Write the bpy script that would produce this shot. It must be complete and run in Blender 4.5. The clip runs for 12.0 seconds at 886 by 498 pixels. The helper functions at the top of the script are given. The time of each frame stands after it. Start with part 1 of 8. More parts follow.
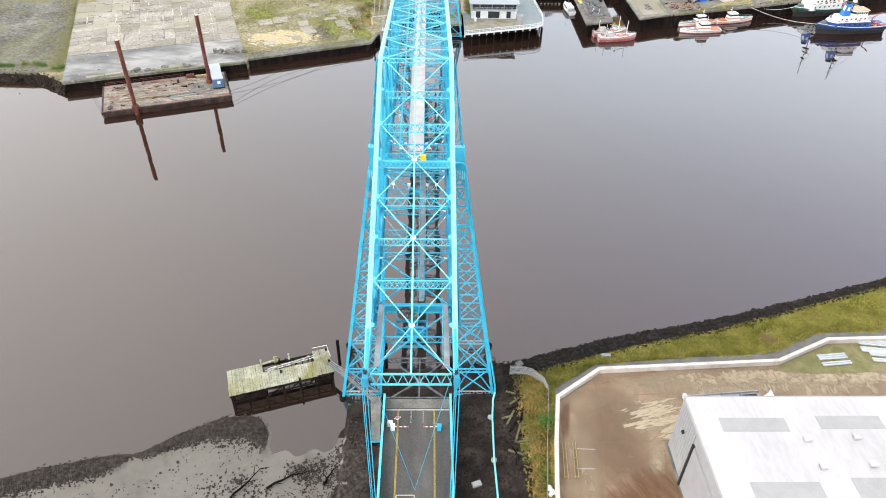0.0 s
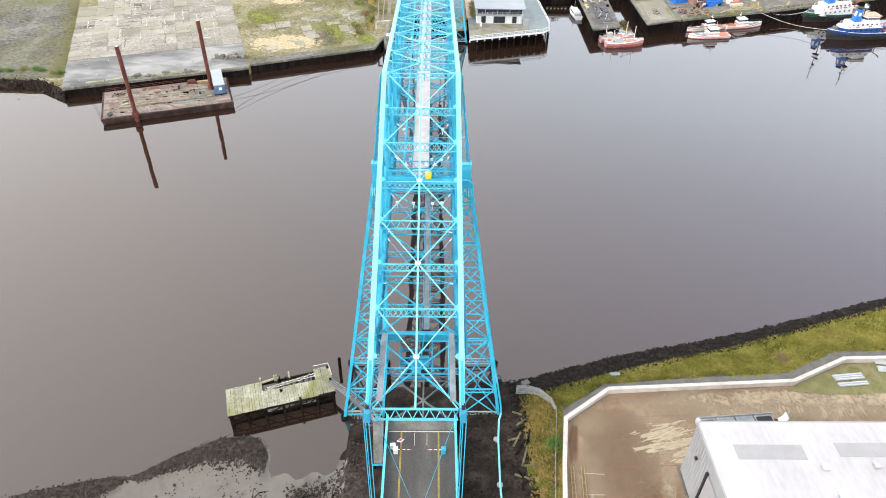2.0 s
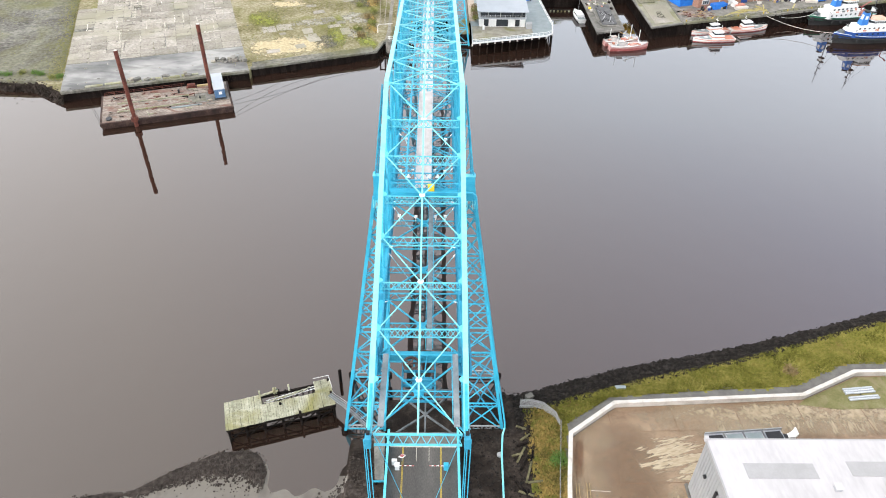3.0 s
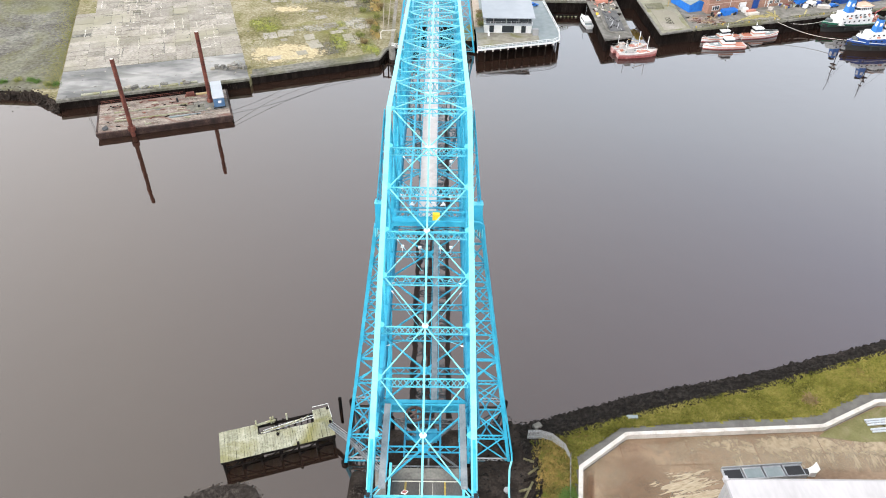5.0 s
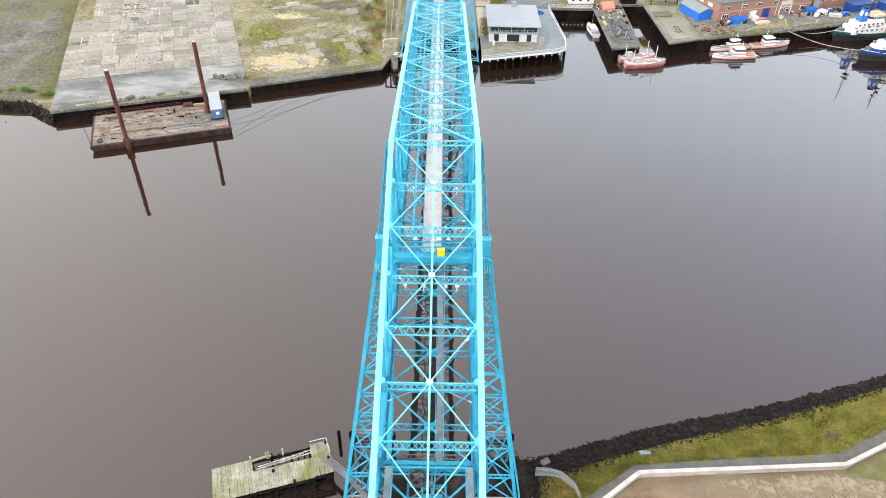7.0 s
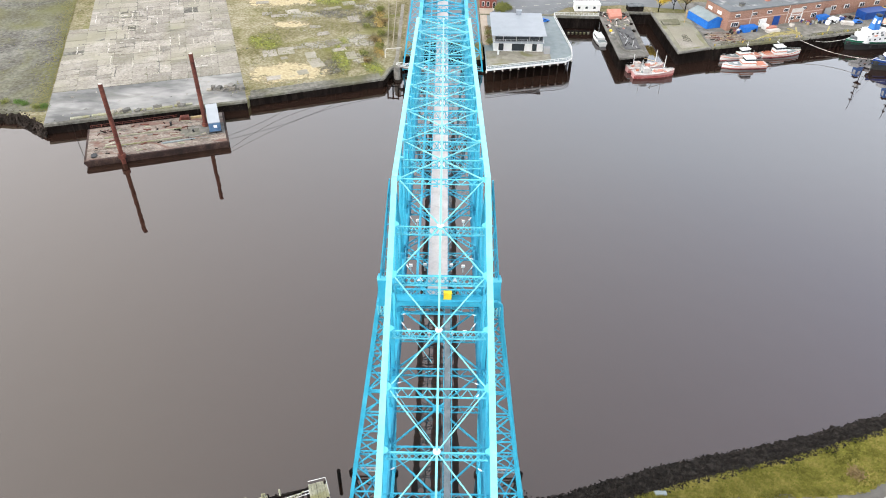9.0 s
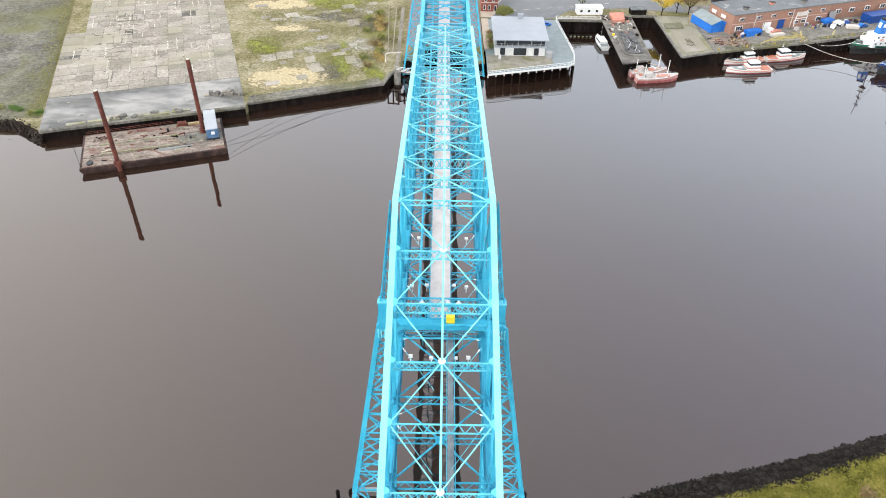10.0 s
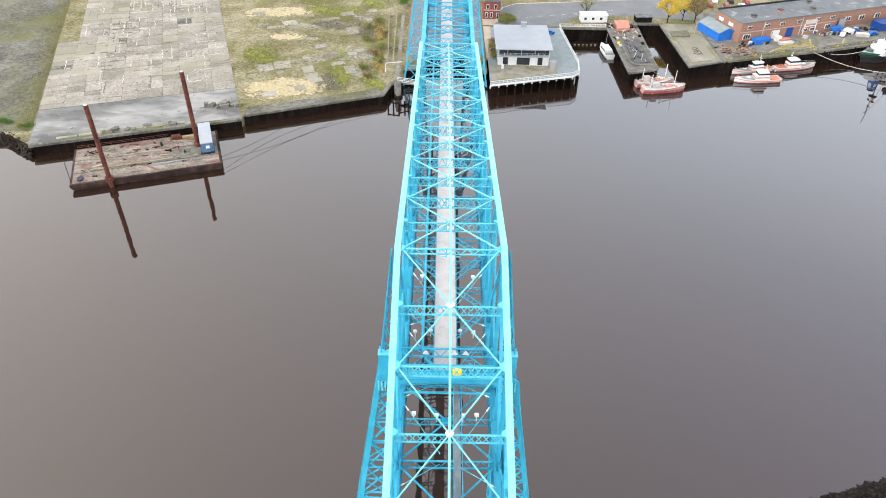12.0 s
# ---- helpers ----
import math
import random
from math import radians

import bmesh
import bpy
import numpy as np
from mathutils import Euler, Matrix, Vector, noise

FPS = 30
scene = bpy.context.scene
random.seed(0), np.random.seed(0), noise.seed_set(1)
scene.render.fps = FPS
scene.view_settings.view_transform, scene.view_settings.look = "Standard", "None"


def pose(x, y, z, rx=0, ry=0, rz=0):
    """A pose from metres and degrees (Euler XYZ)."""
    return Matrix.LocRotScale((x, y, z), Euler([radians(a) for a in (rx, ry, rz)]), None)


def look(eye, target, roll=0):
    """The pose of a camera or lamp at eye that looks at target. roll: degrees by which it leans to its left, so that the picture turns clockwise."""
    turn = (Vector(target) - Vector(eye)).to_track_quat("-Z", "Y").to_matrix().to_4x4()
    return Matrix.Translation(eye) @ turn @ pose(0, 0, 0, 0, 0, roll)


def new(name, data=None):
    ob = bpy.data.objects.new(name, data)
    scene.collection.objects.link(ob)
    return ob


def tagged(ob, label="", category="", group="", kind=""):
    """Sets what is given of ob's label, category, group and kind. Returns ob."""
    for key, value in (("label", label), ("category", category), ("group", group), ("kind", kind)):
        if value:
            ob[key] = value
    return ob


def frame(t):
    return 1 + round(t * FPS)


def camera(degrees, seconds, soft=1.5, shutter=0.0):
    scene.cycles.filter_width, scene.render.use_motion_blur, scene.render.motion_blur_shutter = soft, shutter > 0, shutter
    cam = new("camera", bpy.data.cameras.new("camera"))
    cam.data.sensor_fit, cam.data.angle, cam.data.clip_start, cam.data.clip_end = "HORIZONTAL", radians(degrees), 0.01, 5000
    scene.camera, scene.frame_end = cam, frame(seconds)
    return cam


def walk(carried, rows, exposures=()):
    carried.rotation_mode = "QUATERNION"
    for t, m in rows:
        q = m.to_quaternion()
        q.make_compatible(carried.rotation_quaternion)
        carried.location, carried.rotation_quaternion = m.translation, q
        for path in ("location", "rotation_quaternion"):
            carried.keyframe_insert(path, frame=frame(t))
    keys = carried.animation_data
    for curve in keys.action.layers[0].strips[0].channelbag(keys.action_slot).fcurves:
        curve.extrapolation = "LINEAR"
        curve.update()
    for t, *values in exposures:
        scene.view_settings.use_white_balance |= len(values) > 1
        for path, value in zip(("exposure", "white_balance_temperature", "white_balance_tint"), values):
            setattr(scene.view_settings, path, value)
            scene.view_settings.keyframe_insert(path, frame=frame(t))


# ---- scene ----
cam = camera(64.7, 12.0, soft=1.0)
PATH = [
    (0, (1.872, -92.421, 106.967), (3.291, -38.272, 63.890), 1.2),
    (0.5, (1.779, -91.475, 106.941), (3.128, -37.326, 63.864), 1.2),
    (1, (1.715, -90.334, 106.935), (2.961, -36.185, 63.858), 1.2),
    (1.5, (1.680, -89.047, 106.944), (2.856, -34.898, 63.867), 1.2),
    (2, (1.585, -87.660, 106.926), (2.692, -33.476, 63.884), 1.2),
    (2.5, (1.495, -86.129, 106.909), (2.498, -31.945, 63.866), 1.2),
    (3, (1.367, -84.444, 106.943), (2.336, -30.260, 63.901), 1.2),
    (5, (1.023, -77.414, 107.011), (1.715, -23.265, 63.899), 1.2),
    (5.5, (0.986, -75.647, 107.003), (1.609, -21.532, 63.891), 1.2),
    (6, (0.883, -73.817, 106.988), (1.506, -19.668, 63.911), 1.2),
    (6.5, (0.689, -71.965, 106.955), (1.242, -17.816, 63.912), 1.3),
    (7, (0.556, -69.994, 106.997), (1.075, -15.810, 63.989), 1.3),
    (9, (-0.060, -62.341, 107.179), (0.286, -8.089, 64.205), 1.2),
    (9.5, (-0.209, -60.374, 107.206), (0.137, -6.121, 64.233), 1.2),
    (10, (-0.397, -58.382, 107.193), (-0.051, -4.130, 64.220), 1.2),
    (10.5, (-0.535, -56.454, 107.194), (-0.189, -2.201, 64.221), 1.2),
    (11, (-0.696, -54.511, 107.172), (-0.350, -0.223, 64.268), 1.2),
    (11.5, (-0.885, -52.580, 107.167), (-0.539, 1.708, 64.263), 1.1),
    (12, (-1.096, -50.602, 107.150), (-0.715, 3.685, 64.246), 1.2),
]
EXPOSURES = [(0.0, 1.25), (12.0, 1.12)]
walk(cam, [(t, look(e, g, r)) for t, e, g, r in PATH], EXPOSURES)

# ---- sky and sun: a bright overcast day ----
world = bpy.data.worlds.new("overcast_sky")
scene.world = world
world.use_nodes = True
wn = world.node_tree
wn.nodes.clear()
sky = wn.nodes.new("ShaderNodeTexSky")
sky.sky_type = "NISHITA"
sky.sun_disc = False
sky.sun_elevation, sky.sun_rotation = radians(44), radians(-122)
sky.air_density, sky.dust_density, sky.ozone_density = 1.0, 6.0, 1.0
fade = wn.nodes.new("ShaderNodeHueSaturation")
fade.inputs["Saturation"].default_value = 0.52
back = wn.nodes.new("ShaderNodeBackground")
back.inputs["Strength"].default_value = 0.213
wout = wn.nodes.new("ShaderNodeOutputWorld")
wn.links.new(sky.outputs[0], fade.inputs["Color"])
# a cloud layer that grows lighter evenly towards the horizon
place = wn.nodes.new("ShaderNodeTexCoord")
split = wn.nodes.new("ShaderNodeSeparateXYZ")
layer = wn.nodes.new("ShaderNodeMapRange")
layer.inputs["From Min"].default_value, layer.inputs["From Max"].default_value = 0.0, 0.9
layer.inputs["To Min"].default_value, layer.inputs["To Max"].default_value = 2.2, 0.72
cloud = wn.nodes.new("ShaderNodeVectorMath")
cloud.operation = "SCALE"
wn.links.new(place.outputs["Generated"], split.inputs[0])
wn.links.new(split.outputs["Z"], layer.inputs["Value"])
# unbroken cloud: most of the light comes evenly from the whole sky
veil = wn.nodes.new("ShaderNodeMix")
veil.data_type = "RGBA"
veil.inputs["Factor"].default_value = 0.75
veil.inputs["B"].default_value = (3.28, 3.4, 3.58, 1)
wn.links.new(fade.outputs[0], veil.inputs["A"])
wn.links.new(veil.outputs["Result"], cloud.inputs[0])
wn.links.new(layer.outputs["Result"], cloud.inputs["Scale"])
wn.links.new(cloud.outputs["Vector"], back.inputs["Color"])
wn.links.new(back.outputs[0], wout.inputs["Surface"])
sun = new("sun", bpy.data.lights.new("sun", "SUN"))
sun.data.energy, sun.data.angle, sun.data.color = 0.5, radians(40), (1.0, 0.975, 0.94)
SUN_WAY = Vector((math.sin(radians(-122)) * math.cos(radians(44)), math.cos(radians(-122)) * math.cos(radians(44)), math.sin(radians(44))))
sun.matrix_world = look(SUN_WAY * 400, (0, 0, 0))


# ---- materials ----
def surface(name, colours, scale=1.0, rough=0.8, metal=0.0, bump=0.3, fine=8.0, amount=0.5, stretch=(1, 1, 1), spec=0.3,
            patch=None, patch_scale=0.05, patch_edge=(0.5, 0.6), vary=0.0, grain=0.35):
    """Colours blended by two scales of noise; patch: a further colour in large stains; vary: change from piece to piece."""
    m = bpy.data.materials.new(name)
    m.use_nodes = True
    nt = m.node_tree
    bsdf = nt.nodes["Principled BSDF"]
    geo = nt.nodes.new("ShaderNodeNewGeometry")
    mapping = nt.nodes.new("ShaderNodeMapping")
    mapping.inputs["Scale"].default_value = stretch
    nt.links.new(geo.outputs["Position"], mapping.inputs["Vector"])

    def noise_node(s, detail=5.0, dist=0.0):
        n = nt.nodes.new("ShaderNodeTexNoise")
        n.inputs["Scale"].default_value = s
        n.inputs["Detail"].default_value = detail
        n.inputs["Distortion"].default_value = dist
        nt.links.new(mapping.outputs[0], n.inputs["Vector"])
        return n

    big, small = noise_node(scale, 8.0, 0.4), noise_node(scale * fine, 6.0)
    mix = nt.nodes.new("ShaderNodeMix")
    mix.inputs["Factor"].default_value = grain
    nt.links.new(big.outputs["Fac"], mix.inputs["A"])
    nt.links.new(small.outputs["Fac"], mix.inputs["B"])
    ramp = nt.nodes.new("ShaderNodeValToRGB")
    els = ramp.color_ramp.elements
    while len(els) < len(colours):
        els.new(0.5)
    lo, hi = 0.5 - 0.22 * (1.2 - amount), 0.5 + 0.22 * (1.2 - amount)
    for i, c in enumerate(colours):
        els[i].position = lo + (hi - lo) * i / max(1, len(colours) - 1)
        els[i].color = (*c, 1)
    nt.links.new(mix.outputs["Result"], ramp.inputs["Fac"])
    colour = ramp.outputs["Color"]
    if patch:
        n = noise_node(patch_scale, 8.0, 1.2)
        r = nt.nodes.new("ShaderNodeValToRGB")
        r.color_ramp.elements[0].position, r.color_ramp.elements[1].position = patch_edge
        nt.links.new(n.outputs["Fac"], r.inputs["Fac"])
        pm = nt.nodes.new("ShaderNodeMix")
        pm.data_type = "RGBA"
        pm.inputs["B"].default_value = (*patch, 1)
        nt.links.new(r.outputs["Color"], pm.inputs["Factor"])
        nt.links.new(colour, pm.inputs["A"])
        colour = pm.outputs["Result"]
    if vary:
        info = nt.nodes.new("ShaderNodeObjectInfo")
        mr = nt.nodes.new("ShaderNodeMapRange")
        mr.inputs["To Min"].default_value, mr.inputs["To Max"].default_value = 1 - vary, 1 + vary
        nt.links.new(info.outputs["Random"], mr.inputs["Value"])
        hv = nt.nodes.new("ShaderNodeHueSaturation")
        nt.links.new(mr.outputs["Result"], hv.inputs["Value"])
        nt.links.new(colour, hv.inputs["Color"])
        colour = hv.outputs["Color"]
    nt.links.new(colour, bsdf.inputs["Base Color"])
    rr = nt.nodes.new("ShaderNodeMapRange")
    rr.inputs["To Min"].default_value, rr.inputs["To Max"].default_value = max(0.02, rough - 0.12), min(1, rough + 0.12)
    nt.links.new(small.outputs["Fac"], rr.inputs["Value"])
    nt.links.new(rr.outputs["Result"], bsdf.inputs["Roughness"])
    bsdf.inputs["Metallic"].default_value = metal
    bsdf.inputs["Specular IOR Level"].default_value = spec
    if bump:
        b = nt.nodes.new("ShaderNodeBump")
        b.inputs["Strength"].default_value = bump
        b.inputs["Distance"].default_value = 0.4 / (scale * fine)
        nt.links.new(small.outputs["Fac"], b.inputs["Height"])
        nt.links.new(b.outputs["Normal"], bsdf.inputs["Normal"])
    return m


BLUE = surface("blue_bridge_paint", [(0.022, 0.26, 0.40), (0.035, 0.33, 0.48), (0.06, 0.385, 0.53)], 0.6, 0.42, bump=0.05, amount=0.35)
# darker, duller blue, mostly for lower and inner members
BLUE_DULL = surface("dull_blue_paint", [(0.016, 0.18, 0.30), (0.028, 0.24, 0.37), (0.06, 0.30, 0.43)], 0.6, 0.5, bump=0.08, amount=0.4)
# the same blue paint, lightened in two steps where skylight falls on it
PALE = surface("sky_lit_blue_paint", [(0.15, 0.50, 0.56), (0.19, 0.56, 0.61), (0.25, 0.60, 0.64)], 0.6, 0.4, bump=0.05, amount=0.3)
CYAN = surface("part_lit_blue_paint", [(0.075, 0.39, 0.505), (0.10, 0.455, 0.565), (0.15, 0.51, 0.61)], 0.5, 0.42, bump=0.05, amount=0.2)
WHITE = surface("white_paint", [(0.60, 0.60, 0.59), (0.70, 0.70, 0.69)], 0.8, 0.45, bump=0.04)
ROOF_WHITE = surface("white_roof_sheeting", [(0.36, 0.345, 0.348), (0.425, 0.407, 0.411), (0.47, 0.452, 0.456)], 0.10, 0.5, bump=0.03, fine=14, stretch=(1, 0.3, 1))
SKYLIGHT = surface("dull_rooflight_sheeting", [(0.27, 0.265, 0.262), (0.315, 0.308, 0.308)], 0.5, 0.4, bump=0.03)
GREY_CLAD = surface("grey_cladding", [(0.26, 0.26, 0.262), (0.315, 0.315, 0.312)], 0.4, 0.5, bump=0.05)
YELLOW = surface("yellow_paint", [(0.75, 0.50, 0.02), (0.85, 0.60, 0.04)], 2.0, 0.5, bump=0.05)
DECK_PALE = surface("pale_pinkish_walkway", [(0.42, 0.38, 0.365), (0.52, 0.47, 0.45), (0.57, 0.535, 0.52)], 0.5, 0.8, bump=0.1)
DECK_GREY = surface("grey_steel_grating", [(0.20, 0.22, 0.24), (0.30, 0.31, 0.33), (0.38, 0.38, 0.38)], 0.8, 0.7, bump=0.1)
DECK_DULL = surface("dull_steel_grating", [(0.12, 0.15, 0.165), (0.19, 0.215, 0.23), (0.26, 0.275, 0.28)], 0.8, 0.7, bump=0.1)
ASPHALT = surface("worn_asphalt", [(0.05, 0.048, 0.046), (0.078, 0.074, 0.069), (0.115, 0.108, 0.098)], 0.3, 0.85, bump=0.2, fine=20, stretch=(1, 0.35, 1), spec=0.08)
ROAD_FAR = surface("grey_road", [(0.13, 0.135, 0.14), (0.18, 0.185, 0.19)], 0.15, 0.8, bump=0.1)
CONCRETE = surface("weathered_concrete", [(0.085, 0.081, 0.071), (0.15, 0.142, 0.126), (0.22, 0.208, 0.188)], 0.35, 0.9, bump=0.3, vary=0.12)
CONCRETE_LIGHT = surface("pale_concrete", [(0.38, 0.35, 0.31), (0.50, 0.46, 0.42), (0.58, 0.54, 0.50)], 0.5, 0.85, bump=0.2)
SLAB = surface("old_concrete_slab", [(0.165, 0.148, 0.12), (0.26, 0.236, 0.20), (0.35, 0.322, 0.282)], 0.13, 0.9, bump=0.4, fine=11, grain=0.55, amount=0.55,
               patch=(0.235, 0.22, 0.16), patch_scale=0.035, patch_edge=(0.46, 0.66), vary=0.2)
MUD = surface("wet_river_mud", [(0.10, 0.087, 0.070), (0.122, 0.108, 0.089), (0.142, 0.127, 0.106)], 0.10, 0.45, bump=0.06, patch=(0.075, 0.061, 0.050), patch_scale=0.16, patch_edge=(0.58, 0.76), spec=0.5)
# real shore mud, also used to paint shade between the tower feet
DARK_MUD = surface("dark_mud_and_shade", [(0.010, 0.0075, 0.006), (0.023, 0.0175, 0.014), (0.052, 0.041, 0.034)], 0.35, 0.7, bump=0.6, spec=0.08)
SHINGLE = surface("brown_grey_shingle", [(0.018, 0.014, 0.012), (0.042, 0.034, 0.029), (0.085, 0.072, 0.062)], 1.4, 0.85, bump=0.3, spec=0.1)
MOSS = surface("low_moss_tufts", [(0.13, 0.13, 0.045), (0.18, 0.172, 0.07), (0.23, 0.212, 0.10)], 0.15, 0.95, bump=0.0, spec=0.05)
STONE = surface("dark_shore_stone", [(0.007, 0.006, 0.005), (0.016, 0.0135, 0.012), (0.045, 0.039, 0.034)], 1.2, 0.8, bump=0.4, spec=0.08)
GRASS = surface("rough_grass", [(0.10, 0.104, 0.017), (0.18, 0.17, 0.034), (0.27, 0.235, 0.07)], 0.28, 0.95, bump=0.6, fine=10, grain=0.45, patch=(0.20, 0.135, 0.055), patch_scale=0.10, patch_edge=(0.58, 0.72), spec=0.08)
TUFT = surface("grass_tufts", [(0.07, 0.074, 0.013), (0.165, 0.155, 0.033), (0.30, 0.258, 0.08)], 0.22, 0.95, bump=0.0, spec=0.08)
GRASS_DRY = surface("dry_autumn_grass", [(0.085, 0.08, 0.022), (0.20, 0.15, 0.045), (0.32, 0.215, 0.075)], 0.3, 0.95, bump=0.5, fine=8, grain=0.45, amount=0.6, patch=(0.11, 0.125, 0.025), patch_scale=0.2, patch_edge=(0.5, 0.64), spec=0.08)
GRAVEL = surface("grey_gravel_path", [(0.095, 0.09, 0.082), (0.16, 0.152, 0.14)], 0.6, 0.95, bump=0.4, fine=15)
WASTE = surface("mossy_wasteland", [(0.105, 0.094, 0.038), (0.20, 0.176, 0.102), (0.31, 0.28, 0.20)], 0.10, 0.95, bump=0.5, fine=11, grain=0.5, amount=0.6,
                patch=(0.135, 0.138, 0.030), patch_scale=0.045, patch_edge=(0.52, 0.72), spec=0.08)
WASTE_GREY = surface("mossy_grey_tarmac", [(0.07, 0.066, 0.057), (0.13, 0.124, 0.107), (0.205, 0.196, 0.17)], 0.08, 0.95, bump=0.4, fine=11, grain=0.5, amount=0.65,
                     patch=(0.13, 0.128, 0.052), patch_scale=0.03, patch_edge=(0.46, 0.72), spec=0.08)
YARD = surface("stained_yard_concrete", [(0.14, 0.088, 0.052), (0.208, 0.138, 0.087), (0.28, 0.195, 0.13)], 0.14, 0.7, bump=0.15, fine=12, grain=0.4,
               patch=(0.25, 0.183, 0.12), patch_scale=0.07, patch_edge=(0.50, 0.74), stretch=(0.8, 1.1, 1))
BRICK = surface("red_brick", [(0.20, 0.10, 0.07), (0.28, 0.155, 0.11), (0.36, 0.22, 0.17)], 1.5, 0.9, bump=0.2, stretch=(1, 1, 3))
SLATE = surface("grey_felt_roof", [(0.10, 0.11, 0.118), (0.15, 0.16, 0.167)], 0.2, 0.8, bump=0.1, patch=(0.27, 0.275, 0.27), patch_scale=0.16, patch_edge=(0.58, 0.70))
ROOF_GREY = surface("pale_grey_metal_roof", [(0.30, 0.322, 0.348), (0.35, 0.372, 0.40)], 0.25, 0.45, bump=0.04)
TIMBER = surface("mossy_timber", [(0.16, 0.158, 0.105), (0.28, 0.275, 0.20), (0.39, 0.38, 0.30)], 0.35, 0.9, bump=0.4, grain=0.5, patch=(0.18, 0.168, 0.065), patch_scale=0.14, patch_edge=(0.48, 0.68), vary=0.12)
DARK_TIMBER = surface("dark_wet_timber", [(0.004, 0.0034, 0.003), (0.009, 0.0075, 0.0068), (0.026, 0.021, 0.018)], 0.8, 0.85, bump=0.4, spec=0.03)
SHEET_PILE = surface("dark_sheet_piling", [(0.005, 0.0038, 0.0034), (0.010, 0.0075, 0.0066), (0.026, 0.020, 0.017)], 0.5, 0.85, bump=0.3, stretch=(1, 1, 0.3), spec=0.03)
RUST = surface("rusty_steel", [(0.045, 0.014, 0.010), (0.10, 0.028, 0.019), (0.16, 0.055, 0.034)], 0.5, 0.75, bump=0.3)
RUST_DECK = surface("rusty_barge_deck", [(0.085, 0.066, 0.054), (0.20, 0.165, 0.138), (0.33, 0.285, 0.24)], 0.35, 0.9, bump=0.5, fine=7, grain=0.55, amount=0.6,
                    patch=(0.15, 0.082, 0.062), patch_scale=0.25, patch_edge=(0.50, 0.66), stretch=(0.5, 1.3, 1))
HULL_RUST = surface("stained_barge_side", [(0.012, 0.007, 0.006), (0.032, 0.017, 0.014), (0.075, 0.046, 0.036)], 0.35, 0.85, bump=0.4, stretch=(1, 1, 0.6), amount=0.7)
DARK = surface("dark_opening", [(0.012, 0.012, 0.014), (0.02, 0.02, 0.022)], 1.0, 0.5, bump=0)
RED = surface("faded_red_paint", [(0.20, 0.035, 0.035), (0.28, 0.075, 0.07), (0.40, 0.17, 0.16)], 0.8, 0.5, bump=0.05)
ORANGE = surface("faded_orange_paint", [(0.42, 0.13, 0.07), (0.52, 0.22, 0.14)], 1.0, 0.5, bump=0.05)
GREEN_HULL = surface("dark_green_hull", [(0.01, 0.09, 0.05), (0.02, 0.13, 0.08)], 1.0, 0.4, bump=0.05)
BLUE_HULL = surface("royal_blue_paint", [(0.008, 0.035, 0.16), (0.012, 0.065, 0.26)], 1.0, 0.4, bump=0.05)
TARP_BLUE = surface("blue_tarpaulin", [(0.01, 0.10, 0.42), (0.02, 0.17, 0.55)], 1.0, 0.5, bump=0.1)
GREY_DECK = surface("grey_deck_paint", [(0.17, 0.205, 0.21), (0.24, 0.275, 0.28)], 0.4, 0.6, bump=0.05)
BLACK = surface("black_rubber", [(0.012, 0.012, 0.012), (0.03, 0.03, 0.03)], 2.0, 0.7, bump=0.1)
GLASS = surface("dark_window_glass", [(0.02, 0.025, 0.03), (0.035, 0.04, 0.045)], 0.8, 0.08, bump=0)
CABLE = surface("steel_cable", [(0.25, 0.26, 0.27), (0.35, 0.36, 0.37)], 2.0, 0.5, 0.3, bump=0)


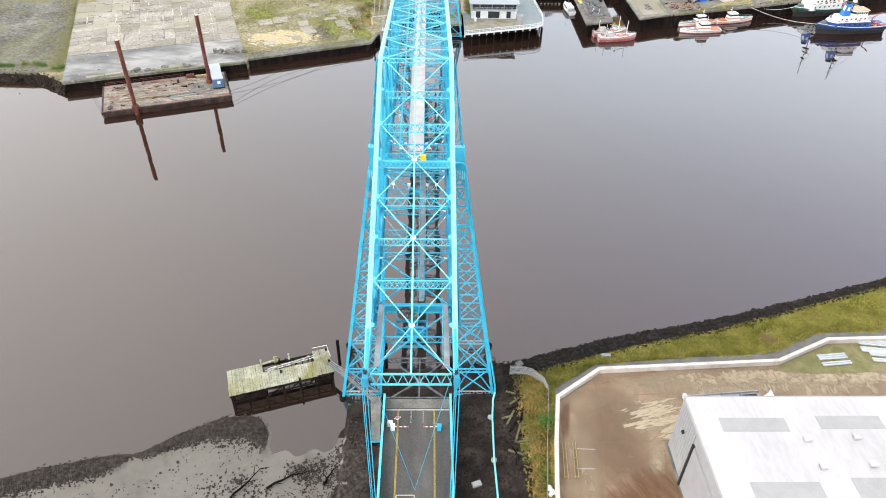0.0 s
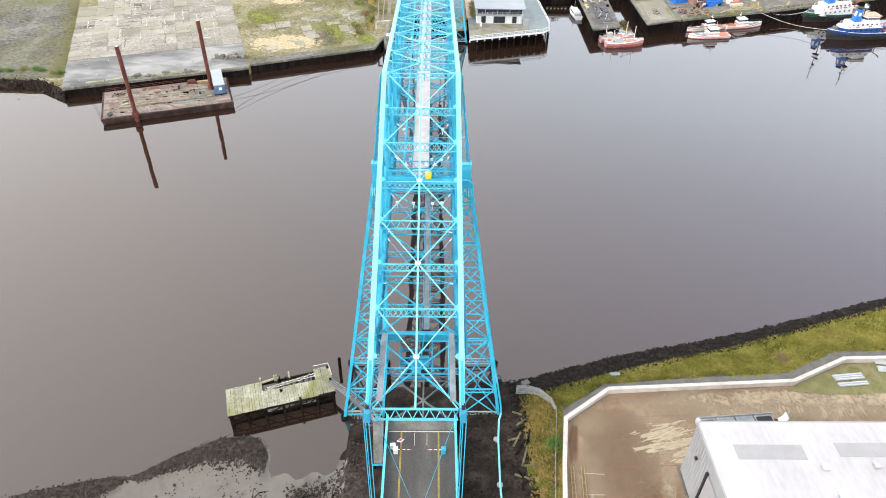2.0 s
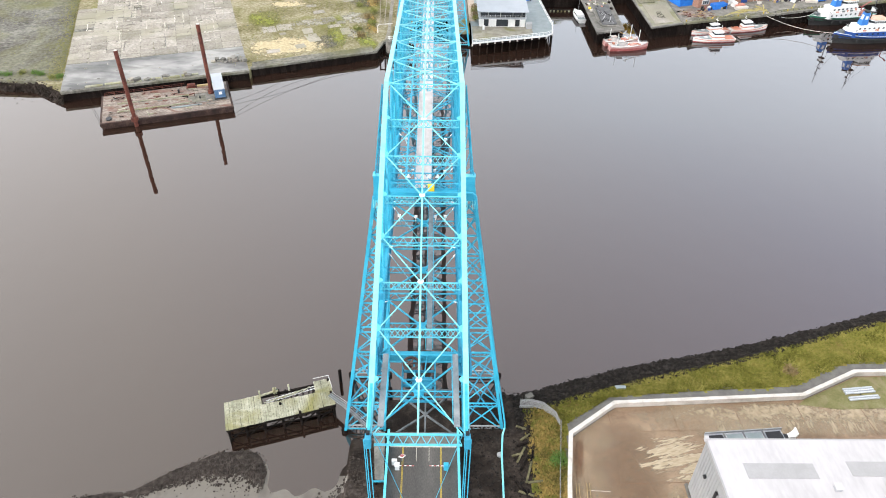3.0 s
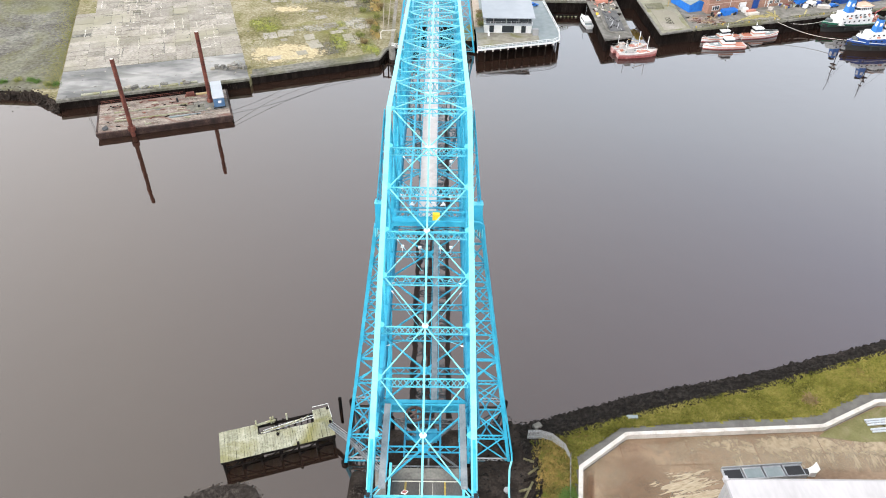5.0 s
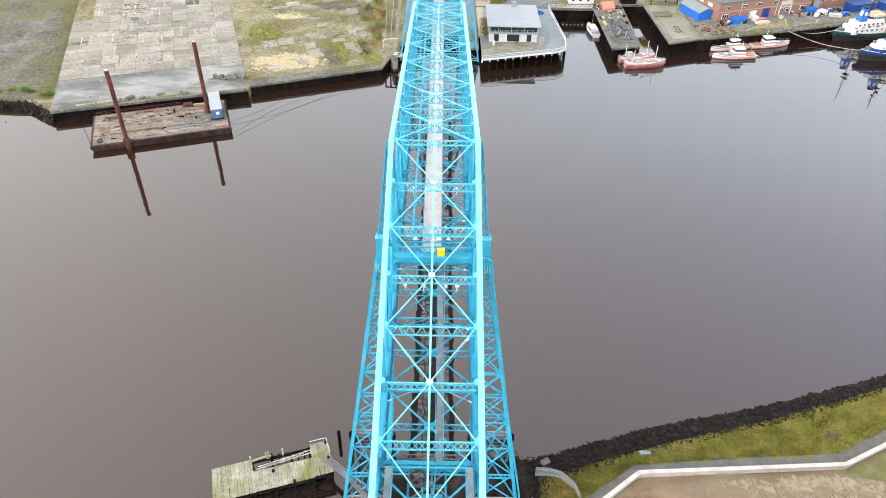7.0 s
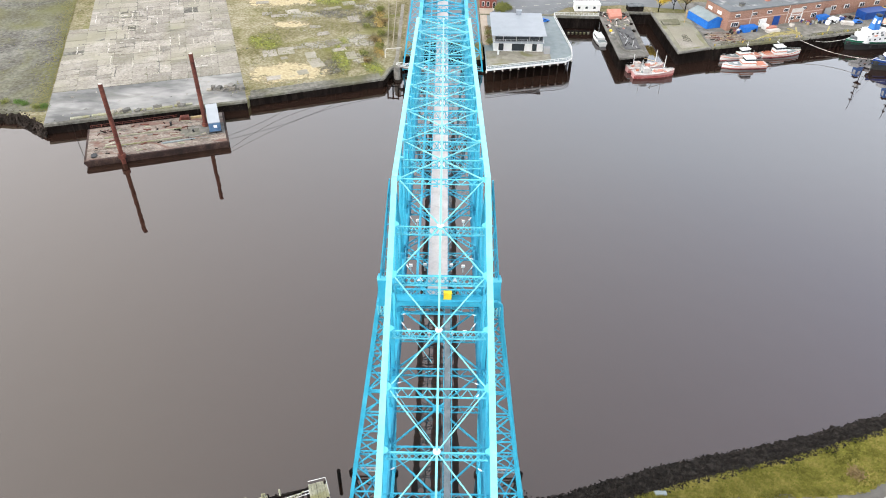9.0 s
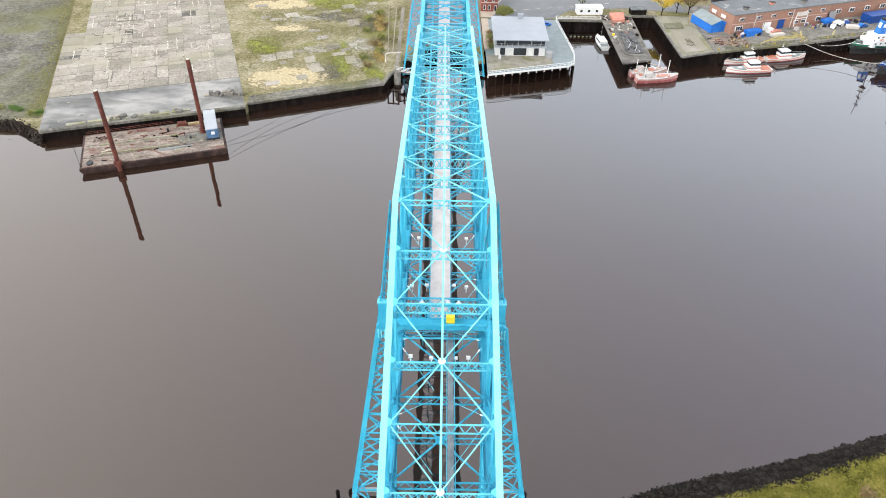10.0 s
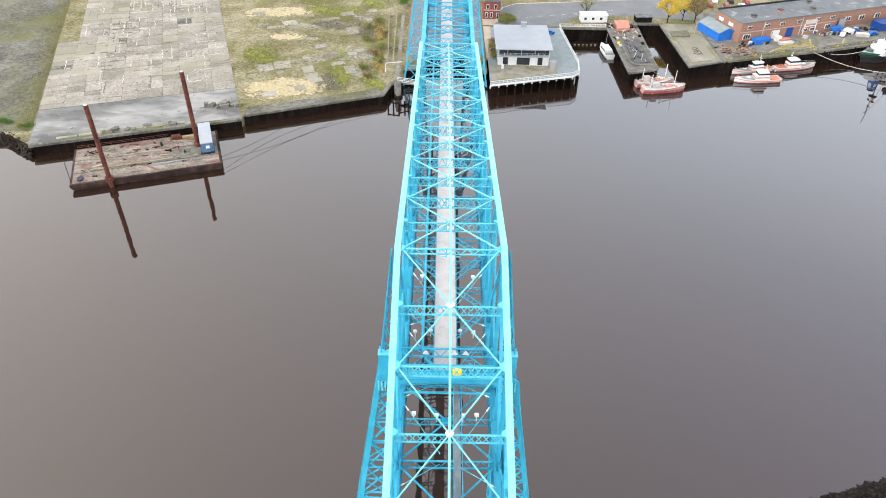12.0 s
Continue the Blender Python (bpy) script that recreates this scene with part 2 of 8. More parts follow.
def water_material():
    m = bpy.data.materials.new("murky_river_water")
    m.use_nodes = True
    nt = m.node_tree
    bsdf = nt.nodes["Principled BSDF"]
    geo = nt.nodes.new("ShaderNodeNewGeometry")
    n = nt.nodes.new("ShaderNodeTexNoise")
    n.inputs["Scale"].default_value, n.inputs["Detail"].default_value = 0.008, 4.0
    ramp = nt.nodes.new("ShaderNodeValToRGB")
    ramp.color_ramp.elements[0].position, ramp.color_ramp.elements[1].position = 0.35, 0.65
    ramp.color_ramp.elements[0].color, ramp.color_ramp.elements[1].color = (0.018, 0.0095, 0.007, 1), (0.023, 0.013, 0.009, 1)
    nt.links.new(geo.outputs["Position"], n.inputs["Vector"])
    nt.links.new(n.outputs["Fac"], ramp.inputs["Fac"])
    # base colour shifts slightly towards the near shore
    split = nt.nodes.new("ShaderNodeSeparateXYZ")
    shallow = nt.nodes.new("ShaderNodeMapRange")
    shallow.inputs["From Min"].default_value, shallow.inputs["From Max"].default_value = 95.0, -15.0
    shore_tone = nt.nodes.new("ShaderNodeMix")
    shore_tone.data_type = "RGBA"
    shore_tone.inputs["B"].default_value = (0.017, 0.0098, 0.007, 1)
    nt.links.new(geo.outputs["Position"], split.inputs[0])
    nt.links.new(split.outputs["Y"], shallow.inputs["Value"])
    nt.links.new(shallow.outputs["Result"], shore_tone.inputs["Factor"])
    nt.links.new(ramp.outputs["Color"], shore_tone.inputs["A"])
    nt.links.new(shore_tone.outputs["Result"], bsdf.inputs["Base Color"])
    bsdf.inputs["Roughness"].default_value = 0.015
    bsdf.inputs["IOR"].default_value = 2.21
    # uneven sky reflection painted in as a specular tint set by position
    sky_tint = nt.nodes.new("ShaderNodeMix")
    sky_tint.data_type = "RGBA"
    sky_tint.inputs["B"].default_value = (1.0, 0.885, 0.77, 1)
    # dimmer purple sky reflection painted near, bluer one far
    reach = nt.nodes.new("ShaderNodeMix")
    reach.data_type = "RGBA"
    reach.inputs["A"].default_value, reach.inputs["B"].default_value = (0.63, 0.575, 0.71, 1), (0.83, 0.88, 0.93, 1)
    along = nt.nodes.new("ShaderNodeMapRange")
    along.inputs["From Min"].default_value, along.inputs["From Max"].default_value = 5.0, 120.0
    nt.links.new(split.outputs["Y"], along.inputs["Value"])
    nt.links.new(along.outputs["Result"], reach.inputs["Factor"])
    nt.links.new(reach.outputs["Result"], sky_tint.inputs["A"])
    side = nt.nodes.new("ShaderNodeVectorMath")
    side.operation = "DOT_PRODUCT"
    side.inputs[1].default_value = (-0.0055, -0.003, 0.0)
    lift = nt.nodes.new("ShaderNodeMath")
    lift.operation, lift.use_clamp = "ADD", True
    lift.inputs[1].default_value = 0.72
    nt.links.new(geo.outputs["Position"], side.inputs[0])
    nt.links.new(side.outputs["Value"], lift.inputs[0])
    nt.links.new(lift.outputs[0], sky_tint.inputs["Factor"])
    nt.links.new(sky_tint.outputs["Result"], bsdf.inputs["Specular Tint"])
    r = nt.nodes.new("ShaderNodeTexNoise")
    r.inputs["Scale"].default_value, r.inputs["Detail"].default_value = 0.15, 2.0
    nt.links.new(geo.outputs["Position"], r.inputs["Vector"])
    b = nt.nodes.new("ShaderNodeBump")
    b.inputs["Strength"].default_value, b.inputs["Distance"].default_value = 0.17, 0.22
    nt.links.new(r.outputs["Fac"], b.inputs["Height"])
    nt.links.new(b.outputs["Normal"], bsdf.inputs["Normal"])
    return m


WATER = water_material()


# ---- building helpers ----
class Geo:
    """Collects vertices and faces for one mesh."""

    def __init__(self):
        self.v, self.f, self.mi = [], [], []

    def add(self, verts, faces, mi=0):
        n = len(self.v)
        self.v += [tuple(p) for p in verts]
        self.f += [tuple(n + i for i in f) for f in faces]
        self.mi += [mi] * len(faces)
        return self

    def beam(self, p, q, w, h, up=(0, 0, 1), mi=0):
        """A bar of section w across and h along up, from p to q."""
        p, q, up = Vector(p), Vector(q), Vector(up)
        d = (q - p).normalized()
        s = d.cross(up)
        if s.length < 1e-4:
            s = d.cross(Vector((0, 1, 0)))
        s.normalize()
        u = s.cross(d)
        s, u = s * (w / 2), u * (h / 2)
        vs = [a + b for a in (p, q) for b in (-s - u, s - u, s + u, -s + u)]
        return self.add(vs, [(0, 1, 2, 3), (7, 6, 5, 4), (0, 4, 5, 1), (1, 5, 6, 2), (2, 6, 7, 3), (3, 7, 4, 0)], mi)

    def box(self, x, y, z, sx, sy, sz, rz=0.0, mi=0):
        """A box whose bottom is centred at x, y, z."""
        c, s = math.cos(radians(rz)), math.sin(radians(rz))
        vs = []
        for k in (0, 1):
            for a, b in ((-1, -1), (1, -1), (1, 1), (-1, 1)):
                dx, dy = a * sx / 2, b * sy / 2
                vs.append((x + dx * c - dy * s, y + dx * s + dy * c, z + k * sz))
        return self.add(vs, [(3, 2, 1, 0), (4, 5, 6, 7), (0, 1, 5, 4), (1, 2, 6, 5), (2, 3, 7, 6), (3, 0, 4, 7)], mi)

    def prism(self, poly, z0, z1, mi=0):
        """An upright prism over a plan outline that runs anticlockwise; z1 may be a list, one height a corner."""
        n = len(poly)
        tops = z1 if isinstance(z1, (list, tuple)) else [z1] * n
        vs = [(x, y, z0) for x, y in poly] + [(x, y, t) for (x, y), t in zip(poly, tops)]
        fs = [tuple(reversed(range(n))), tuple(range(n, 2 * n))]
        fs += [(i, (i + 1) % n, n + (i + 1) % n, n + i) for i in range(n)]
        return self.add(vs, fs, mi)

    def rod(self, p, q, r, n=8, r2=None, mi=0):
        p, q = Vector(p), Vector(q)
        r2 = r if r2 is None else r2
        d = (q - p).normalized()
        a = d.orthogonal().normalized()
        b = d.cross(a)
        vs = [c + (a * math.cos(k * 2 * math.pi / n) + b * math.sin(k * 2 * math.pi / n)) * rr for c, rr in ((p, r), (q, r2)) for k in range(n)]
        fs = [(k, (k + 1) % n, n + (k + 1) % n, n + k) for k in range(n)] + [tuple(reversed(range(n))), tuple(range(n, 2 * n))]
        return self.add(vs, fs, mi)

    def tube(self, pts, r, n=6, mi=0):
        for p, q in zip(pts, pts[1:]):
            self.rod(p, q, r, n, mi=mi)
        return self

    def lattice(self, p, q, height, pitch, w, up=(0, 0, 1), flange=0.12, cross=False):
        """A lattice girder from p to q, hanging down its height from the line p-q."""
        p, q, up = Vector(p), Vector(q), Vector(up)
        low = -up.normalized() * height
        self.beam(p, q, flange * 1.6, flange, up)
        self.beam(p + low, q + low, flange * 1.6, flange, up)
        n = max(2, round((q - p).length / pitch))
        side = (q - p).normalized().cross(up)
        for i in range(n):
            a, b = p.lerp(q, i / n), p.lerp(q, (i + 1) / n)
            if cross:
                self.beam(a, b + low, w, w * 0.4, side)
                self.beam(a + low, b, w, w * 0.4, side)
            elif i % 2:
                self.beam(a + low, b, w, w * 0.4, side)
            else:
                self.beam(a, b + low, w, w * 0.4, side)
        return self

    def mesh(self, name, mats):
        me = bpy.data.meshes.new(name)
        me.from_pydata(self.v, [], self.f)
        for m in (mats if isinstance(mats, (list, tuple)) else [mats]):
            me.materials.append(m)
        if any(self.mi):
            me.polygons.foreach_set("material_index", self.mi)
        me.update()
        return me


def part(name, geo, mats, parent=None, label="", smooth=False):
    ob = new(name, geo.mesh(name, mats))
    if smooth:
        for p in ob.data.polygons:
            p.use_smooth = True
    ob.parent = parent
    if label:
        ob["label"] = label
    return ob


def thing(name, label, category, group="", kind="", at=(0, 0, 0), rz=0.0):
    ob = new(name)
    ob.empty_display_size = 0.5
    ob.matrix_world = pose(*at, 0, 0, rz)
    return tagged(ob, label, category, group, kind)


def solid(name, geo, mats, label, category, group="", kind="", smooth=False):
    return tagged(part(name, geo, mats, smooth=smooth), label, category, group, kind)


def lerp_table(table, x):
    if x <= table[0][0]:
        return table[0][1]
    for (a, u), (b, v) in zip(table, table[1:]):
        if x <= b:
            return u + (v - u) * (x - a) / (b - a)
    return table[-1][1]


def inside(poly, x, y):
    hit, n = False, len(poly)
    for i in range(n):
        (x1, y1), (x2, y2) = poly[i], poly[(i + 1) % n]
        if (y1 > y) != (y2 > y) and x < (x2 - x1) * (y - y1) / (y2 - y1) + x1:
            hit = not hit
    return hit


def icosphere():
    bm = bmesh.new()
    bmesh.ops.create_icosphere(bm, subdivisions=1, radius=1)
    vs = [v.co.copy() for v in bm.verts]
    fs = [tuple(v.index for v in f.verts) for f in bm.faces]
    bm.free()
    return vs, fs


ICO_V, ICO_F = icosphere()


def stone_into(geo, x, y, z, r, rnd, mi=0):
    rot = Euler((rnd.uniform(0, 6), rnd.uniform(0, 6), rnd.uniform(0, 6))).to_matrix()
    sc = Vector((r * rnd.uniform(0.7, 1.3), r * rnd.uniform(0.7, 1.2), r * rnd.uniform(0.5, 0.9)))
    geo.add([Vector((x, y, z)) + rot @ Vector(((v.x * sc.x), (v.y * sc.y), (v.z * sc.z))) * rnd.uniform(0.8, 1.15) for v in ICO_V], ICO_F, mi)



# ---- river, near shore, far land ----
SHORE = [(-95, -32), (-71, -22.5), (-63, -20), (-53.6, -17.9), (-48.9, -17.0), (-43.8, -13.5), (-36.8, -9.9), (-31, -9.4), (-29, -10.4), (-28, -12.2), (-25.5, -15.6), (-22, -17.6), (-19.5, -17.2), (-17, -18.2), (-14.8, -15.0), (-13.4, -12.9), (-13.0, -6), (-7.0, -5), (7.2, -5), (8.2, 2), (12, 4.5), (15, 4.6), (18.3, 4.6),
         (24.5, 6.6), (41, 11.9), (56.6, 15.3), (66, 17.8), (85, 23.4), (112, 32), (140, 42), (220, 73)]
GRASS_EDGE = [(17, -6), (21, -0.6), (29, 1.8), (42.7, 6.2), (62, 11.4), (81, 17.5), (107, 26.3), (140, 38), (220, 68)]


WALL_LINE = [(24.6, -17), (26.2, -7.4), (35.4, -0.5), (71.7, 1.7), (84.2, 7.6), (97, 8.1), (140, 10), (400, 22)]


RIDGE = [(-95, 2.4), (-70, 2.3), (-60, 2.2), (-54, 1.9), (-51.2, 0.6), (-49.4, 0.4), (-48, 0.9), (-44, 1.4), (-39, 2.1), (-35, 2.8), (-28, 2.8)]


def ground_height(x, y):
    sh = lerp_table(SHORE, x)
    n = noise.noise((x * 0.25, y * 0.25, 0)) * 0.25
    # bed raised above the water so dark mud paints the dock's shade
    if abs(x) < 6.9 and y > -7.4:
        return 0.3 if y < 3 else -1.5
    if x < -6.5:
        d = sh - y
        if x < -13:
            wide = lerp_table(RIDGE, x)
            ridge = 0.5 * math.exp(-((d - wide) / wide) ** 2) * min(1.0, max(0.0, (-26.8 - x) / 2.5))
            rise = 0.10 if x < -28 else 0.012
            return max(-2.0, min(0.07, d * rise) + ridge * (1 + n) + n * (0.10 if x < -28 else 0.16))
        return max(-2.0, min(1.3, (sh - y) * 0.18) + n)
    if x < 16:
        return max(-2.0, min(1.6, (sh - y) * (0.06 if y > -4 else 0.2 * min(1.0, (1 - y) / 8))) + n)
    ge = lerp_table(GRASS_EDGE, x)
    if y > ge:
        return max(-2.0, 2.0 * (sh - y) / max(1.0, sh - ge) + n * 0.8)
    k = min(1.0, (x - 16) / 8)
    return min(3.0, 2.0 + (ge - y) * 0.16 + n * 0.5) * k + (1 - k) * 1.6


def build_ground():
    xs = [-3000, -900, -350, -180, -120] + [-96 + 0.55 * i for i in range(401)] + [128, 150, 200, 320, 900, 3000]
    ys = [-3000, -900, -350, -160, -100, -75] + [-62 + 0.55 * i for i in range(193)] + [48, 60, 80, 118]
    geo = Geo()
    rnd = random.Random(12)
    for y in ys:
        for x in xs:
            geo.v.append((x, y, ground_height(x, y)))
    w = len(xs)
    for j in range(len(ys) - 1):
        for i in range(w - 1):
            x, y = (xs[i] + xs[i + 1]) / 2, (ys[j] + ys[j + 1]) / 2
            jit = noise.noise((x * 0.4, y * 0.4, 3)) * 1.2 + rnd.uniform(-0.2, 0.2)
            ge = lerp_table(GRASS_EDGE, x)
            if x < -14.0 + jit * 2.2:
                wide = lerp_table(RIDGE, x)
                d = lerp_table(SHORE, x) - y
                gap = -50.9 < x + jit * 0.3 < -49.7
                mi = 5 if x < -28.2 + jit * 0.5 and -3 < d < 1.55 * wide + jit * 0.6 and not gap else 0
            elif x < 19.5 + jit * 1.5 and y < 12:
                # dark mud here also paints dock shade and the leg's dark reflection
                mi = 5 if x < -9.5 + jit and y < -15 + jit * 2 else 1
            elif y > ge + jit * 0.8:
                mi = 1
            elif x < 25 and y < -1:
                mi = 3
            elif y < lerp_table(WALL_LINE, x) + 3.0 + jit * 0.9:
                mi = 4
            else:
                mi = 2
            geo.f.append((j * w + i, j * w + i + 1, (j + 1) * w + i + 1, (j + 1) * w + i))
            geo.mi.append(mi)
    return solid("ground", geo, [MUD, DARK_MUD, GRASS, GRASS_DRY, GRAVEL, SHINGLE], "muddy river shore with dark mud, rough grass and gravel", "ground", kind="structure", smooth=True)


build_ground()
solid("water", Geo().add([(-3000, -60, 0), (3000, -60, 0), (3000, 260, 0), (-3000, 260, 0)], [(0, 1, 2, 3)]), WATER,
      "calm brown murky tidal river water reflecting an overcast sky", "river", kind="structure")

WEST_LAND = [(-3000, 140), (-220, 136), (-130, 131), (-118, 123), (-62.2, 141), (-62.0, 143.5), (-20.4, 159.3), (-18.4, 167), (-14.5, 172), (-14.5, 4500), (-3000, 4500)]
EAST_LAND = [(-14.5, 180), (-6.9, 180), (-6.9, 192.6), (6.9, 192.6), (6.9, 178), (14.6, 178), (14.6, 222), (64.5, 222), (64.5, 228), (101, 228), (101, 191.5), (140.6, 202.7), (170.4, 212.3), (300, 254), (3000, 1100), (3000, 4500), (-14.5, 4500)]


def build_far_land():
    solid("waste_ground", Geo().prism(WEST_LAND, -3, 4.9), WASTE, "mossy rubble wasteland on the far bank", "ground", kind="structure")
    solid("far_ground", Geo().prism(EAST_LAND, -3, 4.9), WASTE, "rough ground behind the far quays", "ground", kind="structure")


build_far_land()

# ---- the transporter bridge ----
SPAN, PITCH, XC, ZLOW, ZTOP = 185.2, 10.2, 4.92, 48.6, 67.4
ZDECK = ZLOW + 0.75
ARM, CANT = -4 * PITCH, 7 * PITCH
bridge = thing("transporter_bridge", "tall blue-painted steel transporter bridge of lattice trusses on two towers", "bridge")


def top_z(a):
    """Height of the top chord at a metres from the tower towards the river (negative: landward)."""
    return ZTOP + 0.462 * a if a < 0 else ZTOP - 0.128 * a


def z_of(a):
    return top_z(a) - 0.25


def half(far):
    def P(x, a, z):
        return (x, SPAN - a if far else a, z)

    up = (0, 0, 1)
    nodes = [ARM + PITCH * i for i in range(12)]
    for s in (-1, 1):
        X = s * XC
        # top chord: box with a cover plate coloured pale as if sky-lit
        for a, b in ((ARM, 0.0), (0.0, CANT)):
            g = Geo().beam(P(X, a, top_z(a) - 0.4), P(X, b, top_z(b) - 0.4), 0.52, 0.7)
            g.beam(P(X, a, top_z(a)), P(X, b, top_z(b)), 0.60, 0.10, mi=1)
            part("top_chord", g, [BLUE, PALE], bridge, "box top chord with a cover plate coloured pale as if sky-lit")
        part("bottom_chord", Geo().beam(P(X, ARM + 1.5, ZLOW - 0.35), P(X, CANT, ZLOW - 0.35), 0.5, 0.6), BLUE, bridge)
        for i, a in enumerate(nodes):
            tz = top_z(a) - 0.7
            if tz - ZLOW > 1.5:
                g = Geo()
                for d in (-0.28, 0.28):
                    g.beam(P(X, a + d, ZLOW), P(X, a + d, tz), 0.36, 0.12, (0, 1, 0))
                n = max(2, int((tz - ZLOW) / 0.9))
                for k in range(n):
                    z0, z1 = ZLOW + (tz - ZLOW) * k / n, ZLOW + (tz - ZLOW) * (k + 1) / n
                    g.beam(P(X, a - 0.28, z0), P(X, a + 0.28, z1), 0.08, 0.08)
                part("truss_post", g, BLUE, bridge)
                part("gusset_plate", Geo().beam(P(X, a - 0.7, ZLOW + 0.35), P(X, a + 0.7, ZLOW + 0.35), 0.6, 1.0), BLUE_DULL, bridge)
            if i + 1 < len(nodes):
                b = nodes[i + 1]
                mid, mz = (a + b) / 2, (top_z((a + b) / 2) - 0.7 + ZLOW) / 2
                lo, hi = (a, b) if a < 0 else (b, a)
                hz = top_z(hi) - 0.7
                if hz - ZLOW > 3:
                    g = Geo().beam(P(X, lo, ZLOW + 0.3), P(X, hi, hz), 0.3, 0.34)
                    part("truss_diagonal", g, BLUE, bridge)
                if top_z(lo) - ZLOW > 5:
                    g = Geo().beam(P(X, hi, ZLOW + 0.3), P(X, lo, top_z(lo) - 0.7), 0.18, 0.26)
                    part("truss_counter_diagonal", g, BLUE, bridge)
                    g = Geo().beam(P(X, mid, ZLOW + 0.3), P(X, mid, mz + 0.4), 0.3, 0.3)
                    part("truss_hanger", g, BLUE, bridge)
        # inner lattice web hung below the top chord
        for i in range(11):
            a, b = nodes[i], nodes[i + 1]
            if min(top_z(a), top_z(b)) - ZLOW < 3:
                continue
            g = Geo().lattice(P(X - s * 0.42, a + 0.3, ZLOW + 1.35), P(X - s * 0.42, b - 0.3, ZLOW + 1.35), 0.9, 0.9, 0.09, flange=0.08)
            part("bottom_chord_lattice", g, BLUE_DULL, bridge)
    # rounded gusset plates where the top laterals meet the chords
    for k in range(23):
        a = ARM + PITCH * k / 2
        if abs(a - CANT) < 0.1 or k == 0:
            continue
        for s in (-1, 1):
            z, w = top_z(a) - 0.02, 0.42 if k % 2 == 0 else 0.32
            poly = [(s * (XC - 0.3), -w), (s * (XC - 0.62), -w * 0.5), (s * (XC - 0.72), 0), (s * (XC - 0.62), w * 0.5), (s * (XC - 0.3), w)]
            n = len(poly)
            g = Geo().add([P(x, a + d, top_z(a + d) - 0.02) for x, d in poly] + [P(x, a + d, top_z(a + d) - 0.14) for x, d in poly],
                          [tuple(range(n)), tuple(reversed(range(n, 2 * n)))] + [(i, (i + 1) % n, n + (i + 1) % n, n + i) for i in range(n)])
            part("node_gusset", g, CYAN, bridge)
    # lateral members on top
    for i, a in enumerate(nodes):
        z = top_z(a) - 0.25
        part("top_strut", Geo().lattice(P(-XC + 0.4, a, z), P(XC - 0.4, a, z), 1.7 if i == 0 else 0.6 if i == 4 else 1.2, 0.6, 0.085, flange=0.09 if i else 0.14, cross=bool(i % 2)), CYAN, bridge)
        if i + 1 < len(nodes):
            b = nodes[i + 1]
            m = (a + b) / 2
            zb, zm = top_z(b) - 0.25, top_z(m) - 0.25
            # far half: the same paint again, with less skylight put into its colour
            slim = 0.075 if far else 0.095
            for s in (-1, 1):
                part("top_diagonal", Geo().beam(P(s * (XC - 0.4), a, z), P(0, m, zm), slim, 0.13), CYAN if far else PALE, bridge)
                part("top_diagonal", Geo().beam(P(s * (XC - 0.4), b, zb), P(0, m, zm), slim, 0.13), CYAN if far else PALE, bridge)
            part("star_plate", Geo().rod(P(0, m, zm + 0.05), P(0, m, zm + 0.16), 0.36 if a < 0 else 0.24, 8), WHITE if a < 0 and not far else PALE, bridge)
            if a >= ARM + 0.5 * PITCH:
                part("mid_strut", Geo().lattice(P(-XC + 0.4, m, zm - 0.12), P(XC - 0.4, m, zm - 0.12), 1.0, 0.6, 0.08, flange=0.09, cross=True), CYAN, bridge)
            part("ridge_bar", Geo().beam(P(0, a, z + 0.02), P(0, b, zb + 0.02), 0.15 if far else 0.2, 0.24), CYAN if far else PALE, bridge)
    # floor of the truss
    for i, a in enumerate(nodes):
        if i:
            part("floor_beam", Geo().lattice(P(-XC, a, ZLOW + 0.4), P(XC, a, ZLOW + 0.4), 1.1, 0.8, 0.09, flange=0.11), BLUE, bridge)
        if i + 1 < len(nodes):
            b, m = nodes[i + 1], (nodes[i] + nodes[i + 1]) / 2
            part("floor_beam", Geo().lattice(P(-XC, m, ZLOW + 0.3), P(XC, m, ZLOW + 0.3), 0.9, 0.7, 0.08, flange=0.09), BLUE, bridge)
            for s in (-1, 1):
                for e in (a, b):
                    if a < 0:
                        g = Geo().beam(P(s * XC, e, ZLOW), P(0, m, ZLOW), 0.16, 0.16)
                    else:
                        p0, p1 = Vector(P(s * (XC - 0.3), e, ZLOW + 1.3)), Vector(P(0, m, ZLOW + 0.9))
                        side = (p1 - p0).cross(Vector((0, 0, 1))).normalized()
                        g = Geo().lattice(p0 + side * 0.35, p1 + side * 0.35, 0.7, 0.7, 0.08, up=side, flange=0.10)
                    part("floor_diagonal", g, BLUE, bridge)
            if a >= 0:
                for e, ze in ((a, z_of(a)), (m, z_of(m))):
                    for x in (-0.42, 0.42):
                        part("hoop_post", Geo().beam(P(x, e, ze - 1.0), P(x, e, ze + 0.1), 0.09, 0.09).beam(P(x, e, ze - 0.9), P(x * 2.1, e, ze - 0.9), 0.08, 0.08), CYAN, bridge)
            part("floor_gusset", Geo().box(*P(0, m, ZLOW - 0.2), 1.0, 0.8, 0.3), BLUE, bridge)
    # rail track of the hanging car under each truss: two rails on a broad lower flange
    for x in (-5.1, 5.1):
        g = Geo().beam(P(x, -32.0, ZLOW - 1.3), P(x, CANT, ZLOW - 1.3), 1.5, 0.16)
        for d in (-0.6, 0.6):
            g.beam(P(x + d, -32.0, ZLOW - 1.05), P(x + d, CANT, ZLOW - 1.05), 0.14, 0.34)
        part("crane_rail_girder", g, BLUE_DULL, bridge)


half(False)
half(True)


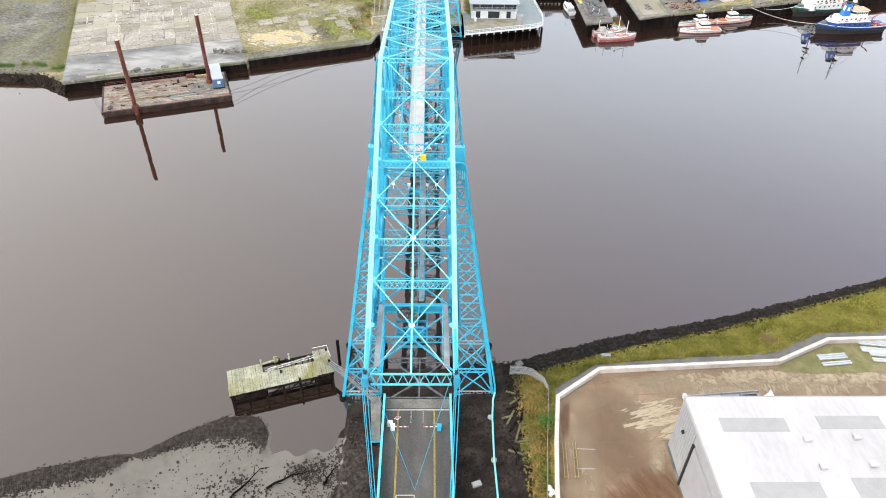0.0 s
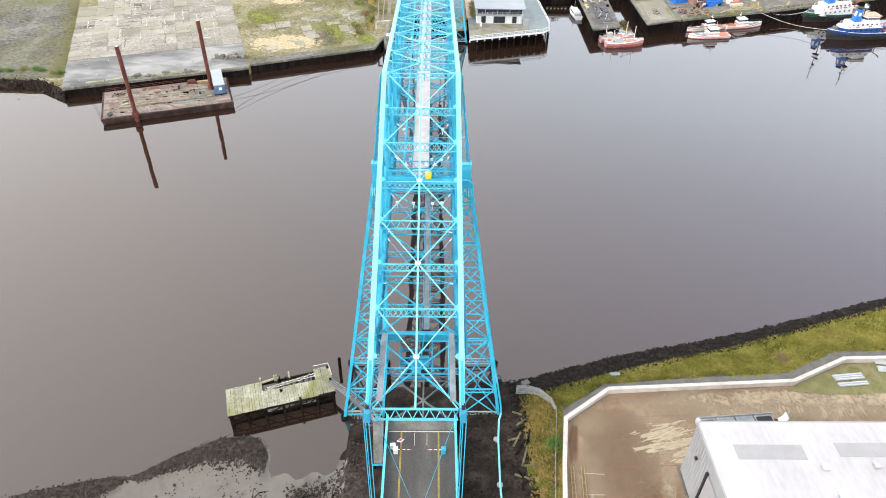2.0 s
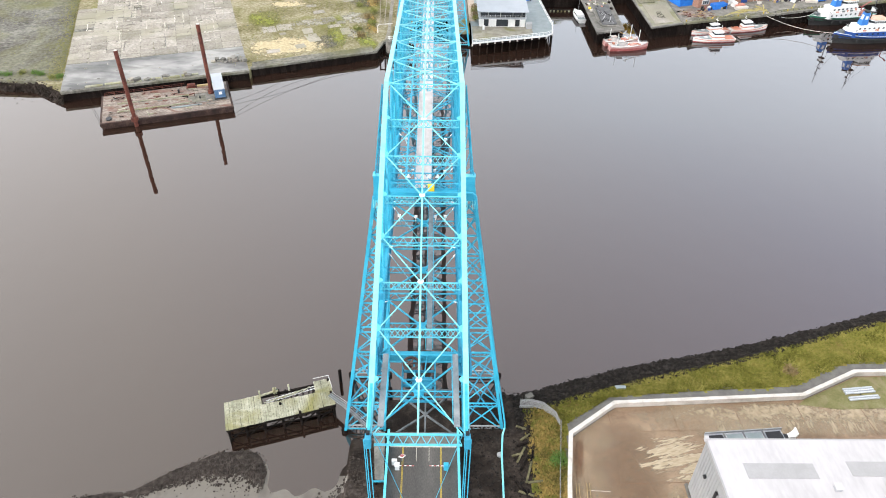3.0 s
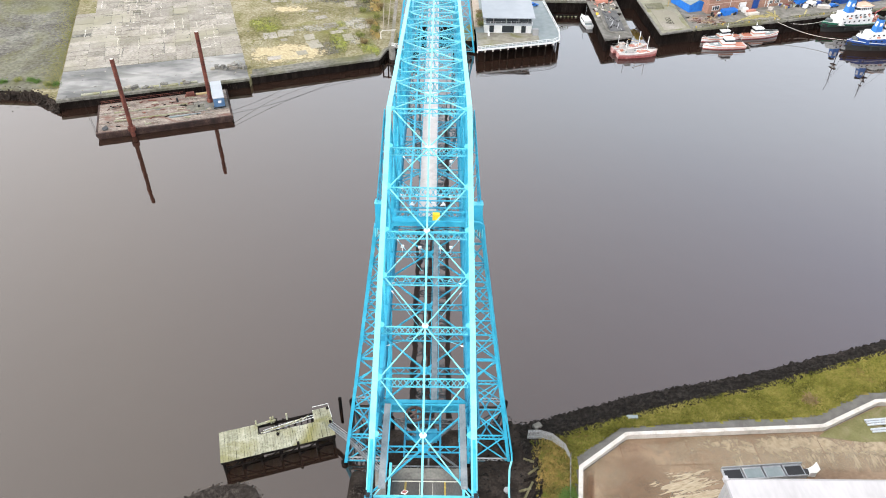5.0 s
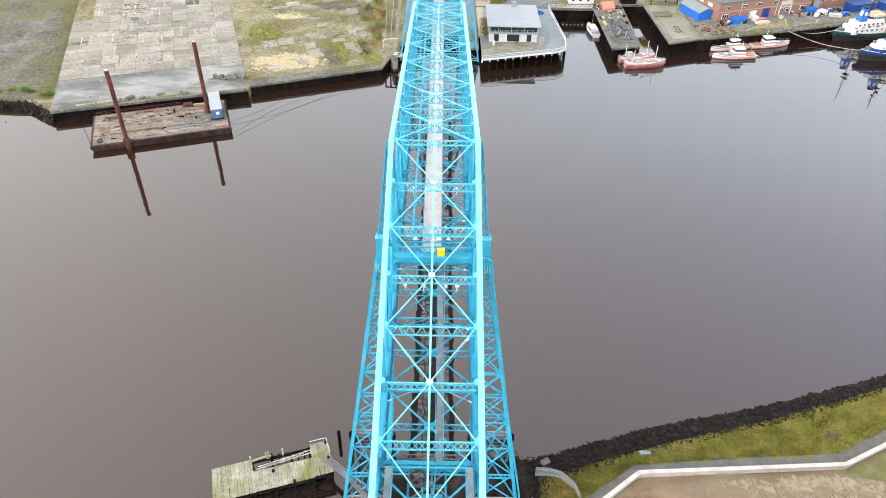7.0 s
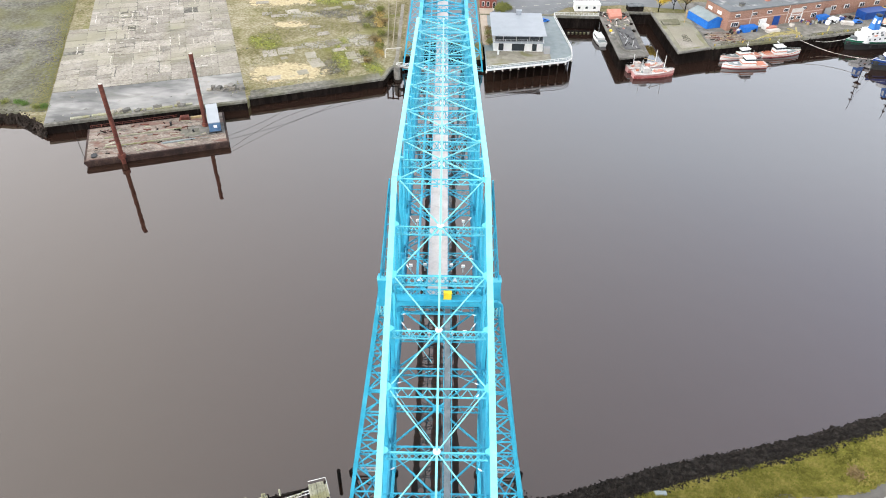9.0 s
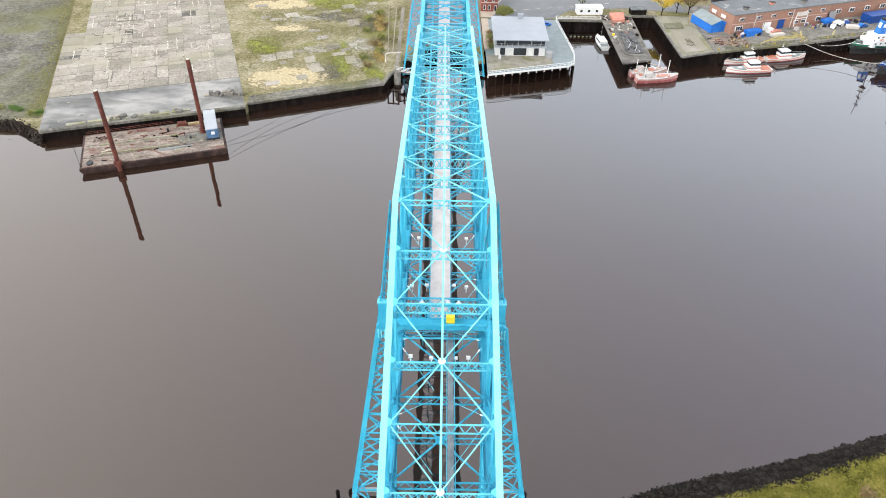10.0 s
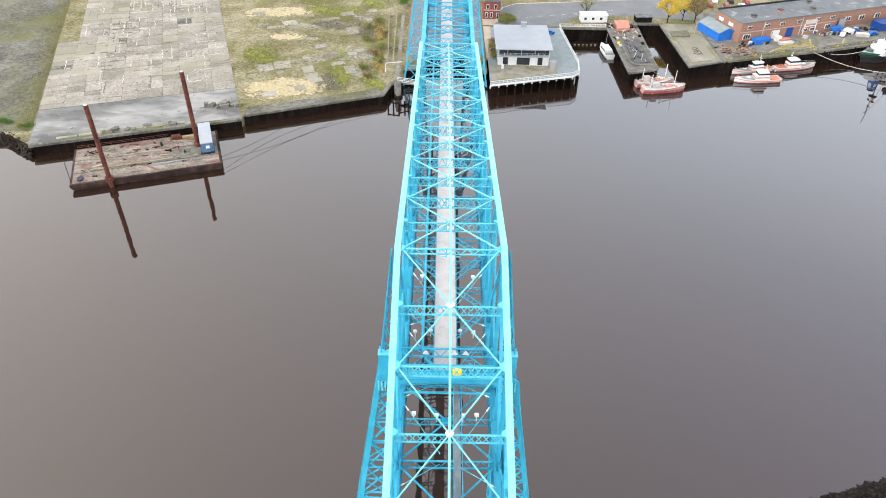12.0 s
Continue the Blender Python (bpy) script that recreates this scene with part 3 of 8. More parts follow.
def suspended_middle():
    a0, a1, zt = CANT, SPAN - CANT, 53.3
    n = 6
    st = (a1 - a0) / n
    for s in (-1, 1):
        X = s * XC
        part("top_chord", Geo().beam((X, a0, zt), (X, a1, zt), 0.8, 0.7), BLUE, bridge)
        part("bottom_chord", Geo().beam((X, a0, ZLOW), (X, a1, ZLOW), 0.75, 0.8), BLUE, bridge)
        for i in range(n + 1):
            y = a0 + st * i
            if 0 < i < n:
                part("truss_post", Geo().beam((X, y, ZLOW), (X, y, zt), 0.35, 0.35), BLUE, bridge)
            if i < n:
                part("truss_diagonal", Geo().beam((X, y, ZLOW), (X, y + st, zt), 0.3, 0.3), BLUE, bridge)
                part("truss_diagonal", Geo().beam((X - s * 0.31, y, zt), (X - s * 0.31, y + st, ZLOW), 0.3, 0.3), BLUE, bridge)
    for i in range(n + 1):
        y = a0 + st * i
        if 0 < i < n:
            part("top_strut", Geo().lattice((-XC, y, zt), (XC, y, zt), 0.9, 0.8, 0.1, flange=0.15), BLUE, bridge)
            part("floor_beam", Geo().lattice((-XC, y, ZLOW + 0.4), (XC, y, ZLOW + 0.4), 1.2, 0.8, 0.12, flange=0.2), BLUE_DULL, bridge)
        if i < n:
            for s in (-1, 1):
                part("top_diagonal", Geo().beam((s * XC, y, zt), (0, y + st / 2, zt), 0.17, 0.2), BLUE, bridge)
                part("top_diagonal", Geo().beam((s * XC, y + st, zt), (0, y + st / 2, zt), 0.17, 0.2), BLUE, bridge)
    for x in (-5.1, 5.1):
        part("crane_rail_girder", Geo().beam((x, a0, ZLOW - 1.3), (x, a1, ZLOW - 1.3), 1.5, 0.5), BLUE_DULL, bridge)


suspended_middle()


def tower(y0, facing):
    """Two lattice legs, splayed at the foot, with a plated portal on top; facing: 1 if the land lies towards -y."""
    ztop, zfoot = ZLOW + 0.4, 0.5
    for s in (-1, 1):
        def corner(k, z):
            t = (z - zfoot) / (ztop - zfoot)
            ox = 14.4 + (7.35 - 14.4) * t
            ix = 7.2 + (5.6 - 7.2) * t
            dy = 6.8 + (1.8 - 6.8) * t
            return Vector((s * (ox if k in (0, 1) else ix), y0 + (-dy if k in (0, 3) else dy), z))

        leg = part("tower_leg", Geo().beam(corner(0, zfoot), corner(0, ztop), 0.55, 0.5, (0, 1, 0)), BLUE, bridge, "splayed lattice tower leg in blue paint")
        for k in (1, 2, 3):
            part("column", Geo().beam(corner(k, zfoot), corner(k, ztop), 0.45, 0.45, (0, 1, 0)), BLUE, leg)
        levels = [zfoot + 0.4]
        step = 6.6
        while levels[-1] + step < ztop:
            levels.append(levels[-1] + step)
            step *= 0.93
        levels.append(ztop)
        for z0, z1 in zip(levels, levels[1:]):
            for k in range(4):
                a, b = k, (k + 1) % 4
                part("cross_tie", Geo().beam(corner(a, z0), corner(b, z0), 0.18, 0.2), BLUE, leg)
                part("brace", Geo().beam(corner(a, z0), corner(b, z1), 0.17, 0.17, (0, 1, 0)), BLUE, leg)
                part("brace", Geo().beam(corner(b, z0), corner(a, z1), 0.17, 0.17, (0, 1, 0)), BLUE, leg)
        for px, py in ((14.6, -6.8), (14.6, 6.8), (7.2, -6.8), (7.2, 6.8)):
            part("foot_caisson", Geo().rod((s * px, y0 + py, -2.5), (s * px, y0 + py, zfoot + 0.1), 0.6, 12), SHEET_PILE, leg, "dark-stained round concrete foot")
        for z in (zfoot + 1.3, levels[1]):
            tie = GREY_CLAD if z < 3 else BLUE
            part("base_tie", Geo().lattice(corner(0, z), corner(3, z), 0.9, 0.8, 0.1, flange=0.14), tie, leg)
            part("base_tie", Geo().lattice(corner(1, z), corner(2, z), 0.9, 0.8, 0.1, flange=0.14), tie, leg)
            part("base_tie", Geo().lattice(corner(0, z), corner(1, z), 0.9, 0.8, 0.1, flange=0.14), tie, leg)
            part("plan_brace", Geo().beam(corner(0, z), corner(2, z), 0.22, 0.22), BLUE_DULL, leg)
            part("plan_brace", Geo().beam(corner(1, z), corner(3, z), 0.22, 0.22), BLUE_DULL, leg)
        # plated head of the leg, ribbed at its foot, and the raking posts from it to the peak of the truss
        zh = ZLOW + 0.5
        part("head_plate", Geo().box(s * 6.4, y0 - 2.75 * facing, zh, 1.75, 0.25, 4.1).box(s * 7.18, y0 - 2.1 * facing, zh, 0.2, 1.1, 4.1), BLUE, leg)
        for k in range(6):
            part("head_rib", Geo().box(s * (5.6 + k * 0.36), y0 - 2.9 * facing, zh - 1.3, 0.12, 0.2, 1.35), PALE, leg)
        part("head_cap", Geo().box(s * 6.4, y0 - 2.5 * facing, zh + 4.1, 1.85, 0.8, 0.12), CYAN, leg)
        top = Vector((s * (XC + 0.55), 0.0 if facing > 0 else SPAN, ZTOP - 0.3))
        feet = [Vector((s * 7.0, y0 - 2.5 * facing, zh + 4.1)), Vector((s * 7.0, y0 - 0.3 * facing, zh)), Vector((s * 5.7, y0 - 1.4 * facing, zh))]
        for f in feet:
            part("raking_post", Geo().beam(f, top, 0.14, 0.14, (0, 1, 0)), BLUE, leg)
        for k in range(9):
            u, w = k / 9, (k + 1) / 9
            p, q = (feet[0], feet[2]) if k % 2 else (feet[2], feet[0])
            part("raking_lace", Geo().beam(p.lerp(top, u), q.lerp(top, w), 0.1, 0.1).beam(feet[1].lerp(top, u), feet[0].lerp(top, w), 0.1, 0.1), BLUE, leg)
    # portal girder between the heads: a top flange over a pierced web
    yg = y0 - 4.0 * facing
    g = Geo().box(0, yg, ZLOW + 2.85, 11.0, 1.15, 0.14).box(0, yg - 0.5 * facing, ZLOW + 2.25, 11.0, 0.16, 0.6).box(0, yg + 0.5 * facing, ZLOW + 2.25, 11.0, 0.16, 0.6)
    for s in (-1, 1):
        g.add([(s * 5.5, yg - 0.52 * facing, ZLOW + 2.25), (s * 4.6, yg - 0.52 * facing, ZLOW + 2.25), (s * 5.5, yg - 0.52 * facing, ZLOW + 1.3), (s * 5.5, yg - 0.42 * facing, ZLOW + 2.25), (s * 4.6, yg - 0.42 * facing, ZLOW + 2.25), (s * 5.5, yg - 0.42 * facing, ZLOW + 1.3)], [(0, 1, 2), (3, 5, 4), (1, 0, 3, 4), (2, 1, 4, 5), (0, 2, 5, 3)])
    part("portal_girder", g, BLUE, bridge, "plated portal girder between the tower heads")
    part("portal_web", Geo().lattice((-4.9, yg + 0.5 * facing, ZLOW + 3.9), (4.9, yg + 0.5 * facing, ZLOW + 3.9), 0.9, 0.7, 0.1, flange=0.12, cross=True), BLUE, bridge)
    part("portal_lattice", Geo().lattice((-4.8, y0 - 1.6 * facing, ZLOW + 4.4), (4.8, y0 - 1.6 * facing, ZLOW + 4.4), 1.2, 0.8, 0.1, flange=0.12), BLUE, bridge)
    for x in (-2.3, 0.7, 1.9):
        part("flood_lamp", Geo().add([(x - 0.42, y0 - 1.9 * facing, ZLOW + 3.8), (x + 0.42, y0 - 1.9 * facing, ZLOW + 3.8), (x, y0 - 1.9 * facing, ZLOW + 4.5), (x, y0 - 1.5 * facing, ZLOW + 4.0)], [(0, 1, 2), (0, 3, 1), (1, 3, 2), (2, 3, 0)]), WHITE, bridge, "white floodlight housing")


tower(2.5, 1)
tower(SPAN - 2.5, -1)

# walkway decks
part("walkway", Geo().box(-0.22, (0.6 + SPAN + 40) / 2, ZDECK + 0.3, 2.45, SPAN + 39.4, 0.16), DECK_PALE, bridge, "pale pinkish walkway deck down the middle of the span")
part("service_walkway", Geo().box(1.02, -15.3, ZDECK + 0.2, 0.62, 30.2, 0.12), DECK_DULL, bridge, "narrow grey steel service walkway")
for x in (-3.75, 3.93):
    part("side_walkway", Geo().box(x, -35.8, ZDECK + 0.05, 0.62, 9.8, 0.12), DECK_DULL, bridge, "grey side walkway by the end of the truss")
part("access_hatch", Geo().box(0.98, -1.55, ZDECK + 2.3, 0.95, 0.5, 1.0), YELLOW, bridge, "bright yellow access hatch box")

# steel shoes and anchor cables at both ends of the bridge
for y, d in ((ARM, -1), (SPAN - ARM, 1)):
    for s in (-1, 1):
        # near-black box on the shoe paints the dark of its hole
        part("end_shoe", Geo().box(s * 5.0, y + d * 0.55, ZLOW - 1.4, 0.62, 0.8, 1.5).box(s * 5.0, y + d * 0.1, ZLOW + 0.1, 0.36, 0.6, 0.35, mi=1), [BLUE_DULL, DARK], bridge, "heavy riveted steel shoe holding the anchor cables")
        for dx in (-0.3, -0.1, 0.25):
            part("anchor_cable", Geo().rod((s * 5.1 + dx, y + d * 0.8, 3.4), (s * 5.1 + dx, y + d * 0.8, ZLOW), 0.06, 6), BLUE, bridge)
for s in (-1, 1):
    part("stay_wire", Geo().rod((s * 4.5, ARM + 0.3, ZLOW - 0.9), (-0.25, -26.6, 3.6), 0.045, 5), BLUE, bridge)

# railings along the walkways
for x, y0, y1 in ((-1.5, 1.0, SPAN + 38), (1.06, 1.0, SPAN + 38), (0.62, -30.2, -1.0), (1.42, -30.2, -1.0), (-3.3, -40.0, -31.0), (3.5, -40.0, -31.0)):
    g = Geo()
    for h in (0.55, 1.1):
        g.beam((x, y0, ZDECK + 0.3 + h), (x, y1, ZDECK + 0.3 + h), 0.06, 0.06)
    n = int((y1 - y0) / 2.0)
    for i in range(n + 1):
        g.beam((x, y0 + (y1 - y0) * i / n, ZDECK + 0.2), (x, y0 + (y1 - y0) * i / n, ZDECK + 1.4), 0.07, 0.07)
    part("walkway_railing", g, BLUE, bridge)

# handrails across the truss before the portal
for dy, h in ((-2.9, 1.0), (-2.3, 0.5), (-1.7, 0.9), (-1.1, 1.3)):
    part("cross_pipe", Geo().rod((-4.5, dy, ZDECK + h), (4.5, dy, ZDECK + h), 0.08, 6), BLUE, bridge)
for x in (-4.2, -2.1, 2.4, 4.2):
    part("cross_pipe_post", Geo().beam((x, -2.9, ZDECK - 0.2), (x, -2.9, ZDECK + 1.0), 0.07, 0.07).beam((x, -1.1, ZDECK - 0.2), (x, -1.1, ZDECK + 1.3), 0.07, 0.07), BLUE, bridge)
part("conduit", Geo().tube([(-2.75, 150, ZDECK + 1.5), (-2.75, 3.4, ZDECK + 1.5), (-2.3, 1.2, ZDECK + 1.6), (-1.6, 0.4, ZDECK + 1.8), (-1.2, -1.9, ZDECK + 2.2), (5.4, -2.0, ZDECK + 2.3), (6.8, -1.9, ZDECK + 2.2), (7.4, -1.8, ZDECK + 1.6), (7.75, -1.9, ZLOW - 1), (11.2, -3.4, 24), (14.55, -5.0, 4.4), (14.6, -5.6, 3.2)], 0.16, 8), BLUE, bridge)
for x, y in ((-3.4, -5.1), (-1.1, -5.3), (1.6, -5.3), (3.0, -5.2), (-3.7, 6.6), (3.0, 6.6), (-1.9, 6.8), (1.5, 6.8), (-3.2, 16.4), (3.2, 16.4)):
    part("flood_lamp", Geo().box(x, y, ZDECK + 0.3, 0.44, 0.3, 0.3).beam((x, y, ZLOW + 0.2), (x, y, ZDECK + 0.4), 0.1, 0.1), WHITE, bridge, "small white flood lamp housing")
# thin sway rods with white turnbuckles inside the truss
for a in (-20.4, -10.2, 0.0, 10.2):
    for s in (-1, 1):
        for k, (ya, yb) in enumerate(((a + 4.6, a + 0.6), (a - 4.6, a - 0.6))):
            p, q = Vector((s * 4.3, ya, ZLOW + 3.2)), Vector((s * 0.7, yb, ZLOW + 0.8))
            part("sway_rod", Geo().rod(p, q, 0.035, 5), CYAN, bridge)
            part("turnbuckle", Geo().rod(p.lerp(q, 0.04), p.lerp(q, 0.12), 0.07, 6), WHITE, bridge, "white turnbuckle")

# winding gear hung under the landward arm
SHEAVE = surface("grimy_rusted_iron", [(0.03, 0.02, 0.018), (0.075, 0.045, 0.038), (0.14, 0.10, 0.085)], 0.8, 0.7, bump=0.2)
wheel = Geo()
for k in range(18):
    a, b = k * math.pi / 9, (k + 1) * math.pi / 9
    wheel.beam((-0.95 + 0.85 * math.cos(a), -31.6 + 0.85 * math.sin(a), 48.75), (-0.95 + 0.85 * math.cos(b), -31.6 + 0.85 * math.sin(b), 48.75), 0.2, 0.26)
for k in range(5):
    a = k * math.pi * 2 / 5
    wheel.beam((-0.95, -31.6, 48.75), (-0.95 + 0.85 * math.cos(a), -31.6 + 0.85 * math.sin(a), 48.75), 0.16, 0.16)
part("sheave_wheel", wheel.rod((-0.95, -31.6, 48.5), (-0.95, -31.6, 49.0), 0.22, 10), SHEAVE, bridge, "grimy rust-grey spoked haulage sheave")
for y in (-35.7, -33.6, -31.5):
    part("winding_crossbeam", Geo().beam((-1.9, y, 47.3), (1.7, y, 47.3), 0.2, 0.25), BLUE_DULL, bridge)
for x in (-1.9, 1.7):
    part("winding_bearer", Geo().beam((x, -35.7, 47.3), (x, -29.6, 47.3), 0.2, 0.25), BLUE_DULL, bridge)
part("winding_lattice", Geo().lattice((-1.9, -33.0, 47.6), (1.7, -33.0, 47.6), 0.8, 0.6, 0.08, flange=0.12), BLUE_DULL, bridge)
part("winding_platform", Geo().box(0.3, -33.2, 47.2, 2.2, 1.6, 0.2), BLUE_DULL, bridge)
for x in (-0.5, 0.0, 0.5):
    part("winding_strut", Geo().beam((x, -32.4, 47.4), (x * 1.6, -29.8, 48.3), 0.14, 0.14), BLUE, bridge)
part("winding_beam", Geo().box(0, -29.5, 47.0, 8.6, 0.45, 1.2), BLUE, bridge)

# frame of the landing dock between the tower feet
DOCK_STEEL = surface("weathered_grey_steel", [(0.05, 0.055, 0.06), (0.10, 0.11, 0.115), (0.17, 0.18, 0.18)], 0.6, 0.7, bump=0.2)
dock = thing("landing_dock_frame", "dark weathered steel fender frame between the tower legs", "dock frame")
part("near_girder", Geo().lattice((-6.6, -6.9, 3.2), (6.6, -6.9, 3.2), 1.2, 0.9, 0.11, flange=0.16), DOCK_STEEL, dock)
part("far_girder", Geo().lattice((-6.6, 3.2, 3.0), (6.6, 3.2, 3.0), 1.2, 0.9, 0.11, flange=0.16), DOCK_STEEL, dock)
for s in (-1, 1):
    part("diagonal", Geo().beam((s * 5.6, -6.9, 2.6), (0.2, -2.3, 2.6), 0.3, 0.3), DOCK_STEEL, dock)
    part("diagonal", Geo().beam((s * 5.6, 3.2, 2.6), (0.2, -2.3, 2.6), 0.3, 0.3), DOCK_STEEL, dock)
part("centre_beam", Geo().beam((0.2, -6.9, 2.7), (0.2, 3.2, 2.7), 0.3, 0.3), DOCK_STEEL, dock)
for x in (-6.5, 6.5):
    for y in (-6.9, 3.2):
        part("fender_pile", Geo().rod((x, y, -2), (x, y, 3.4), 0.35, 8), DARK_TIMBER, dock)

# ---- approach road ----
solid("road", Geo().prism([(-6.0, -400), (5.9, -400), (5.9, -9.6), (-6.0, -9.6)], 0.5, 3.5), ASPHALT, "worn dark asphalt approach road to the bridge", "road", kind="structure")
solid("road_sill", Geo().prism([(-6.0, -9.6), (5.9, -9.6), (5.9, -7.4), (-6.0, -7.4)], 0.5, 3.42), CONCRETE, "grey concrete sill at the end of the road", "road sill", kind="structure")
YLINE = surface("worn_yellow_line", [(0.28, 0.20, 0.03), (0.42, 0.31, 0.06)], 1.2, 0.8, bump=0.05)
PALE_LINE = surface("worn_white_line", [(0.36, 0.34, 0.28), (0.54, 0.51, 0.43)], 1.2, 0.8, bump=0.05)
g = Geo()
for x in (-3.55, 3.05):
    for dx in (-0.11, 0.11):
        g.box(x + dx * 0.75, -55, 3.5, 0.11, 90, 0.008)
solid("lane_lines", g, YLINE, "worn double yellow lines along the road", "road marking", kind="structure")
g = Geo().box(0, -10.0, 3.5, 11.6, 0.22, 0.008)
for a, b in (((-3.3, -27.5), (-0.3, -27.5)), ((-3.3, -27.5), (-3.3, -33)), ((-0.3, -27.5), (-0.3, -33)), ((-1.2, -10.2), (-1.2, -13)), ((1.0, -10.2), (1.0, -13))):
    g.beam((*a, 3.504), (*b, 3.504), 0.16 if a[1] < -20 else 0.07, 0.008)
solid("stop_lines", g, PALE_LINE, "worn white stop line and bay marking on the road", "road marking", kind="structure")

for s in (-1, 1):
    fence = thing("parapet", "blue-painted steel parapet along the road edge", "parapet", group="road parapets")
    x = -6.15 if s < 0 else 6.05
    part("top_rail", Geo().beam((x, -120, 5.0), (x, -7.5, 5.0), 0.42, 0.2), CYAN, fence)
    part("panel", Geo().beam((x, -120, 4.2), (x, -7.5, 4.2), 0.18, 1.4), BLUE, fence)
    for i in range(20):
        part("post", Geo().box(x + s * 0.16, -9 - i * 2.6, 3.5, 0.22, 0.22, 1.4), BLUE, fence)

for x, d, label in ((-4.4, 1, "white and red lifting road barrier beside the lane"), (3.9, -1, "road barrier with a blue cabinet and a red striped arm")):
    b = thing("road_barrier", label, "barrier", group="road barriers")
    part("cabinet", Geo().box(x, -14.4, 3.5, 0.75, 0.75, 1.15).box(x, -14.4, 4.65, 0.85, 0.85, 0.06), WHITE if d > 0 else BLUE, b)
    n = 6
    for i in range(n):
        part("arm_stripe", Geo().beam((x + d * (0.35 + i * 0.42), -14.5, 4.45), (x + d * (0.77 + i * 0.42), -14.5, 4.45), 0.09, 0.12), RED if i % 2 else WHITE, b)
sign = thing("road_sign", "tilted red and white road sign panel", "sign")
part("board", Geo().beam((-4.0, -12.6, 4.6), (-3.2, -13.3, 5.3), 0.8, 0.06), WHITE, sign)
part("red_panel", Geo().beam((-3.88, -12.66, 4.74), (-3.3, -13.18, 5.25), 0.55, 0.08), RED, sign)
part("post", Geo().rod((-3.6, -13.0, 3.5), (-3.6, -13.0, 4.9), 0.06, 6), CABLE, sign)
cam_post = thing("camera_cabinet", "small white control cabinet beside the barrier", "cabinet")
part("body", Geo().box(-4.9, -13.6, 3.5, 0.9, 0.5, 1.3), WHITE, cam_post)
part("plinth", Geo().box(-4.9, -13.6, 3.5, 1.1, 0.7, 0.12), CONCRETE, cam_post)

landing = thing("side_landing", "pale concrete landing beside the road with a blue edge beam", "landing")
part("slab", Geo().prism([(-8.1, -16.5), (-6.6, -16.5), (-6.9, -6.8), (-8.9, -6.8)], 2.9, 3.4), CONCRETE, landing)
part("edge_beam", Geo().beam((-8.3, -16.6, 3.0), (-6.5, -16.6, 3.0), 0.18, 0.3), BLUE, landing)
for y in (-16, -12, -8):
    part("landing_post", Geo().rod((-8.0, y, -1), (-8.0, y, 2.9), 0.25, 8), DARK_TIMBER, landing)

pipe = thing("handrail_pipe", "long blue pipe run on round concrete pads over the mud", "pipe")
part("pipe", Geo().tube([(14.6, -5.6, 3.2), (14.2, -6.6, 2.4), (13.8, -10.6, 2.2), (13.5, -20.0, 2.2), (13.6, -26.2, 2.2), (13.7, -60, 2.2)], 0.17, 8), PALE, pipe)
for y in (-10.4, -19.6, -29, -38):
    part("pad", Geo().rod((13.5, y, 1.2), (13.5, y, 2.0), 0.52, 14), GREY_CLAD, pipe, "round pale concrete pad")

# ---- old timber jetty ----
jetty = thing("timber_jetty", "decaying timber jetty with mossy deck boards on dark piles", "jetty")
JA = math.atan2(5.9, 19.0)
jc, js = math.cos(JA), math.sin(JA)


def J(u, v, z):
    """u metres along the jetty from its river end, v across towards the river."""
    return (-35.3 + u * jc - v * js, -6.6 + u * js + v * jc, z + (0.9 if z > 0.5 else 0.0))


rj = random.Random(7)
board = Geo().box(0, 0, 0, 0.42, 6.5, 0.12)
board_me = board.mesh("deck_board", TIMBER)
board_me2 = Geo().box(0, 0, 0, 0.42, 4.0, 0.12).mesh("deck_board", TIMBER)
for i in range(44):
    u = 0.2 + i * 0.45
    wide = u < 6.6 or u > 16.6
    ob = new("deck_board", board_me if wide else board_me2)
    ob.parent = jetty
    p = J(u, (3.1 if u < 10 else 3.4) if wide else 1.9, 2.35 + rj.uniform(-0.03, 0.05))
    ob.matrix_basis = pose(*p, rj.uniform(-0.5, 0.5), rj.uniform(-1.5, 1.5), math.degrees(JA) + rj.uniform(-0.8, 0.8))
for v in (0.0, 3.2, 6.0):
    part("bearer", Geo().beam(J(0, v, 2.1), J(19.8, v, 2.1), 0.35, 0.45), DARK_TIMBER, jetty)
for u in (0.4, 3.4, 6.6, 10.0, 13.2, 16.4, 19.4):
    part("cross_beam", Geo().beam(J(u, -0.2, 1.75), J(u, 6.5, 1.75), 0.35, 0.35), DARK_TIMBER, jetty)
    for v in (0.0, 3.0, 6.2):
        part("jetty_post", Geo().rod(J(u, v, -2.5), J(u, v, 2.1 if rj.random() < 0.7 else 2.9), 0.24, 8), DARK_TIMBER, jetty)
    part("brace", Geo().beam(J(u, 0, 0.0), J(u, 3.0, 1.9), 0.2, 0.16), DARK_TIMBER, jetty)
    if u < 18:
        part("long_brace", Geo().beam(J(u, 0, 0.2), J(u + 3.0, 0, 1.9), 0.2, 0.16), DARK_TIMBER, jetty)
        part("waling", Geo().beam(J(u, -0.1, 0.75), J(u + 3.2, -0.1, 0.75), 0.18, 0.24), DARK_TIMBER, jetty)
for u in (6.6, 9.2, 9.6, 12.0):
    part("stump", Geo().rod(J(u, 6.0, 0), J(u, 6.0, 3.9), 0.17, 8), TIMBER, jetty)
part("top_beam", Geo().beam(J(6.6, 5.9, 2.7), J(10.0, 5.9, 3.1), 0.3, 0.3), TIMBER, jetty)
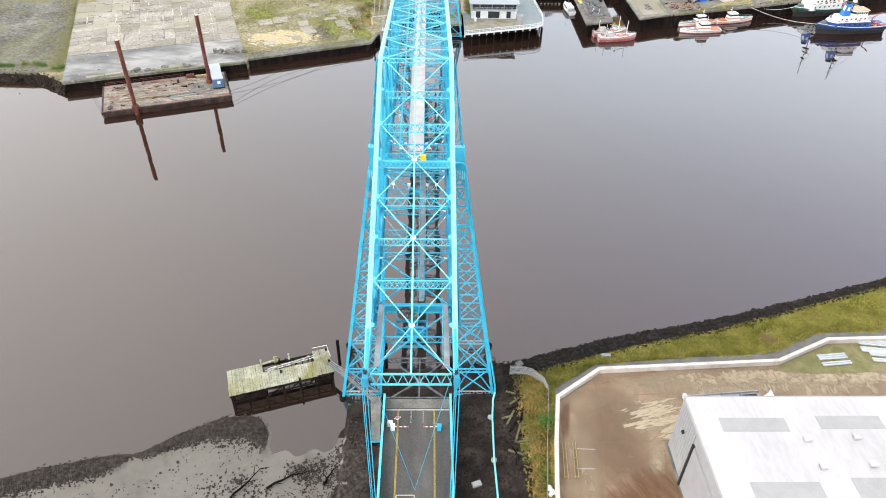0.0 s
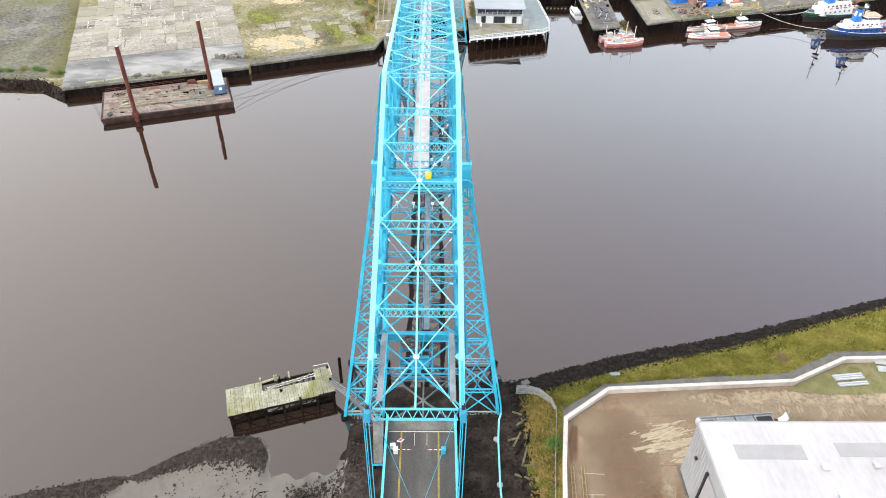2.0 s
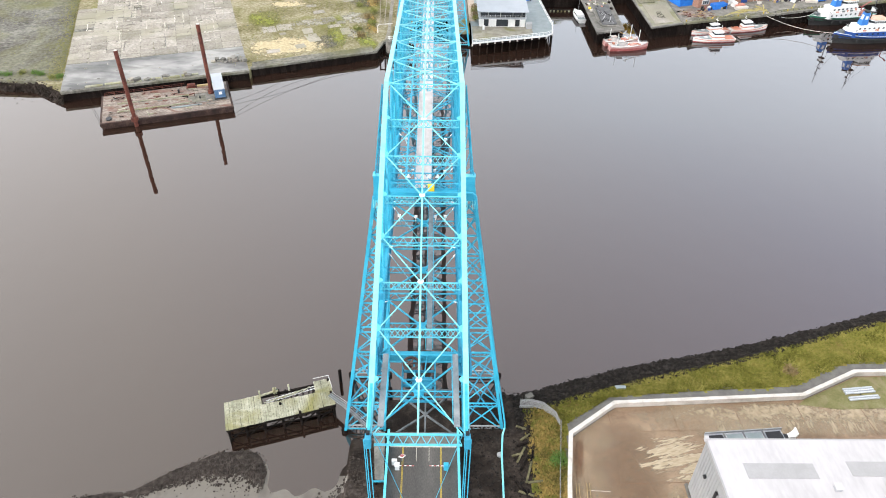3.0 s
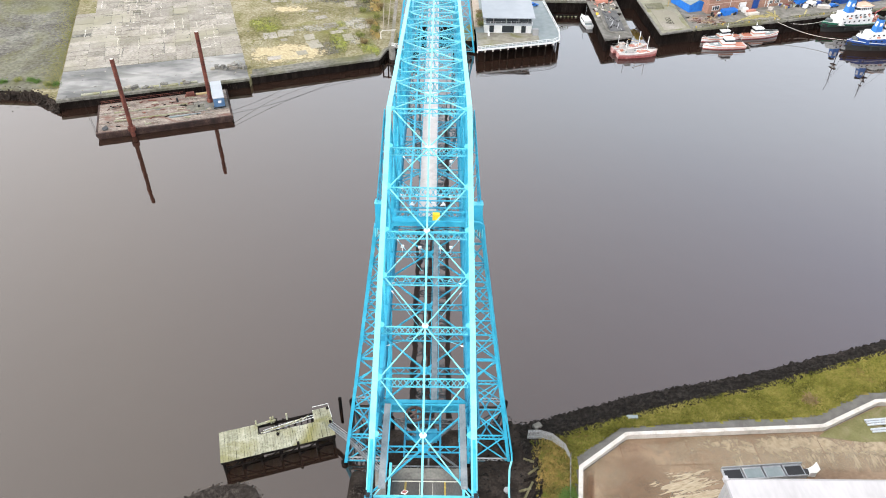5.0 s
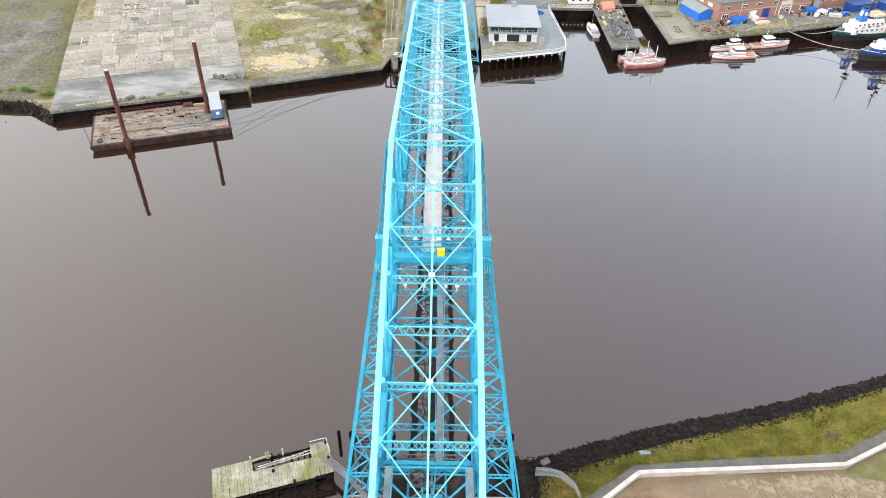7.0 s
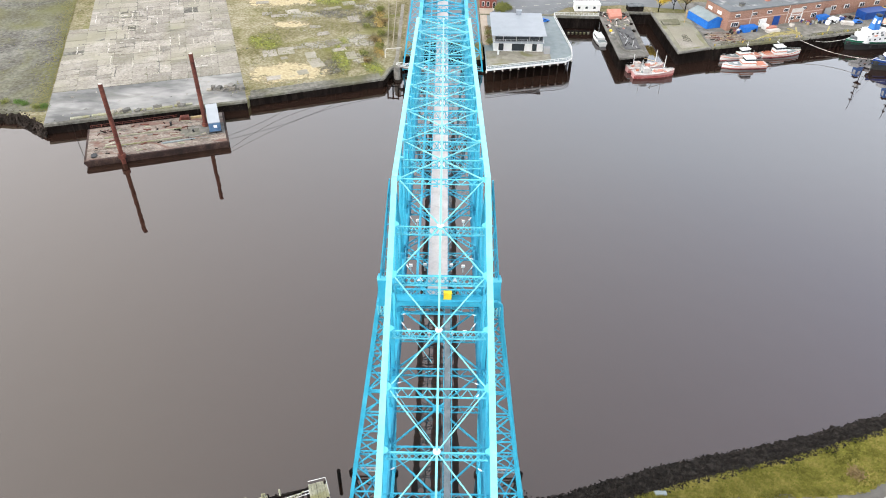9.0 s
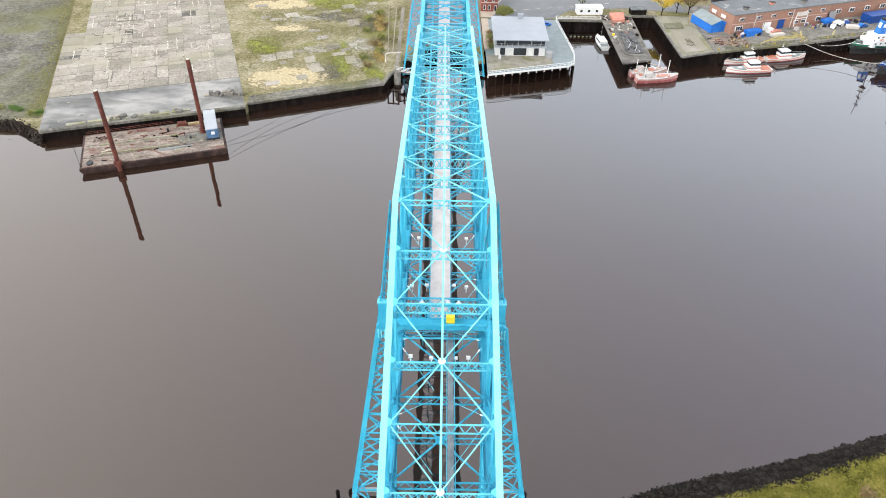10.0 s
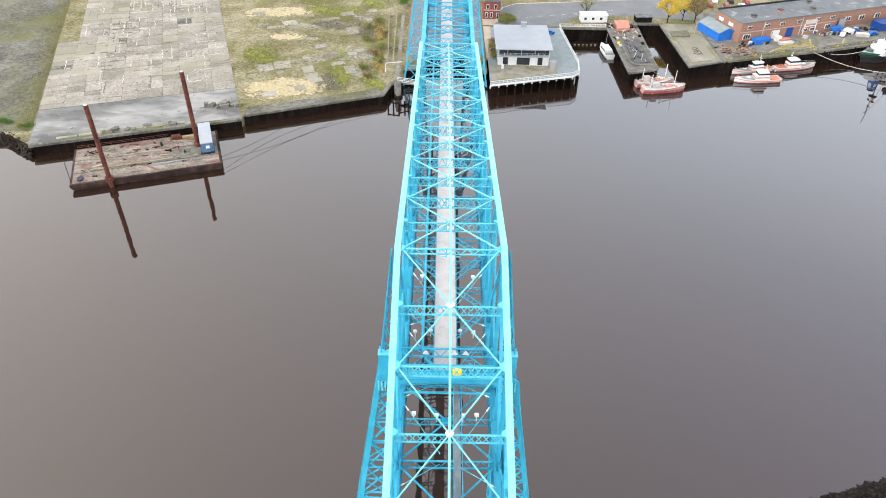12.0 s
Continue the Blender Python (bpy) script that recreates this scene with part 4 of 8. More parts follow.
for k in range(5):
    part("fallen_rail", Geo().beam(J(7.2 + k * 1.7, 4.1 + k * 0.12, 2.55), J(11 + k * 1.2, 4.4 + k * 0.25, 2.8), 0.16, 0.12), TIMBER, jetty)
    part("broken_bearer", Geo().beam(J(11.0 + k * 1.1, 4.1, 2.0), J(11.3 + k * 1.1, 6.6 - k * 0.2, 2.1), 0.22, 0.2), DARK_TIMBER, jetty)
g = Geo()
for a, b in ((J(16.7, 6.6, 3.4), J(19.6, 6.6, 3.4)), (J(19.6, 6.6, 3.4), J(19.8, 3.4, 3.4))):
    g.beam(a, b, 0.07, 0.07)
    for k in range(4):
        q = Vector(a).lerp(Vector(b), k / 3)
        g.beam((q.x, q.y, 2.4), (q.x, q.y, 3.4), 0.07, 0.07)
part("guard_rail", g, WHITE, jetty)
for d in (0.0, 0.55):
    part("gap_rail", Geo().beam((-29.4 - 0.2 * d, -0.3 + d, 3.1), (-20.7 - 0.2 * d, 3.2 + d, 3.3), 0.09, 0.09), WHITE, jetty, "white rail across the gap")
for k in range(8):
    x, y = -29.0 + k * 1.15, -0.14 + k * 0.46
    part("gap_rung", Geo().beam((x, y, 3.12), (x - 0.11, y + 0.55, 3.12), 0.06, 0.06), WHITE, jetty)
gang = thing("gangway", "narrow pale metal gangway between the jetty and the tower", "gangway")
part("deck", Geo().beam(J(19.2, 2.6, 2.6), (-13.2, -2.6, 3.5), 0.8, 0.1), DOCK_STEEL, gang)
for d in (-0.55, -0.2, 0.2, 0.55):
    part("rail", Geo().beam((J(19.2, 2.6, 0)[0] + d * 0.5, J(19.2, 2.6, 0)[1] + d, 3.5), (-13.2 + d * 0.7, -2.6 + d * 0.7, 4.5), 0.06, 0.06), CABLE, gang)
gang2 = thing("gangway", "narrow pale metal gangway through the tower foot to the landing", "gangway")
part("deck", Geo().beam((-13.2, -2.6, 3.5), (-7.9, -8.2, 3.45), 0.8, 0.1), DOCK_STEEL, gang2)
for d in (-0.55, -0.2, 0.2, 0.55):
    part("rail", Geo().beam((-13.2 + d * 0.7, -2.6 + d * 0.7, 4.5), (-7.9 + d * 0.7, -8.2 + d * 0.7, 4.45), 0.06, 0.06), CABLE, gang2)
post = solid("mooring_post", Geo().rod((-16.6, 7.4, -2), (-16.6, 7.4, 3.4), 0.32, 8).rod((-16.6, 7.4, 3.4), (-16.6, 7.4, 3.65), 0.36, 8, 0.26), DARK_TIMBER, "dark timber mooring post standing in the river", "post")

# ---- works yard with its wall ----
WALL = [(20.9, -70), (22.2, -45), (23.3, -27), (24.6, -17), (26.2, -7.4), (35.4, -0.5), (71.7, 1.7), (84.2, 7.6), (97, 8.1), (140, 10), (400, 22)]
yard_poly = [(22.0, -400)] + [(x + 0.3, y - 0.3) for x, y in WALL] + [(400, -400)]
solid("yard_floor", Geo().prism(list(reversed(yard_poly)), 0.5, 3.05), YARD, "concrete works yard stained with brown mud", "yard", kind="structure")


def mitred(line, w, z0, z1, geo):
    """A continuous band of width w along a plan line, its corners mitred."""
    pts = [Vector((x, y, 0)) for x, y in line]
    rows = []
    for i, q in enumerate(pts):
        d0 = (q - pts[i - 1]).normalized() if i else (pts[1] - q).normalized()
        d1 = (pts[i + 1] - q).normalized() if i + 1 < len(pts) else d0
        m = (Vector((-d0.y, d0.x, 0)) + Vector((-d1.y, d1.x, 0))).normalized()
        h = w / 2 / max(0.5, m.dot(Vector((-d0.y, d0.x, 0))))
        rows.append((q + m * h, q - m * h))
    n = len(geo.v)
    for a, b in rows:
        geo.v += [(a.x, a.y, z0), (a.x, a.y, z1), (b.x, b.y, z1), (b.x, b.y, z0)]
    for i in range(len(rows) - 1):
        p, r = n + i * 4, n + i * 4 + 4
        for k in range(4):
            geo.f.append((p + k, p + (k + 1) % 4, r + (k + 1) % 4, r + k))
            geo.mi.append(0)
    return geo


g = mitred(WALL, 0.45, 2.6, 4.2, Geo())
mitred(WALL, 0.74, 4.15, 4.33, g)
solid("yard_wall", g, CONCRETE_LIGHT, "low pale concrete flood wall round the yard", "wall", kind="structure")
VERGE = surface("yard_grass", [(0.105, 0.105, 0.035), (0.16, 0.15, 0.062), (0.22, 0.20, 0.11)], 0.4, 0.95, bump=0.4, patch=(0.21, 0.17, 0.10), patch_scale=0.2, patch_edge=(0.52, 0.66))
solid("grass_verge", Geo().prism([(70.5, 0.2), (78, -0.9), (140, 2.0), (140, 9.6), (97, 7.6), (84.4, 7.0), (72, 1.3)], 2.0, 3.12), VERGE, "thin patchy grass verge inside the yard wall", "verge", kind="structure")


def shed():
    t = thing("warehouse", "large warehouse with a white sheeted roof and grey clad walls", "warehouse")
    x0, x1, y0, y1, zt = 44.4, 105.0, -75.0, -17.6, 16.4
    part("north_wall", Geo().box((x0 + x1) / 2, y1 - 0.2, 3.05, x1 - x0, 0.3, zt - 3.2), GREY_CLAD, t)
    part("gable_wall", Geo().box(x0 + 0.2, (y0 + y1) / 2, 3.05, 0.3, y1 - y0 - 0.7, zt - 3.2), GREY_CLAD, t)
    part("east_wall", Geo().box(x1 - 0.2, (y0 + y1) / 2, 3.05, 0.3, y1 - y0 - 0.7, zt - 3.2), GREY_CLAD, t)
    part("roof", Geo().add([(x0, y0, zt + 1.6), (x0, y1, zt), (x1, y1, zt), (x1, y0, zt + 1.6), (x0, y0, zt + 1.3), (x0, y1, zt - 0.3), (x1, y1, zt - 0.3), (x1, y0, zt + 1.3)],
                           [(3, 2, 1, 0), (4, 5, 6, 7), (0, 1, 5, 4), (1, 2, 6, 5), (2, 3, 7, 6), (3, 0, 4, 7)]), ROOF_WHITE, t, "bright white roof sheeting")
    g = Geo().beam((x0 - 0.1, y0, zt + 1.38), (x0 - 0.1, y1, zt - 0.22), 0.28, 0.5).beam((x0 - 0.1, y1 + 0.1, zt - 0.2), (x1, y1 + 0.1, zt - 0.2), 0.25, 0.45)
    part("fascia", g, SKYLIGHT, t)
    part("fascia_cap", Geo().box(x0 - 0.05, y1 + 0.05, zt - 0.3, 0.6, 0.6, 0.8), ROOF_WHITE, t)
    part("sliding_door", Geo().box(x0 - 0.12, -32.5, 3.05, 0.2, 14.0, 10.6), SKYLIGHT, t, "tall pale grey sliding door")
    part("door_edge", Geo().box(x0 - 0.26, -25.4, 3.05, 0.35, 0.5, 10.9), DARK, t)
    part("plinth", Geo().box(x0 - 0.05, -45, 3.05, 0.5, 56, 0.5), CONCRETE, t)
    for i in range(9):
        part("cladding_rib", Geo().box(x0 + 0.02, -18.6 - i * 0.75, 3.8, 0.08, 0.08, 12.2), GREY_CLAD, t)
    slope = -1.6 / (y1 - y0)
    for xa, xb, ya, yb in ((48.5, 59.1, -24.7, -22.0), (64.3, 74.7, -24.2, -21.6), (80.2, 90.6, -24.0, -21.4), (49.2, 59.6, -37.4, -33.9), (64.6, 75.0, -37.0, -33.2), (80.4, 90.6, -36.8, -33.0)):
        za, zb = zt + (ya - y1) * slope, zt + (yb - y1) * slope
        part("rooflight", Geo().add([(xa, ya, za + 0.05), (xb, ya, za + 0.05), (xb, yb, zb + 0.05), (xa, yb, zb + 0.05), (xa, ya, za - 0.05), (xb, ya, za - 0.05), (xb, yb, zb - 0.05), (xa, yb, zb - 0.05)],
                                    [(0, 1, 2, 3), (0, 4, 5, 1), (1, 5, 6, 2), (2, 6, 7, 3), (3, 7, 4, 0)]), SKYLIGHT, t, "dull translucent rooflight sheet")
    for x, y in ((60.9, -26.4), (68.9, -26.0), (61.2, -31.4), (68.9, -31.1), (76.9, -25.6), (77.0, -30.8)):
        z = zt + (y - y1) * slope
        v = part("roof_vent", Geo().box(x, y, z, 0.9, 0.9, 0.6), DECK_GREY, t)
        part("cowl", Geo().box(x, y, z + 0.6, 1.15, 1.15, 0.2), ROOF_WHITE, v)
    for i in range(1, 60):
        x = x0 + i * 1.0
        part("roof_seam", Geo().add([(x - 0.03, y0 + 1, zt + 1.58), (x + 0.03, y0 + 1, zt + 1.58), (x + 0.03, y1 - 0.1, zt + 0.02), (x - 0.03, y1 - 0.1, zt + 0.02)], [(0, 1, 2, 3)]), ROOF_WHITE, t)
    part("gable_lamp", Geo().box(x0 - 0.55, -21.6, 12.2, 0.4, 0.5, 0.4), DARK, t)


shed()

# stains and joints on the yard floor
DIRT = surface("red_brown_mud", [(0.085, 0.040, 0.020), (0.135, 0.073, 0.04), (0.19, 0.115, 0.07)], 0.25, 0.7, bump=0.3)


def stain_material(name, colours, stretch, scale, rag, soft, most):
    """Dirt that thins out to nothing: rag breaks up its outline along the stretched grain, soft is how gently it ends."""
    m = bpy.data.materials.new(name)
    m.use_nodes = True
    nt = m.node_tree
    bsdf, out = nt.nodes["Principled BSDF"], nt.nodes["Material Output"]
    co = nt.nodes.new("ShaderNodeTexCoord")

    def op(kind, a, b):
        n = nt.nodes.new("ShaderNodeMath")
        n.operation = kind
        for k, v in enumerate((a, b)):
            if isinstance(v, (int, float)):
                n.inputs[k].default_value = v
            else:
                nt.links.new(v, n.inputs[k])
        return n.outputs[0]

    split = nt.nodes.new("ShaderNodeSeparateXYZ")
    nt.links.new(co.outputs["Generated"], split.inputs[0])
    far = None
    for axis in ("X", "Y"):
        d = op("POWER", op("ABSOLUTE", op("MULTIPLY", op("SUBTRACT", split.outputs[axis], 0.5), 2.0), 0.0), 3.0)
        far = d if far is None else op("ADD", far, d)
    mapping = nt.nodes.new("ShaderNodeMapping")
    mapping.inputs["Scale"].default_value = stretch
    nt.links.new(co.outputs["Object"], mapping.inputs["Vector"])
    grain = []
    for sc, det in ((scale, 6.0), (scale * 5, 4.0)):
        n = nt.nodes.new("ShaderNodeTexNoise")
        n.inputs["Scale"].default_value, n.inputs["Detail"].default_value, n.inputs["Distortion"].default_value = sc, det, 0.6
        nt.links.new(mapping.outputs[0], n.inputs["Vector"])
        grain.append(n.outputs["Fac"])
    level = op("ADD", op("SUBTRACT", 0.75, far), op("MULTIPLY", op("SUBTRACT", grain[0], 0.55), rag))
    level = op("ADD", level, op("MULTIPLY", op("SUBTRACT", grain[1], 0.5), rag * 0.35))
    cover = nt.nodes.new("ShaderNodeMapRange")
    cover.inputs["From Min"].default_value, cover.inputs["From Max"].default_value = 0.0, soft
    cover.inputs["To Max"].default_value = most
    nt.links.new(level, cover.inputs["Value"])
    ramp = nt.nodes.new("ShaderNodeValToRGB")
    ramp.color_ramp.elements[0].position, ramp.color_ramp.elements[1].position = 0.35, 0.65
    ramp.color_ramp.elements[0].color, ramp.color_ramp.elements[1].color = (*colours[0], 1), (*colours[1], 1)
    nt.links.new(grain[1], ramp.inputs["Fac"])
    nt.links.new(ramp.outputs["Color"], bsdf.inputs["Base Color"])
    bsdf.inputs["Roughness"].default_value = 0.8
    bsdf.inputs["Specular IOR Level"].default_value = 0.2
    clear, mix = nt.nodes.new("ShaderNodeBsdfTransparent"), nt.nodes.new("ShaderNodeMixShader")
    nt.links.new(cover.outputs["Result"], mix.inputs[0])
    nt.links.new(clear.outputs[0], mix.inputs[1])
    nt.links.new(bsdf.outputs[0], mix.inputs[2])
    nt.links.new(mix.outputs[0], out.inputs["Surface"])
    return m


BARE = stain_material("bare_beige_concrete", ((0.29, 0.225, 0.145), (0.43, 0.355, 0.25)), (1, 1, 1), 0.22, 1.8, 0.8, 0.8)
WASHED = stain_material("washed_streaks", ((0.30, 0.235, 0.15), (0.44, 0.365, 0.26)), (1.5, 0.35, 1), 0.35, 1.9, 1.0, 0.7)
SCRAPED = stain_material("scraped_streaks", ((0.32, 0.25, 0.16), (0.46, 0.385, 0.28)), (0.22, 1.5, 1), 0.55, 4.6, 0.35, 0.85)
REDMUD = stain_material("red_mud_smear", ((0.12, 0.055, 0.027), (0.20, 0.105, 0.058)), (0.18, 1.2, 1), 0.5, 1.8, 0.9, 0.8)
DAMP = stain_material("damp_dirt", ((0.15, 0.096, 0.060), (0.215, 0.147, 0.095)), (1, 1, 1), 0.12, 1.2, 0.9, 0.75)
DUSTY = stain_material("dusty_tan_concrete", ((0.25, 0.18, 0.115), (0.34, 0.26, 0.175)), (1, 0.5, 1), 0.2, 1.6, 0.9, 0.7)


STAINS = []


def stain(name, x, y, w, h, rot, mat, label, floor=3.052):
    STAINS.append(name)
    ob = solid(name, Geo().add([(-w / 2, -h / 2, 0), (w / 2, -h / 2, 0), (w / 2, h / 2, 0), (-w / 2, h / 2, 0)], [(0, 1, 2, 3)]), mat, label, "stain", kind="structure")
    ob.matrix_world = pose(x, y, floor + 0.005 * (len(STAINS) if floor < 3.1 else len(STAINS) % 4), 0, 0, rot)
    return ob


stain("damp_patch", 35.6, -15.5, 15, 26, -8, DAMP, "damp brown area in the middle of the yard")
stain("dusty_patch", 28.6, -21.0, 8.5, 24, -6, DUSTY, "dusty tan concrete beside the yard wall")
stain("dusty_patch", 31.0, -7.6, 9, 7, 35, DUSTY, "dusty tan concrete in the corner of the yard")
stain("mud_stain", 38.5, -28.5, 13, 19, 118, REDMUD, "reddish brown mud smear on the yard floor")
stain("mud_stain", 36.5, -40.0, 14, 30, 100, REDMUD, "reddish brown mud smear on the yard floor")
stain("mud_stain", 27.0, -11.8, 10, 2.2, 82, REDMUD, "reddish brown mud along the foot of the wall")
stain("bare_strip", 73.5, -1.7, 84, 6.0, 1.5, BARE, "pale bare concrete strip along the wall")
stain("washed_fringe", 72.0, -4.9, 72, 5.0, 1.5, WASHED, "pale streaks washed clean on the yard floor")
stain("scraped_streak", 44.6, -11.6, 15, 10.5, 17, SCRAPED, "scraped pale streaks on the yard floor")
stain("bare_patch", 42.0, -20.2, 3.4, 7.0, -22, BARE, "bare pale concrete beside the warehouse door")
for (x0, y0), (x1, y1), m in (((28.1, -18.2), (31.4, -18.4), DECK_PALE), ((27.4, -22.3), (30.6, -22.3), DECK_PALE), ((31.9, -17.0), (46.0, -16.5), DIRT), ((39.0, -6.2), (51.0, -5.7), DIRT)):
    solid("yard_joint", Geo().beam((x0, y0, 3.125), (x1, y1, 3.125), 0.09, 0.012), m, "thin joint between yard slabs", "joint", kind="structure")
for i in range(7):
    x = 34.0 + i * 12.0
    solid("yard_joint", Geo().beam((x + 0.2, -6.6, 3.12), (x - 0.1, -0.9 + i * 0.1, 3.12), 0.10, 0.02), DIRT, "dark joint between yard slabs", "joint", kind="structure")

# things in the yard
rack = thing("steel_panel_stack", "row of dark steel frame panels laid in the yard", "panel stack")
for i in range(4):
    x = 52.2 + i * 3.6
    part("frame_panel", Geo().box(x, -8.1 + i * 0.3, 3.05, 3.3, 2.4, 0.5, 5).box(x, -8.1 + i * 0.3, 3.55, 2.9, 1.7, 0.05, 5, mi=1), [DECK_GREY, DARK if i in (0, 3) else GREY_DECK], rack)
    for dy in (-6.8, -9.3):
        part("rail", Geo().box(x, dy + i * 0.3, 3.05, 3.5, 0.15, 0.9, 5), CABLE, rack)
shell = thing("moulded_hood", "curved white moulded plastic hood standing in the yard", "hood")
arc = [0.19 * i for i in range(9)]
rows = [(65.0 + rad * math.sin(a), 3.1 + 2.3 - (2.3 - 1.5 + rad) * math.cos(a)) for rad in (1.5, 1.36) for a in arc]
g = Geo().add([(x, y, z) for y in (-8.15, -6.65) for x, z in rows],
              [(i, i + 1, 18 + i + 1, 18 + i) for i in range(8)] + [(9 + i + 1, 9 + i, 27 + i, 27 + i + 1) for i in range(8)]
              + [(i + 1, i, 9 + i, 9 + i + 1) for i in range(8)] + [(18 + i, 18 + i + 1, 27 + i + 1, 27 + i) for i in range(8)]
              + [(0, 18, 27, 9), (8, 17, 35, 26)])
part("shell", g, WHITE, shell)
part("base", Geo().box(65.5, -7.4, 3.05, 1.5, 1.3, 0.35), DARK, shell)
part("side_panel", Geo().prism([(65.1, -8.15), (66.3, -8.15), (66.3, -8.05), (65.1, -8.05)], 3.1, 4.4), WHITE, shell)

PIPE_PALE = surface("pale_grey_plastic_pipe", [(0.40, 0.425, 0.455), (0.48, 0.50, 0.53)], 1.0, 0.5, bump=0.03)
for x, y, n, length, a in ((83.5, 2.8, 5, 6.0, 6), (94.5, 6.2, 6, 8.0, -8), (95.5, 3.4, 5, 8.0, -6)):
    st = thing("pipe_stack", "stack of pale grey plastic pipes on grass", "pipe stack", group="pipe stacks in the yard")
    for i in range(n):
        c, s = math.cos(radians(a)), math.sin(radians(a))
        oy = (i - n / 2) * 0.52 + (0.5 if i >= n // 2 else 0.0)
        px, py = x - oy * s, y + oy * c
        part("pipe", Geo().rod((px - c * length / 2, py - s * length / 2, 3.35), (px + c * length / 2, py + s * length / 2, 3.35), 0.2, 8), PIPE_PALE, st)
    part("bearer", Geo().box(x, y, 3.1, 0.2, n * 0.5, 0.06), DARK_TIMBER, st)
WOOD = surface("weathered_yellow_timber", [(0.28, 0.20, 0.10), (0.40, 0.30, 0.16)], 1.0, 0.8, bump=0.2)
for x, lab in ((25.4, "timber ladder rack lying by the wall"), (27.2, "long timber frame lying on the yard floor")):
    r = thing("timber_rack", lab, "rack", group="timber racks")
    for d in (-0.3, 0.3):
        part("rail", Geo().beam((x + d, -24.2, 3.3), (x + 0.6 + d * 0.8, -17.0, 3.3), 0.09, 0.2), WOOD, r)
    for k in range(4):
        part("rung", Geo().beam((x - 0.3 + k * 0.13, -24.0 + k * 1.9, 3.4), (x + 0.3 + k * 0.13, -24.0 + k * 1.9, 3.4), 0.07, 0.07), WOOD, r)
rb = random.Random(3)
bag = Geo()
for k in range(7):
    stone_into(bag, 22.6 + rb.uniform(-0.35, 0.35), -26.5 + rb.uniform(-0.9, 0.9), 2.95 + rb.uniform(0, 0.5), 0.55, rb)
solid("bulk_bag", bag, WHITE, "crumpled white bulk bag beside the wall", "bag")

pf = thing("palisade_fence", "bent galvanised palisade fence at the water's edge", "fence")
line = [(18.0, 0.2), (20.1, 0.2), (22.2, -0.5), (24.2, -2.7), (24.7, -4.9)]
for (x0, y0), (x1, y1) in zip(line, line[1:]):
    for z in (2.3, 3.7):
        part("rail", Geo().beam((x0, y0, z), (x1, y1, z), 0.08, 0.08), CABLE, pf)
    n = int(math.hypot(x1 - x0, y1 - y0) / 0.17)
    for i in range(n):
        q = Vector((x0, y0, 0)).lerp(Vector((x1, y1, 0)), i / n)
        part("pale", Geo().box(q.x, q.y, 1.7, 0.11, 0.05, 2.5), GREY_CLAD, pf)
wf = thing("wire_fence", "rusty wire fence on thin posts behind the wall", "fence")
fl = [(24.9, -4.6), (24.1, -10), (23.2, -16), (21.7, -27.5), (20.4, -40)]
for (x0, y0), (x1, y1) in zip(fl, fl[1:]):
    for z in (3.2, 3.7, 4.2):
        part("wire", Geo().beam((x0, y0, z), (x1, y1, z), 0.035, 0.035), CABLE, wf)
    for k in range(4):
        part("post", Geo().box(x0 + (x1 - x0) * k / 4, y0 + (y1 - y0) * k / 4, 2.2, 0.12, 0.12, 2.1), CONCRETE, wf)

OLD_WOOD = surface("mossy_driftwood", [(0.05, 0.045, 0.022), (0.10, 0.09, 0.045), (0.17, 0.15, 0.09)], 0.9, 0.9, bump=0.4)
rd = random.Random(11)
for (x0, y0), (x1, y1) in (((16.8, -13.7), (18.6, -10.8)), ((17.6, -16.1), (18.9, -12.1)), ((17.9, -16.1), (20.4, -16.1)), ((15.9, -15.5), (18.1, -19.3)), ((15.6, -10.6), (17.6, -10.2)), ((16.4, -12.0), (18.0, -9.0)), ((18.4, -13.8), (19.4, -9.8)), ((16.9, -4.2), (18.6, -5.0)), ((17.4, -7.4), (19.2, -6.2)), ((16.2, -17.6), (18.6, -18.8)), ((19.0, -6.8), (19.3, -4.2)), ((16.6, -8.6), (18.9, -8.0)), ((17.2, -20.6), (17.9, -17.4))):
    solid("driftwood_beam", Geo().beam((x0, y0, ground_height(x0, y0) + 0.2), (x1, y1, ground_height(x1, y1) + 0.25), 0.35, 0.3), DARK_TIMBER if rd.random() < 0.5 else OLD_WOOD, "old squared timber washed up on the mud", "driftwood", group="washed-up timbers")
solid("concrete_block", Geo().box(10.2, -24.4, 1.4, 1.6, 0.9, 0.7, 20), GREY_CLAD, "broken pale concrete block on the mud", "concrete block")
solid("concrete_block", Geo().box(20.2, 3.4, 0.7, 1.5, 1.1, 0.7, 30), CONCRETE, "tilted concrete lump on the rocky shore", "concrete block")
solid("outfall_box", Geo().add([(36.9, 4.4, 1.2), (39.1, 4.4, 1.2), (39.3, 5.9, 1.0), (36.7, 5.9, 1.0), (37.1, 4.4, 2.5), (38.9, 4.4, 2.5), (38.9, 5.2, 2.4), (37.1, 5.2, 2.4)],
                               [(3, 2, 1, 0), (4, 5, 6, 7), (0, 1, 5, 4), (1, 2, 6, 5), (2, 3, 7, 6), (3, 0, 4, 7)]), GREY_DECK, "grey-green metal outfall cover on the bank", "outfall")

